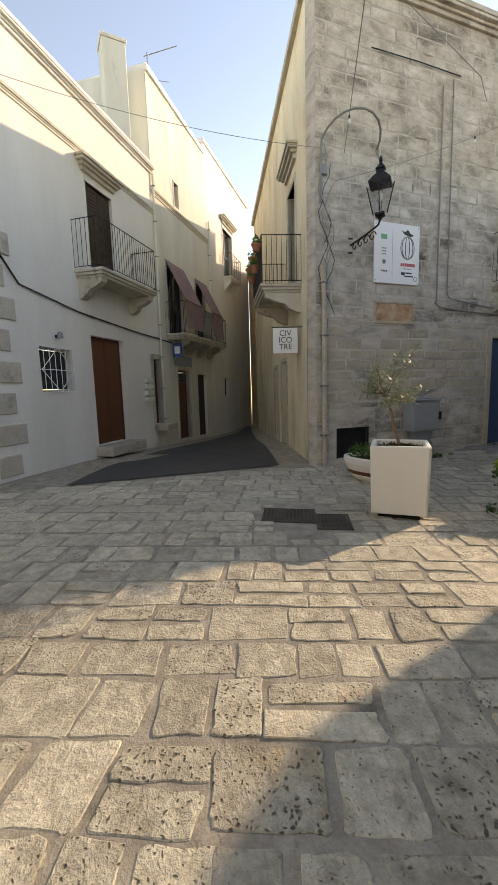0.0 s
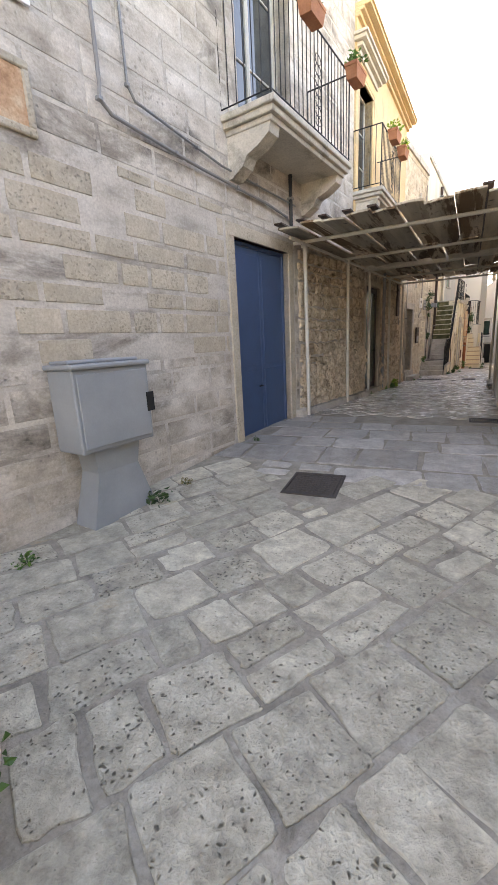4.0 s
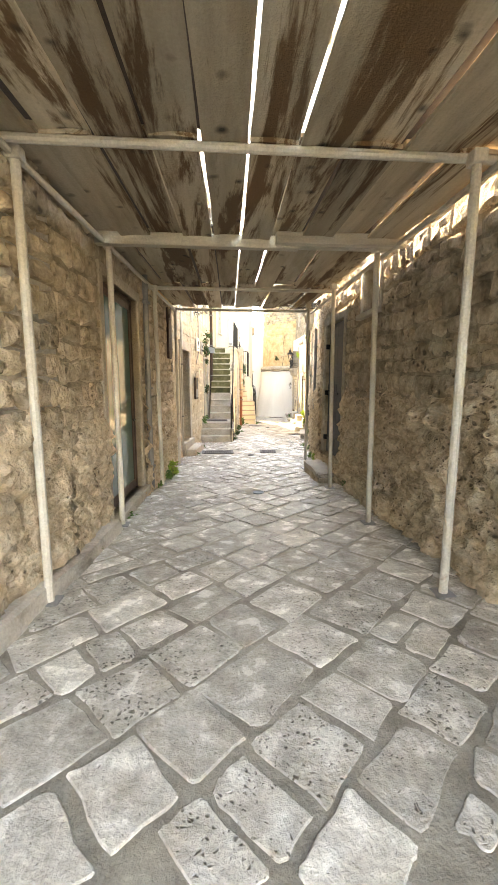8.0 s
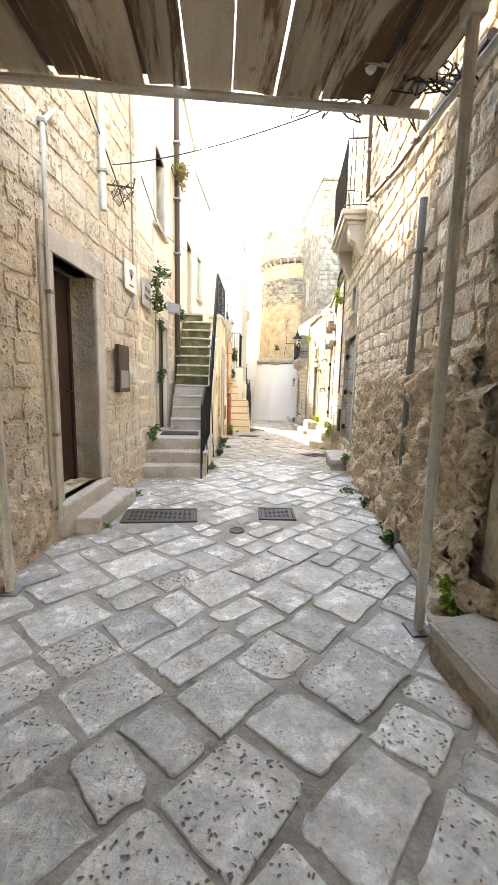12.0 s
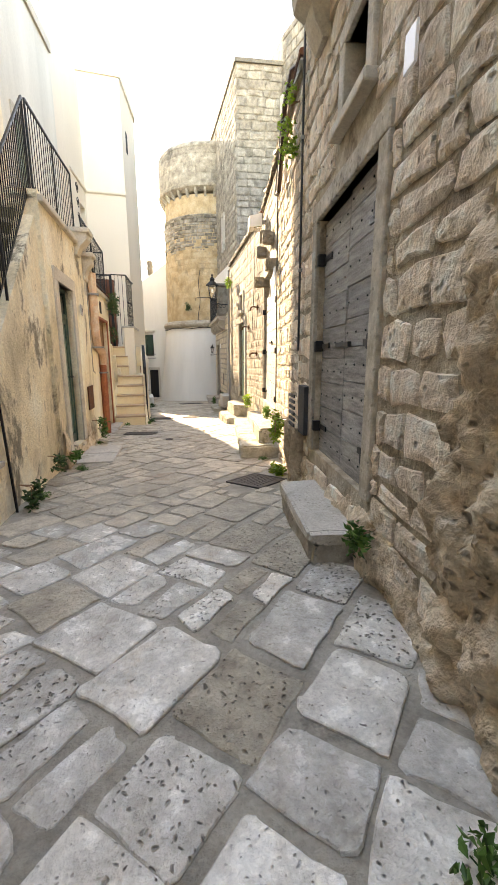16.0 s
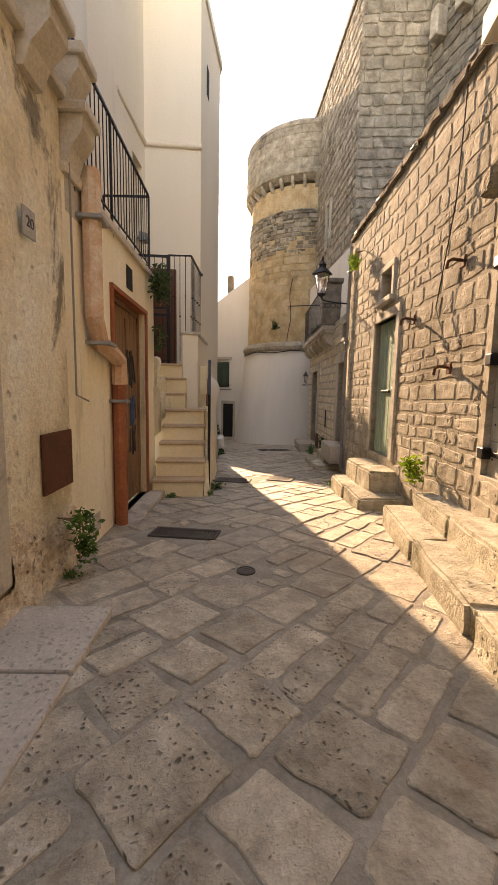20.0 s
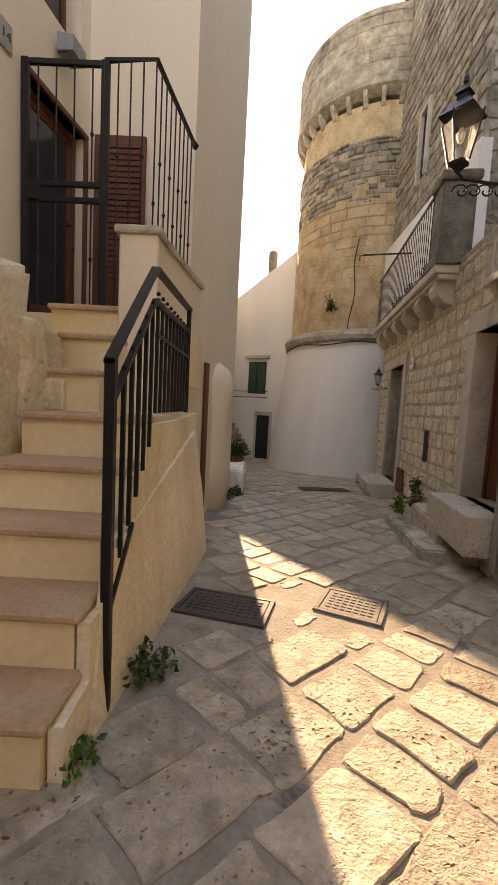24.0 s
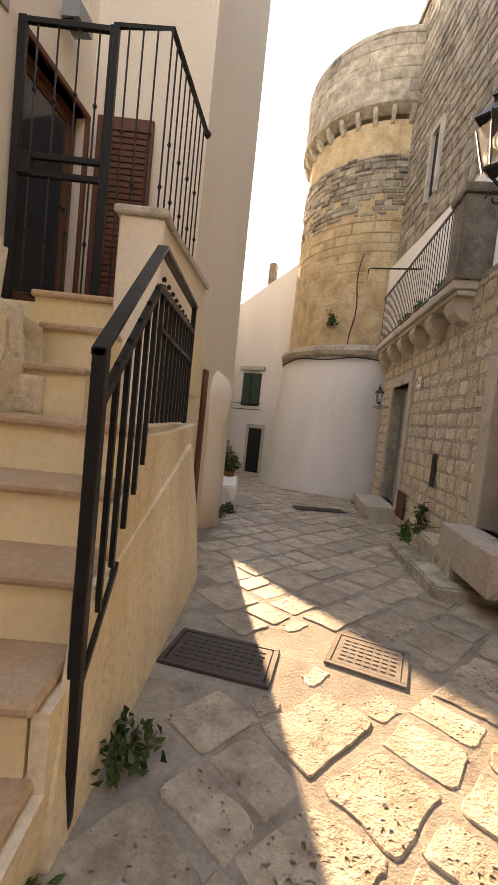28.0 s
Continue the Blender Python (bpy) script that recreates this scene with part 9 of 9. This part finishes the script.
clad(wall_right_house, W_R2, 0, W_R2.n, -0.6, 7.5, (0.12, 0.26), (0.16, 0.44), 0.017, 0.035, "rubble_pale", hole_pad(H_R2), 0.005, 290, (3.5, 1.0))
eroded_face(wall_right_house, W_R2, 0, 3.7, -0.6, 1.15, 0.115, "eroded", hole_pad(H_R2, 0.15), seed=2.0)
eroded_face(wall_right_house, W_R2, 3.7, W_R2.n, -0.6, -0.15, 0.06, "eroded", hole_pad(H_R2, 0.15), seed=2.5)
clad(wall_arch, W_R3, 0, 1.75, -0.8, 3.4, (0.10, 0.22), (0.14, 0.36), 0.011, 0.035, "rubble_pale", (), 0.006, 150, (0.8, 1.0))
clad(wall_arch, W_R3, 1.75, W_R3.n, -0.8, 3.4, (0.10, 0.24), (0.14, 0.40), 0.009, 0.030, "gold", hole_pad(H_R3, 0.18), 0.004, 110, (2.5, 1.0))
clad(wall_green_door, W_R3B, 0, W_R3B.n, -0.9, 3.4, (0.12, 0.24), (0.16, 0.42), 0.007, 0.026, "gold", hole_pad(H_R3B), 0.004, 200, (2, 1.0))
clad(wall_balcony, W_R4, 0, W_R4.n, -1.0, 2.2, (0.16, 0.21), (0.22, 0.42), 0.007, 0.012, "palestone", hole_pad(H_R4, 0.22), 0.005, 150, (2, 1.0))


def paver(bm, cx, cy, l, w, ang, z0=0.0):
    """One worn paving stone: a skewed, chipped outline, a sharp rim and a nearly flat top."""
    ca, sa = math.cos(ang), math.sin(ang)
    hl, hw = l / 2, w / 2
    cor = [(sx * (hl - rnd.uniform(-0.012, 0.035)), sy * (hw - rnd.uniform(-0.012, 0.035))) for sx, sy in ((1, 1), (-1, 1), (-1, -1), (1, -1))]
    out = []
    for i in range(4):
        p, q, o = Vector(cor[i]), Vector(cor[(i + 1) % 4]), Vector(cor[i - 1])
        r = rnd.choice((0.015, 0.02, 0.03, 0.06)) * rnd.uniform(0.7, 1.2)
        out += [p + (o - p).normalized() * r, p + ((o - p).normalized() + (q - p).normalized()) * r * 0.27]
        n = 4 if (q - p).length > 0.3 else 3
        for k in range(n):
            e = p.lerp(q, (k + 0.35) / n) if k else p + (q - p).normalized() * r
            nrm = Vector((-(q - p).y, (q - p).x)).normalized()
            out.append(e + nrm * rnd.uniform(-0.004, 0.010) if k else e)
    o = [(p.x + rnd.uniform(-0.005, 0.005), p.y + rnd.uniform(-0.005, 0.005)) for p in out]
    n = len(o)
    tx, ty, up = rnd.uniform(-0.012, 0.012), rnd.uniform(-0.012, 0.012), rnd.uniform(-0.004, 0.005)

    def put(x, y, dz):
        X, Y = cx + ca * x - sa * y, cy + sa * x + ca * y
        return bm.verts.new((X, Y, zg(X, Y) + dz + tx * x + ty * y + up))
    rings = [[put(x, y, -0.04) for x, y in o], [put(x, y, -0.005) for x, y in o], [put(x * (1 - 0.006 / hl), y * (1 - 0.006 / hw), 0.0) for x, y in o]]
    c = put(0, 0, rnd.uniform(-0.003, 0.003))
    for a, b in zip(rings, rings[1:]):
        for i in range(n):
            bm.faces.new((a[i], a[(i + 1) % n], b[(i + 1) % n], b[i]))
    for i in range(n):
        bm.faces.new((rings[2][i], rings[2][(i + 1) % n], c))


def inside(p, poly):
    x, y = p
    k = False
    for (x0, y0), (x1, y1) in zip(poly, poly[1:] + poly[:1]):
        if (y0 > y) != (y1 > y) and x < (x1 - x0) * (y - y0) / (y1 - y0) + x0:
            k = not k
    return k


COVERS = [(0.48, -6.17, 0.62, 0.42), (-0.22, -0.02, 0.36, 0.36), (1.5, 3.15, 0.3, 0.2), (1.32, 12.41, 0.24, 0.24), (0.05, 12.35, 0.42, 0.24), (1.78, 21.12, 0.36, 0.16), (2.98, 16.95, 0.3, 0.3), (2.42, 24.2, 0.34, 0.26), (3.28, 24.3, 0.25, 0.22), (3.9, 29.0, 0.4, 0.2), (0.84, 11.9, 0.1, 0.1), (0.66, 8.18, 0.1, 0.1), (2.28, 20.23, 0.09, 0.09)]


def courses(poly, angle, width, length, gap):
    """The cells of a paving laid in courses at an angle."""
    a = radians(angle)
    ca, sa = math.cos(a), math.sin(a)
    cells = []
    s = [(x * ca + y * sa, -x * sa + y * ca) for x, y in poly]
    t = min(q[1] for q in s)
    while t < max(q[1] for q in s):
        w = rnd.uniform(*width)
        u = min(q[0] for q in s) - rnd.uniform(0, 0.5)
        while u < max(q[0] for q in s):
            l = rnd.uniform(*length)
            cu, cv = u + l / 2, t + w / 2
            x, y = cu * ca - cv * sa, cu * sa + cv * ca
            shut = [c for c in COVERS if abs(x - c[0]) < c[2] + 0.5 * l and abs(y - c[1]) < c[3] + 0.5 * l]
            if inside((x, y), poly) and shut and any(abs(x - c[0]) < c[2] + 0.36 * min(l, w) and abs(y - c[1]) < c[3] + 0.36 * min(l, w) for c in shut):
                for du in (-0.25, 0.25):
                    for dv in (-0.25, 0.25):
                        xs, ys = x + ca * du * l - sa * dv * w, y + sa * du * l + ca * dv * w
                        if not any(abs(xs - c[0]) < c[2] + 0.09 and abs(ys - c[1]) < c[3] + 0.09 for c in shut):
                            cells.append((xs, ys, l * 0.44, w * 0.44))
            elif inside((x, y), poly):
                q = rnd.random()
                if l > width[1] * 1.1 and q < 0.25:
                    cells.append((x - ca * l / 4, y - sa * l / 4, l / 2 - gap, w - gap))
                    cells.append((x + ca * l / 4, y + sa * l / 4, l / 2 - gap, w - gap))
                elif w > width[1] * 0.88 and q < 0.40:
                    cells.append((x + sa * w / 4, y - ca * w / 4, l - gap, w / 2 - gap))
                    cells.append((x - sa * w / 4, y + ca * w / 4, l - gap, w / 2 - gap))
                else:
                    cells.append((x, y, l - gap, w - gap))
            u += l
        t += w
    return cells


def paving(name, cells, angle, material, label, near, limit=300):
    pv = thing(name, label, "pavement", kind="structure")
    a = radians(angle)
    cells = sorted(cells, key=lambda c: (c[0] - near[0]) ** 2 + (c[1] - near[1]) ** 2)
    for c in cells[:limit]:
        bm = nb()
        paver(bm, *c, a + rnd.uniform(-0.05, 0.05))
        part("paver", bm, material, pv)
    if len(cells) > limit:
        bm = nb()
        for c in cells[limit:]:
            paver(bm, *c, a + rnd.uniform(-0.05, 0.05))
        tagged(part("far_pavers", bm, material, pv), kind="stuff")


SQUARE = [(-3.4, -10.6), (-2.4, -4.0), (-1.9, 0.3), (3.0, 0.3), (6.6, -6.3), (9.5, -6.3), (9.5, -15.8), (-2.5, -15.8)]
ENTRY = [(-1.9, 0.3), (-1.55, 2.85), (2.2, 2.85), (2.3, 0.3)]
LANE = [(-1.5, 3.2), (-0.8, 12.5), (-0.3, 14.4), (0.5, 14.4), (0.75, 19.0), (1.3, 23.2), (2.2, 23.2), (2.2, 28.5), (-0.5, 37.9), (4.0, 37.9), (5.4, 30.5), (4.8, 25), (4.1, 19.0), (2.6, 12.5), (2.2, 3.2)]
paving("pavement_square", courses(SQUARE, 60, (0.34, 0.46), (0.36, 0.62), 0.008), 60, "pave", "worn pitted limestone paving of the square", (2.6, -7.0), 300)
paving("pavement_entry", courses(ENTRY, 4, (0.42, 0.62), (0.5, 0.95), 0.012), 4, "pave_grey", "large grey limestone slabs before the canopy", (0, 2), 100)
setts = courses(LANE, 42, (0.28, 0.42), (0.3, 0.53), 0.009)
paving("pavement_passage", [c for c in setts if c[1] < 11.2], 42, "pave_wet", "worn shiny limestone setts laid diagonally", (0.5, 7), 300)
rosy = [c[1] + 2.2 * (rnd.random() - 0.5) + 0.5 * (c[0] - 2.0) >= 15.0 for c in setts]   # the two stones mingle
paving("pavement_lane", [c for c, r in zip(setts, rosy) if 11.2 <= c[1] and not r], 42, "pave_wet", "uneven limestone setts laid diagonally across the lane", (1.8, 14.5), 240)
paving("pavement_lane_far", [c for c, r in zip(setts, rosy) if r and c[1] >= 11.2], 42, "pave_brown", "uneven rosy limestone setts in sun and shade", (2.6, 21.5), 300)
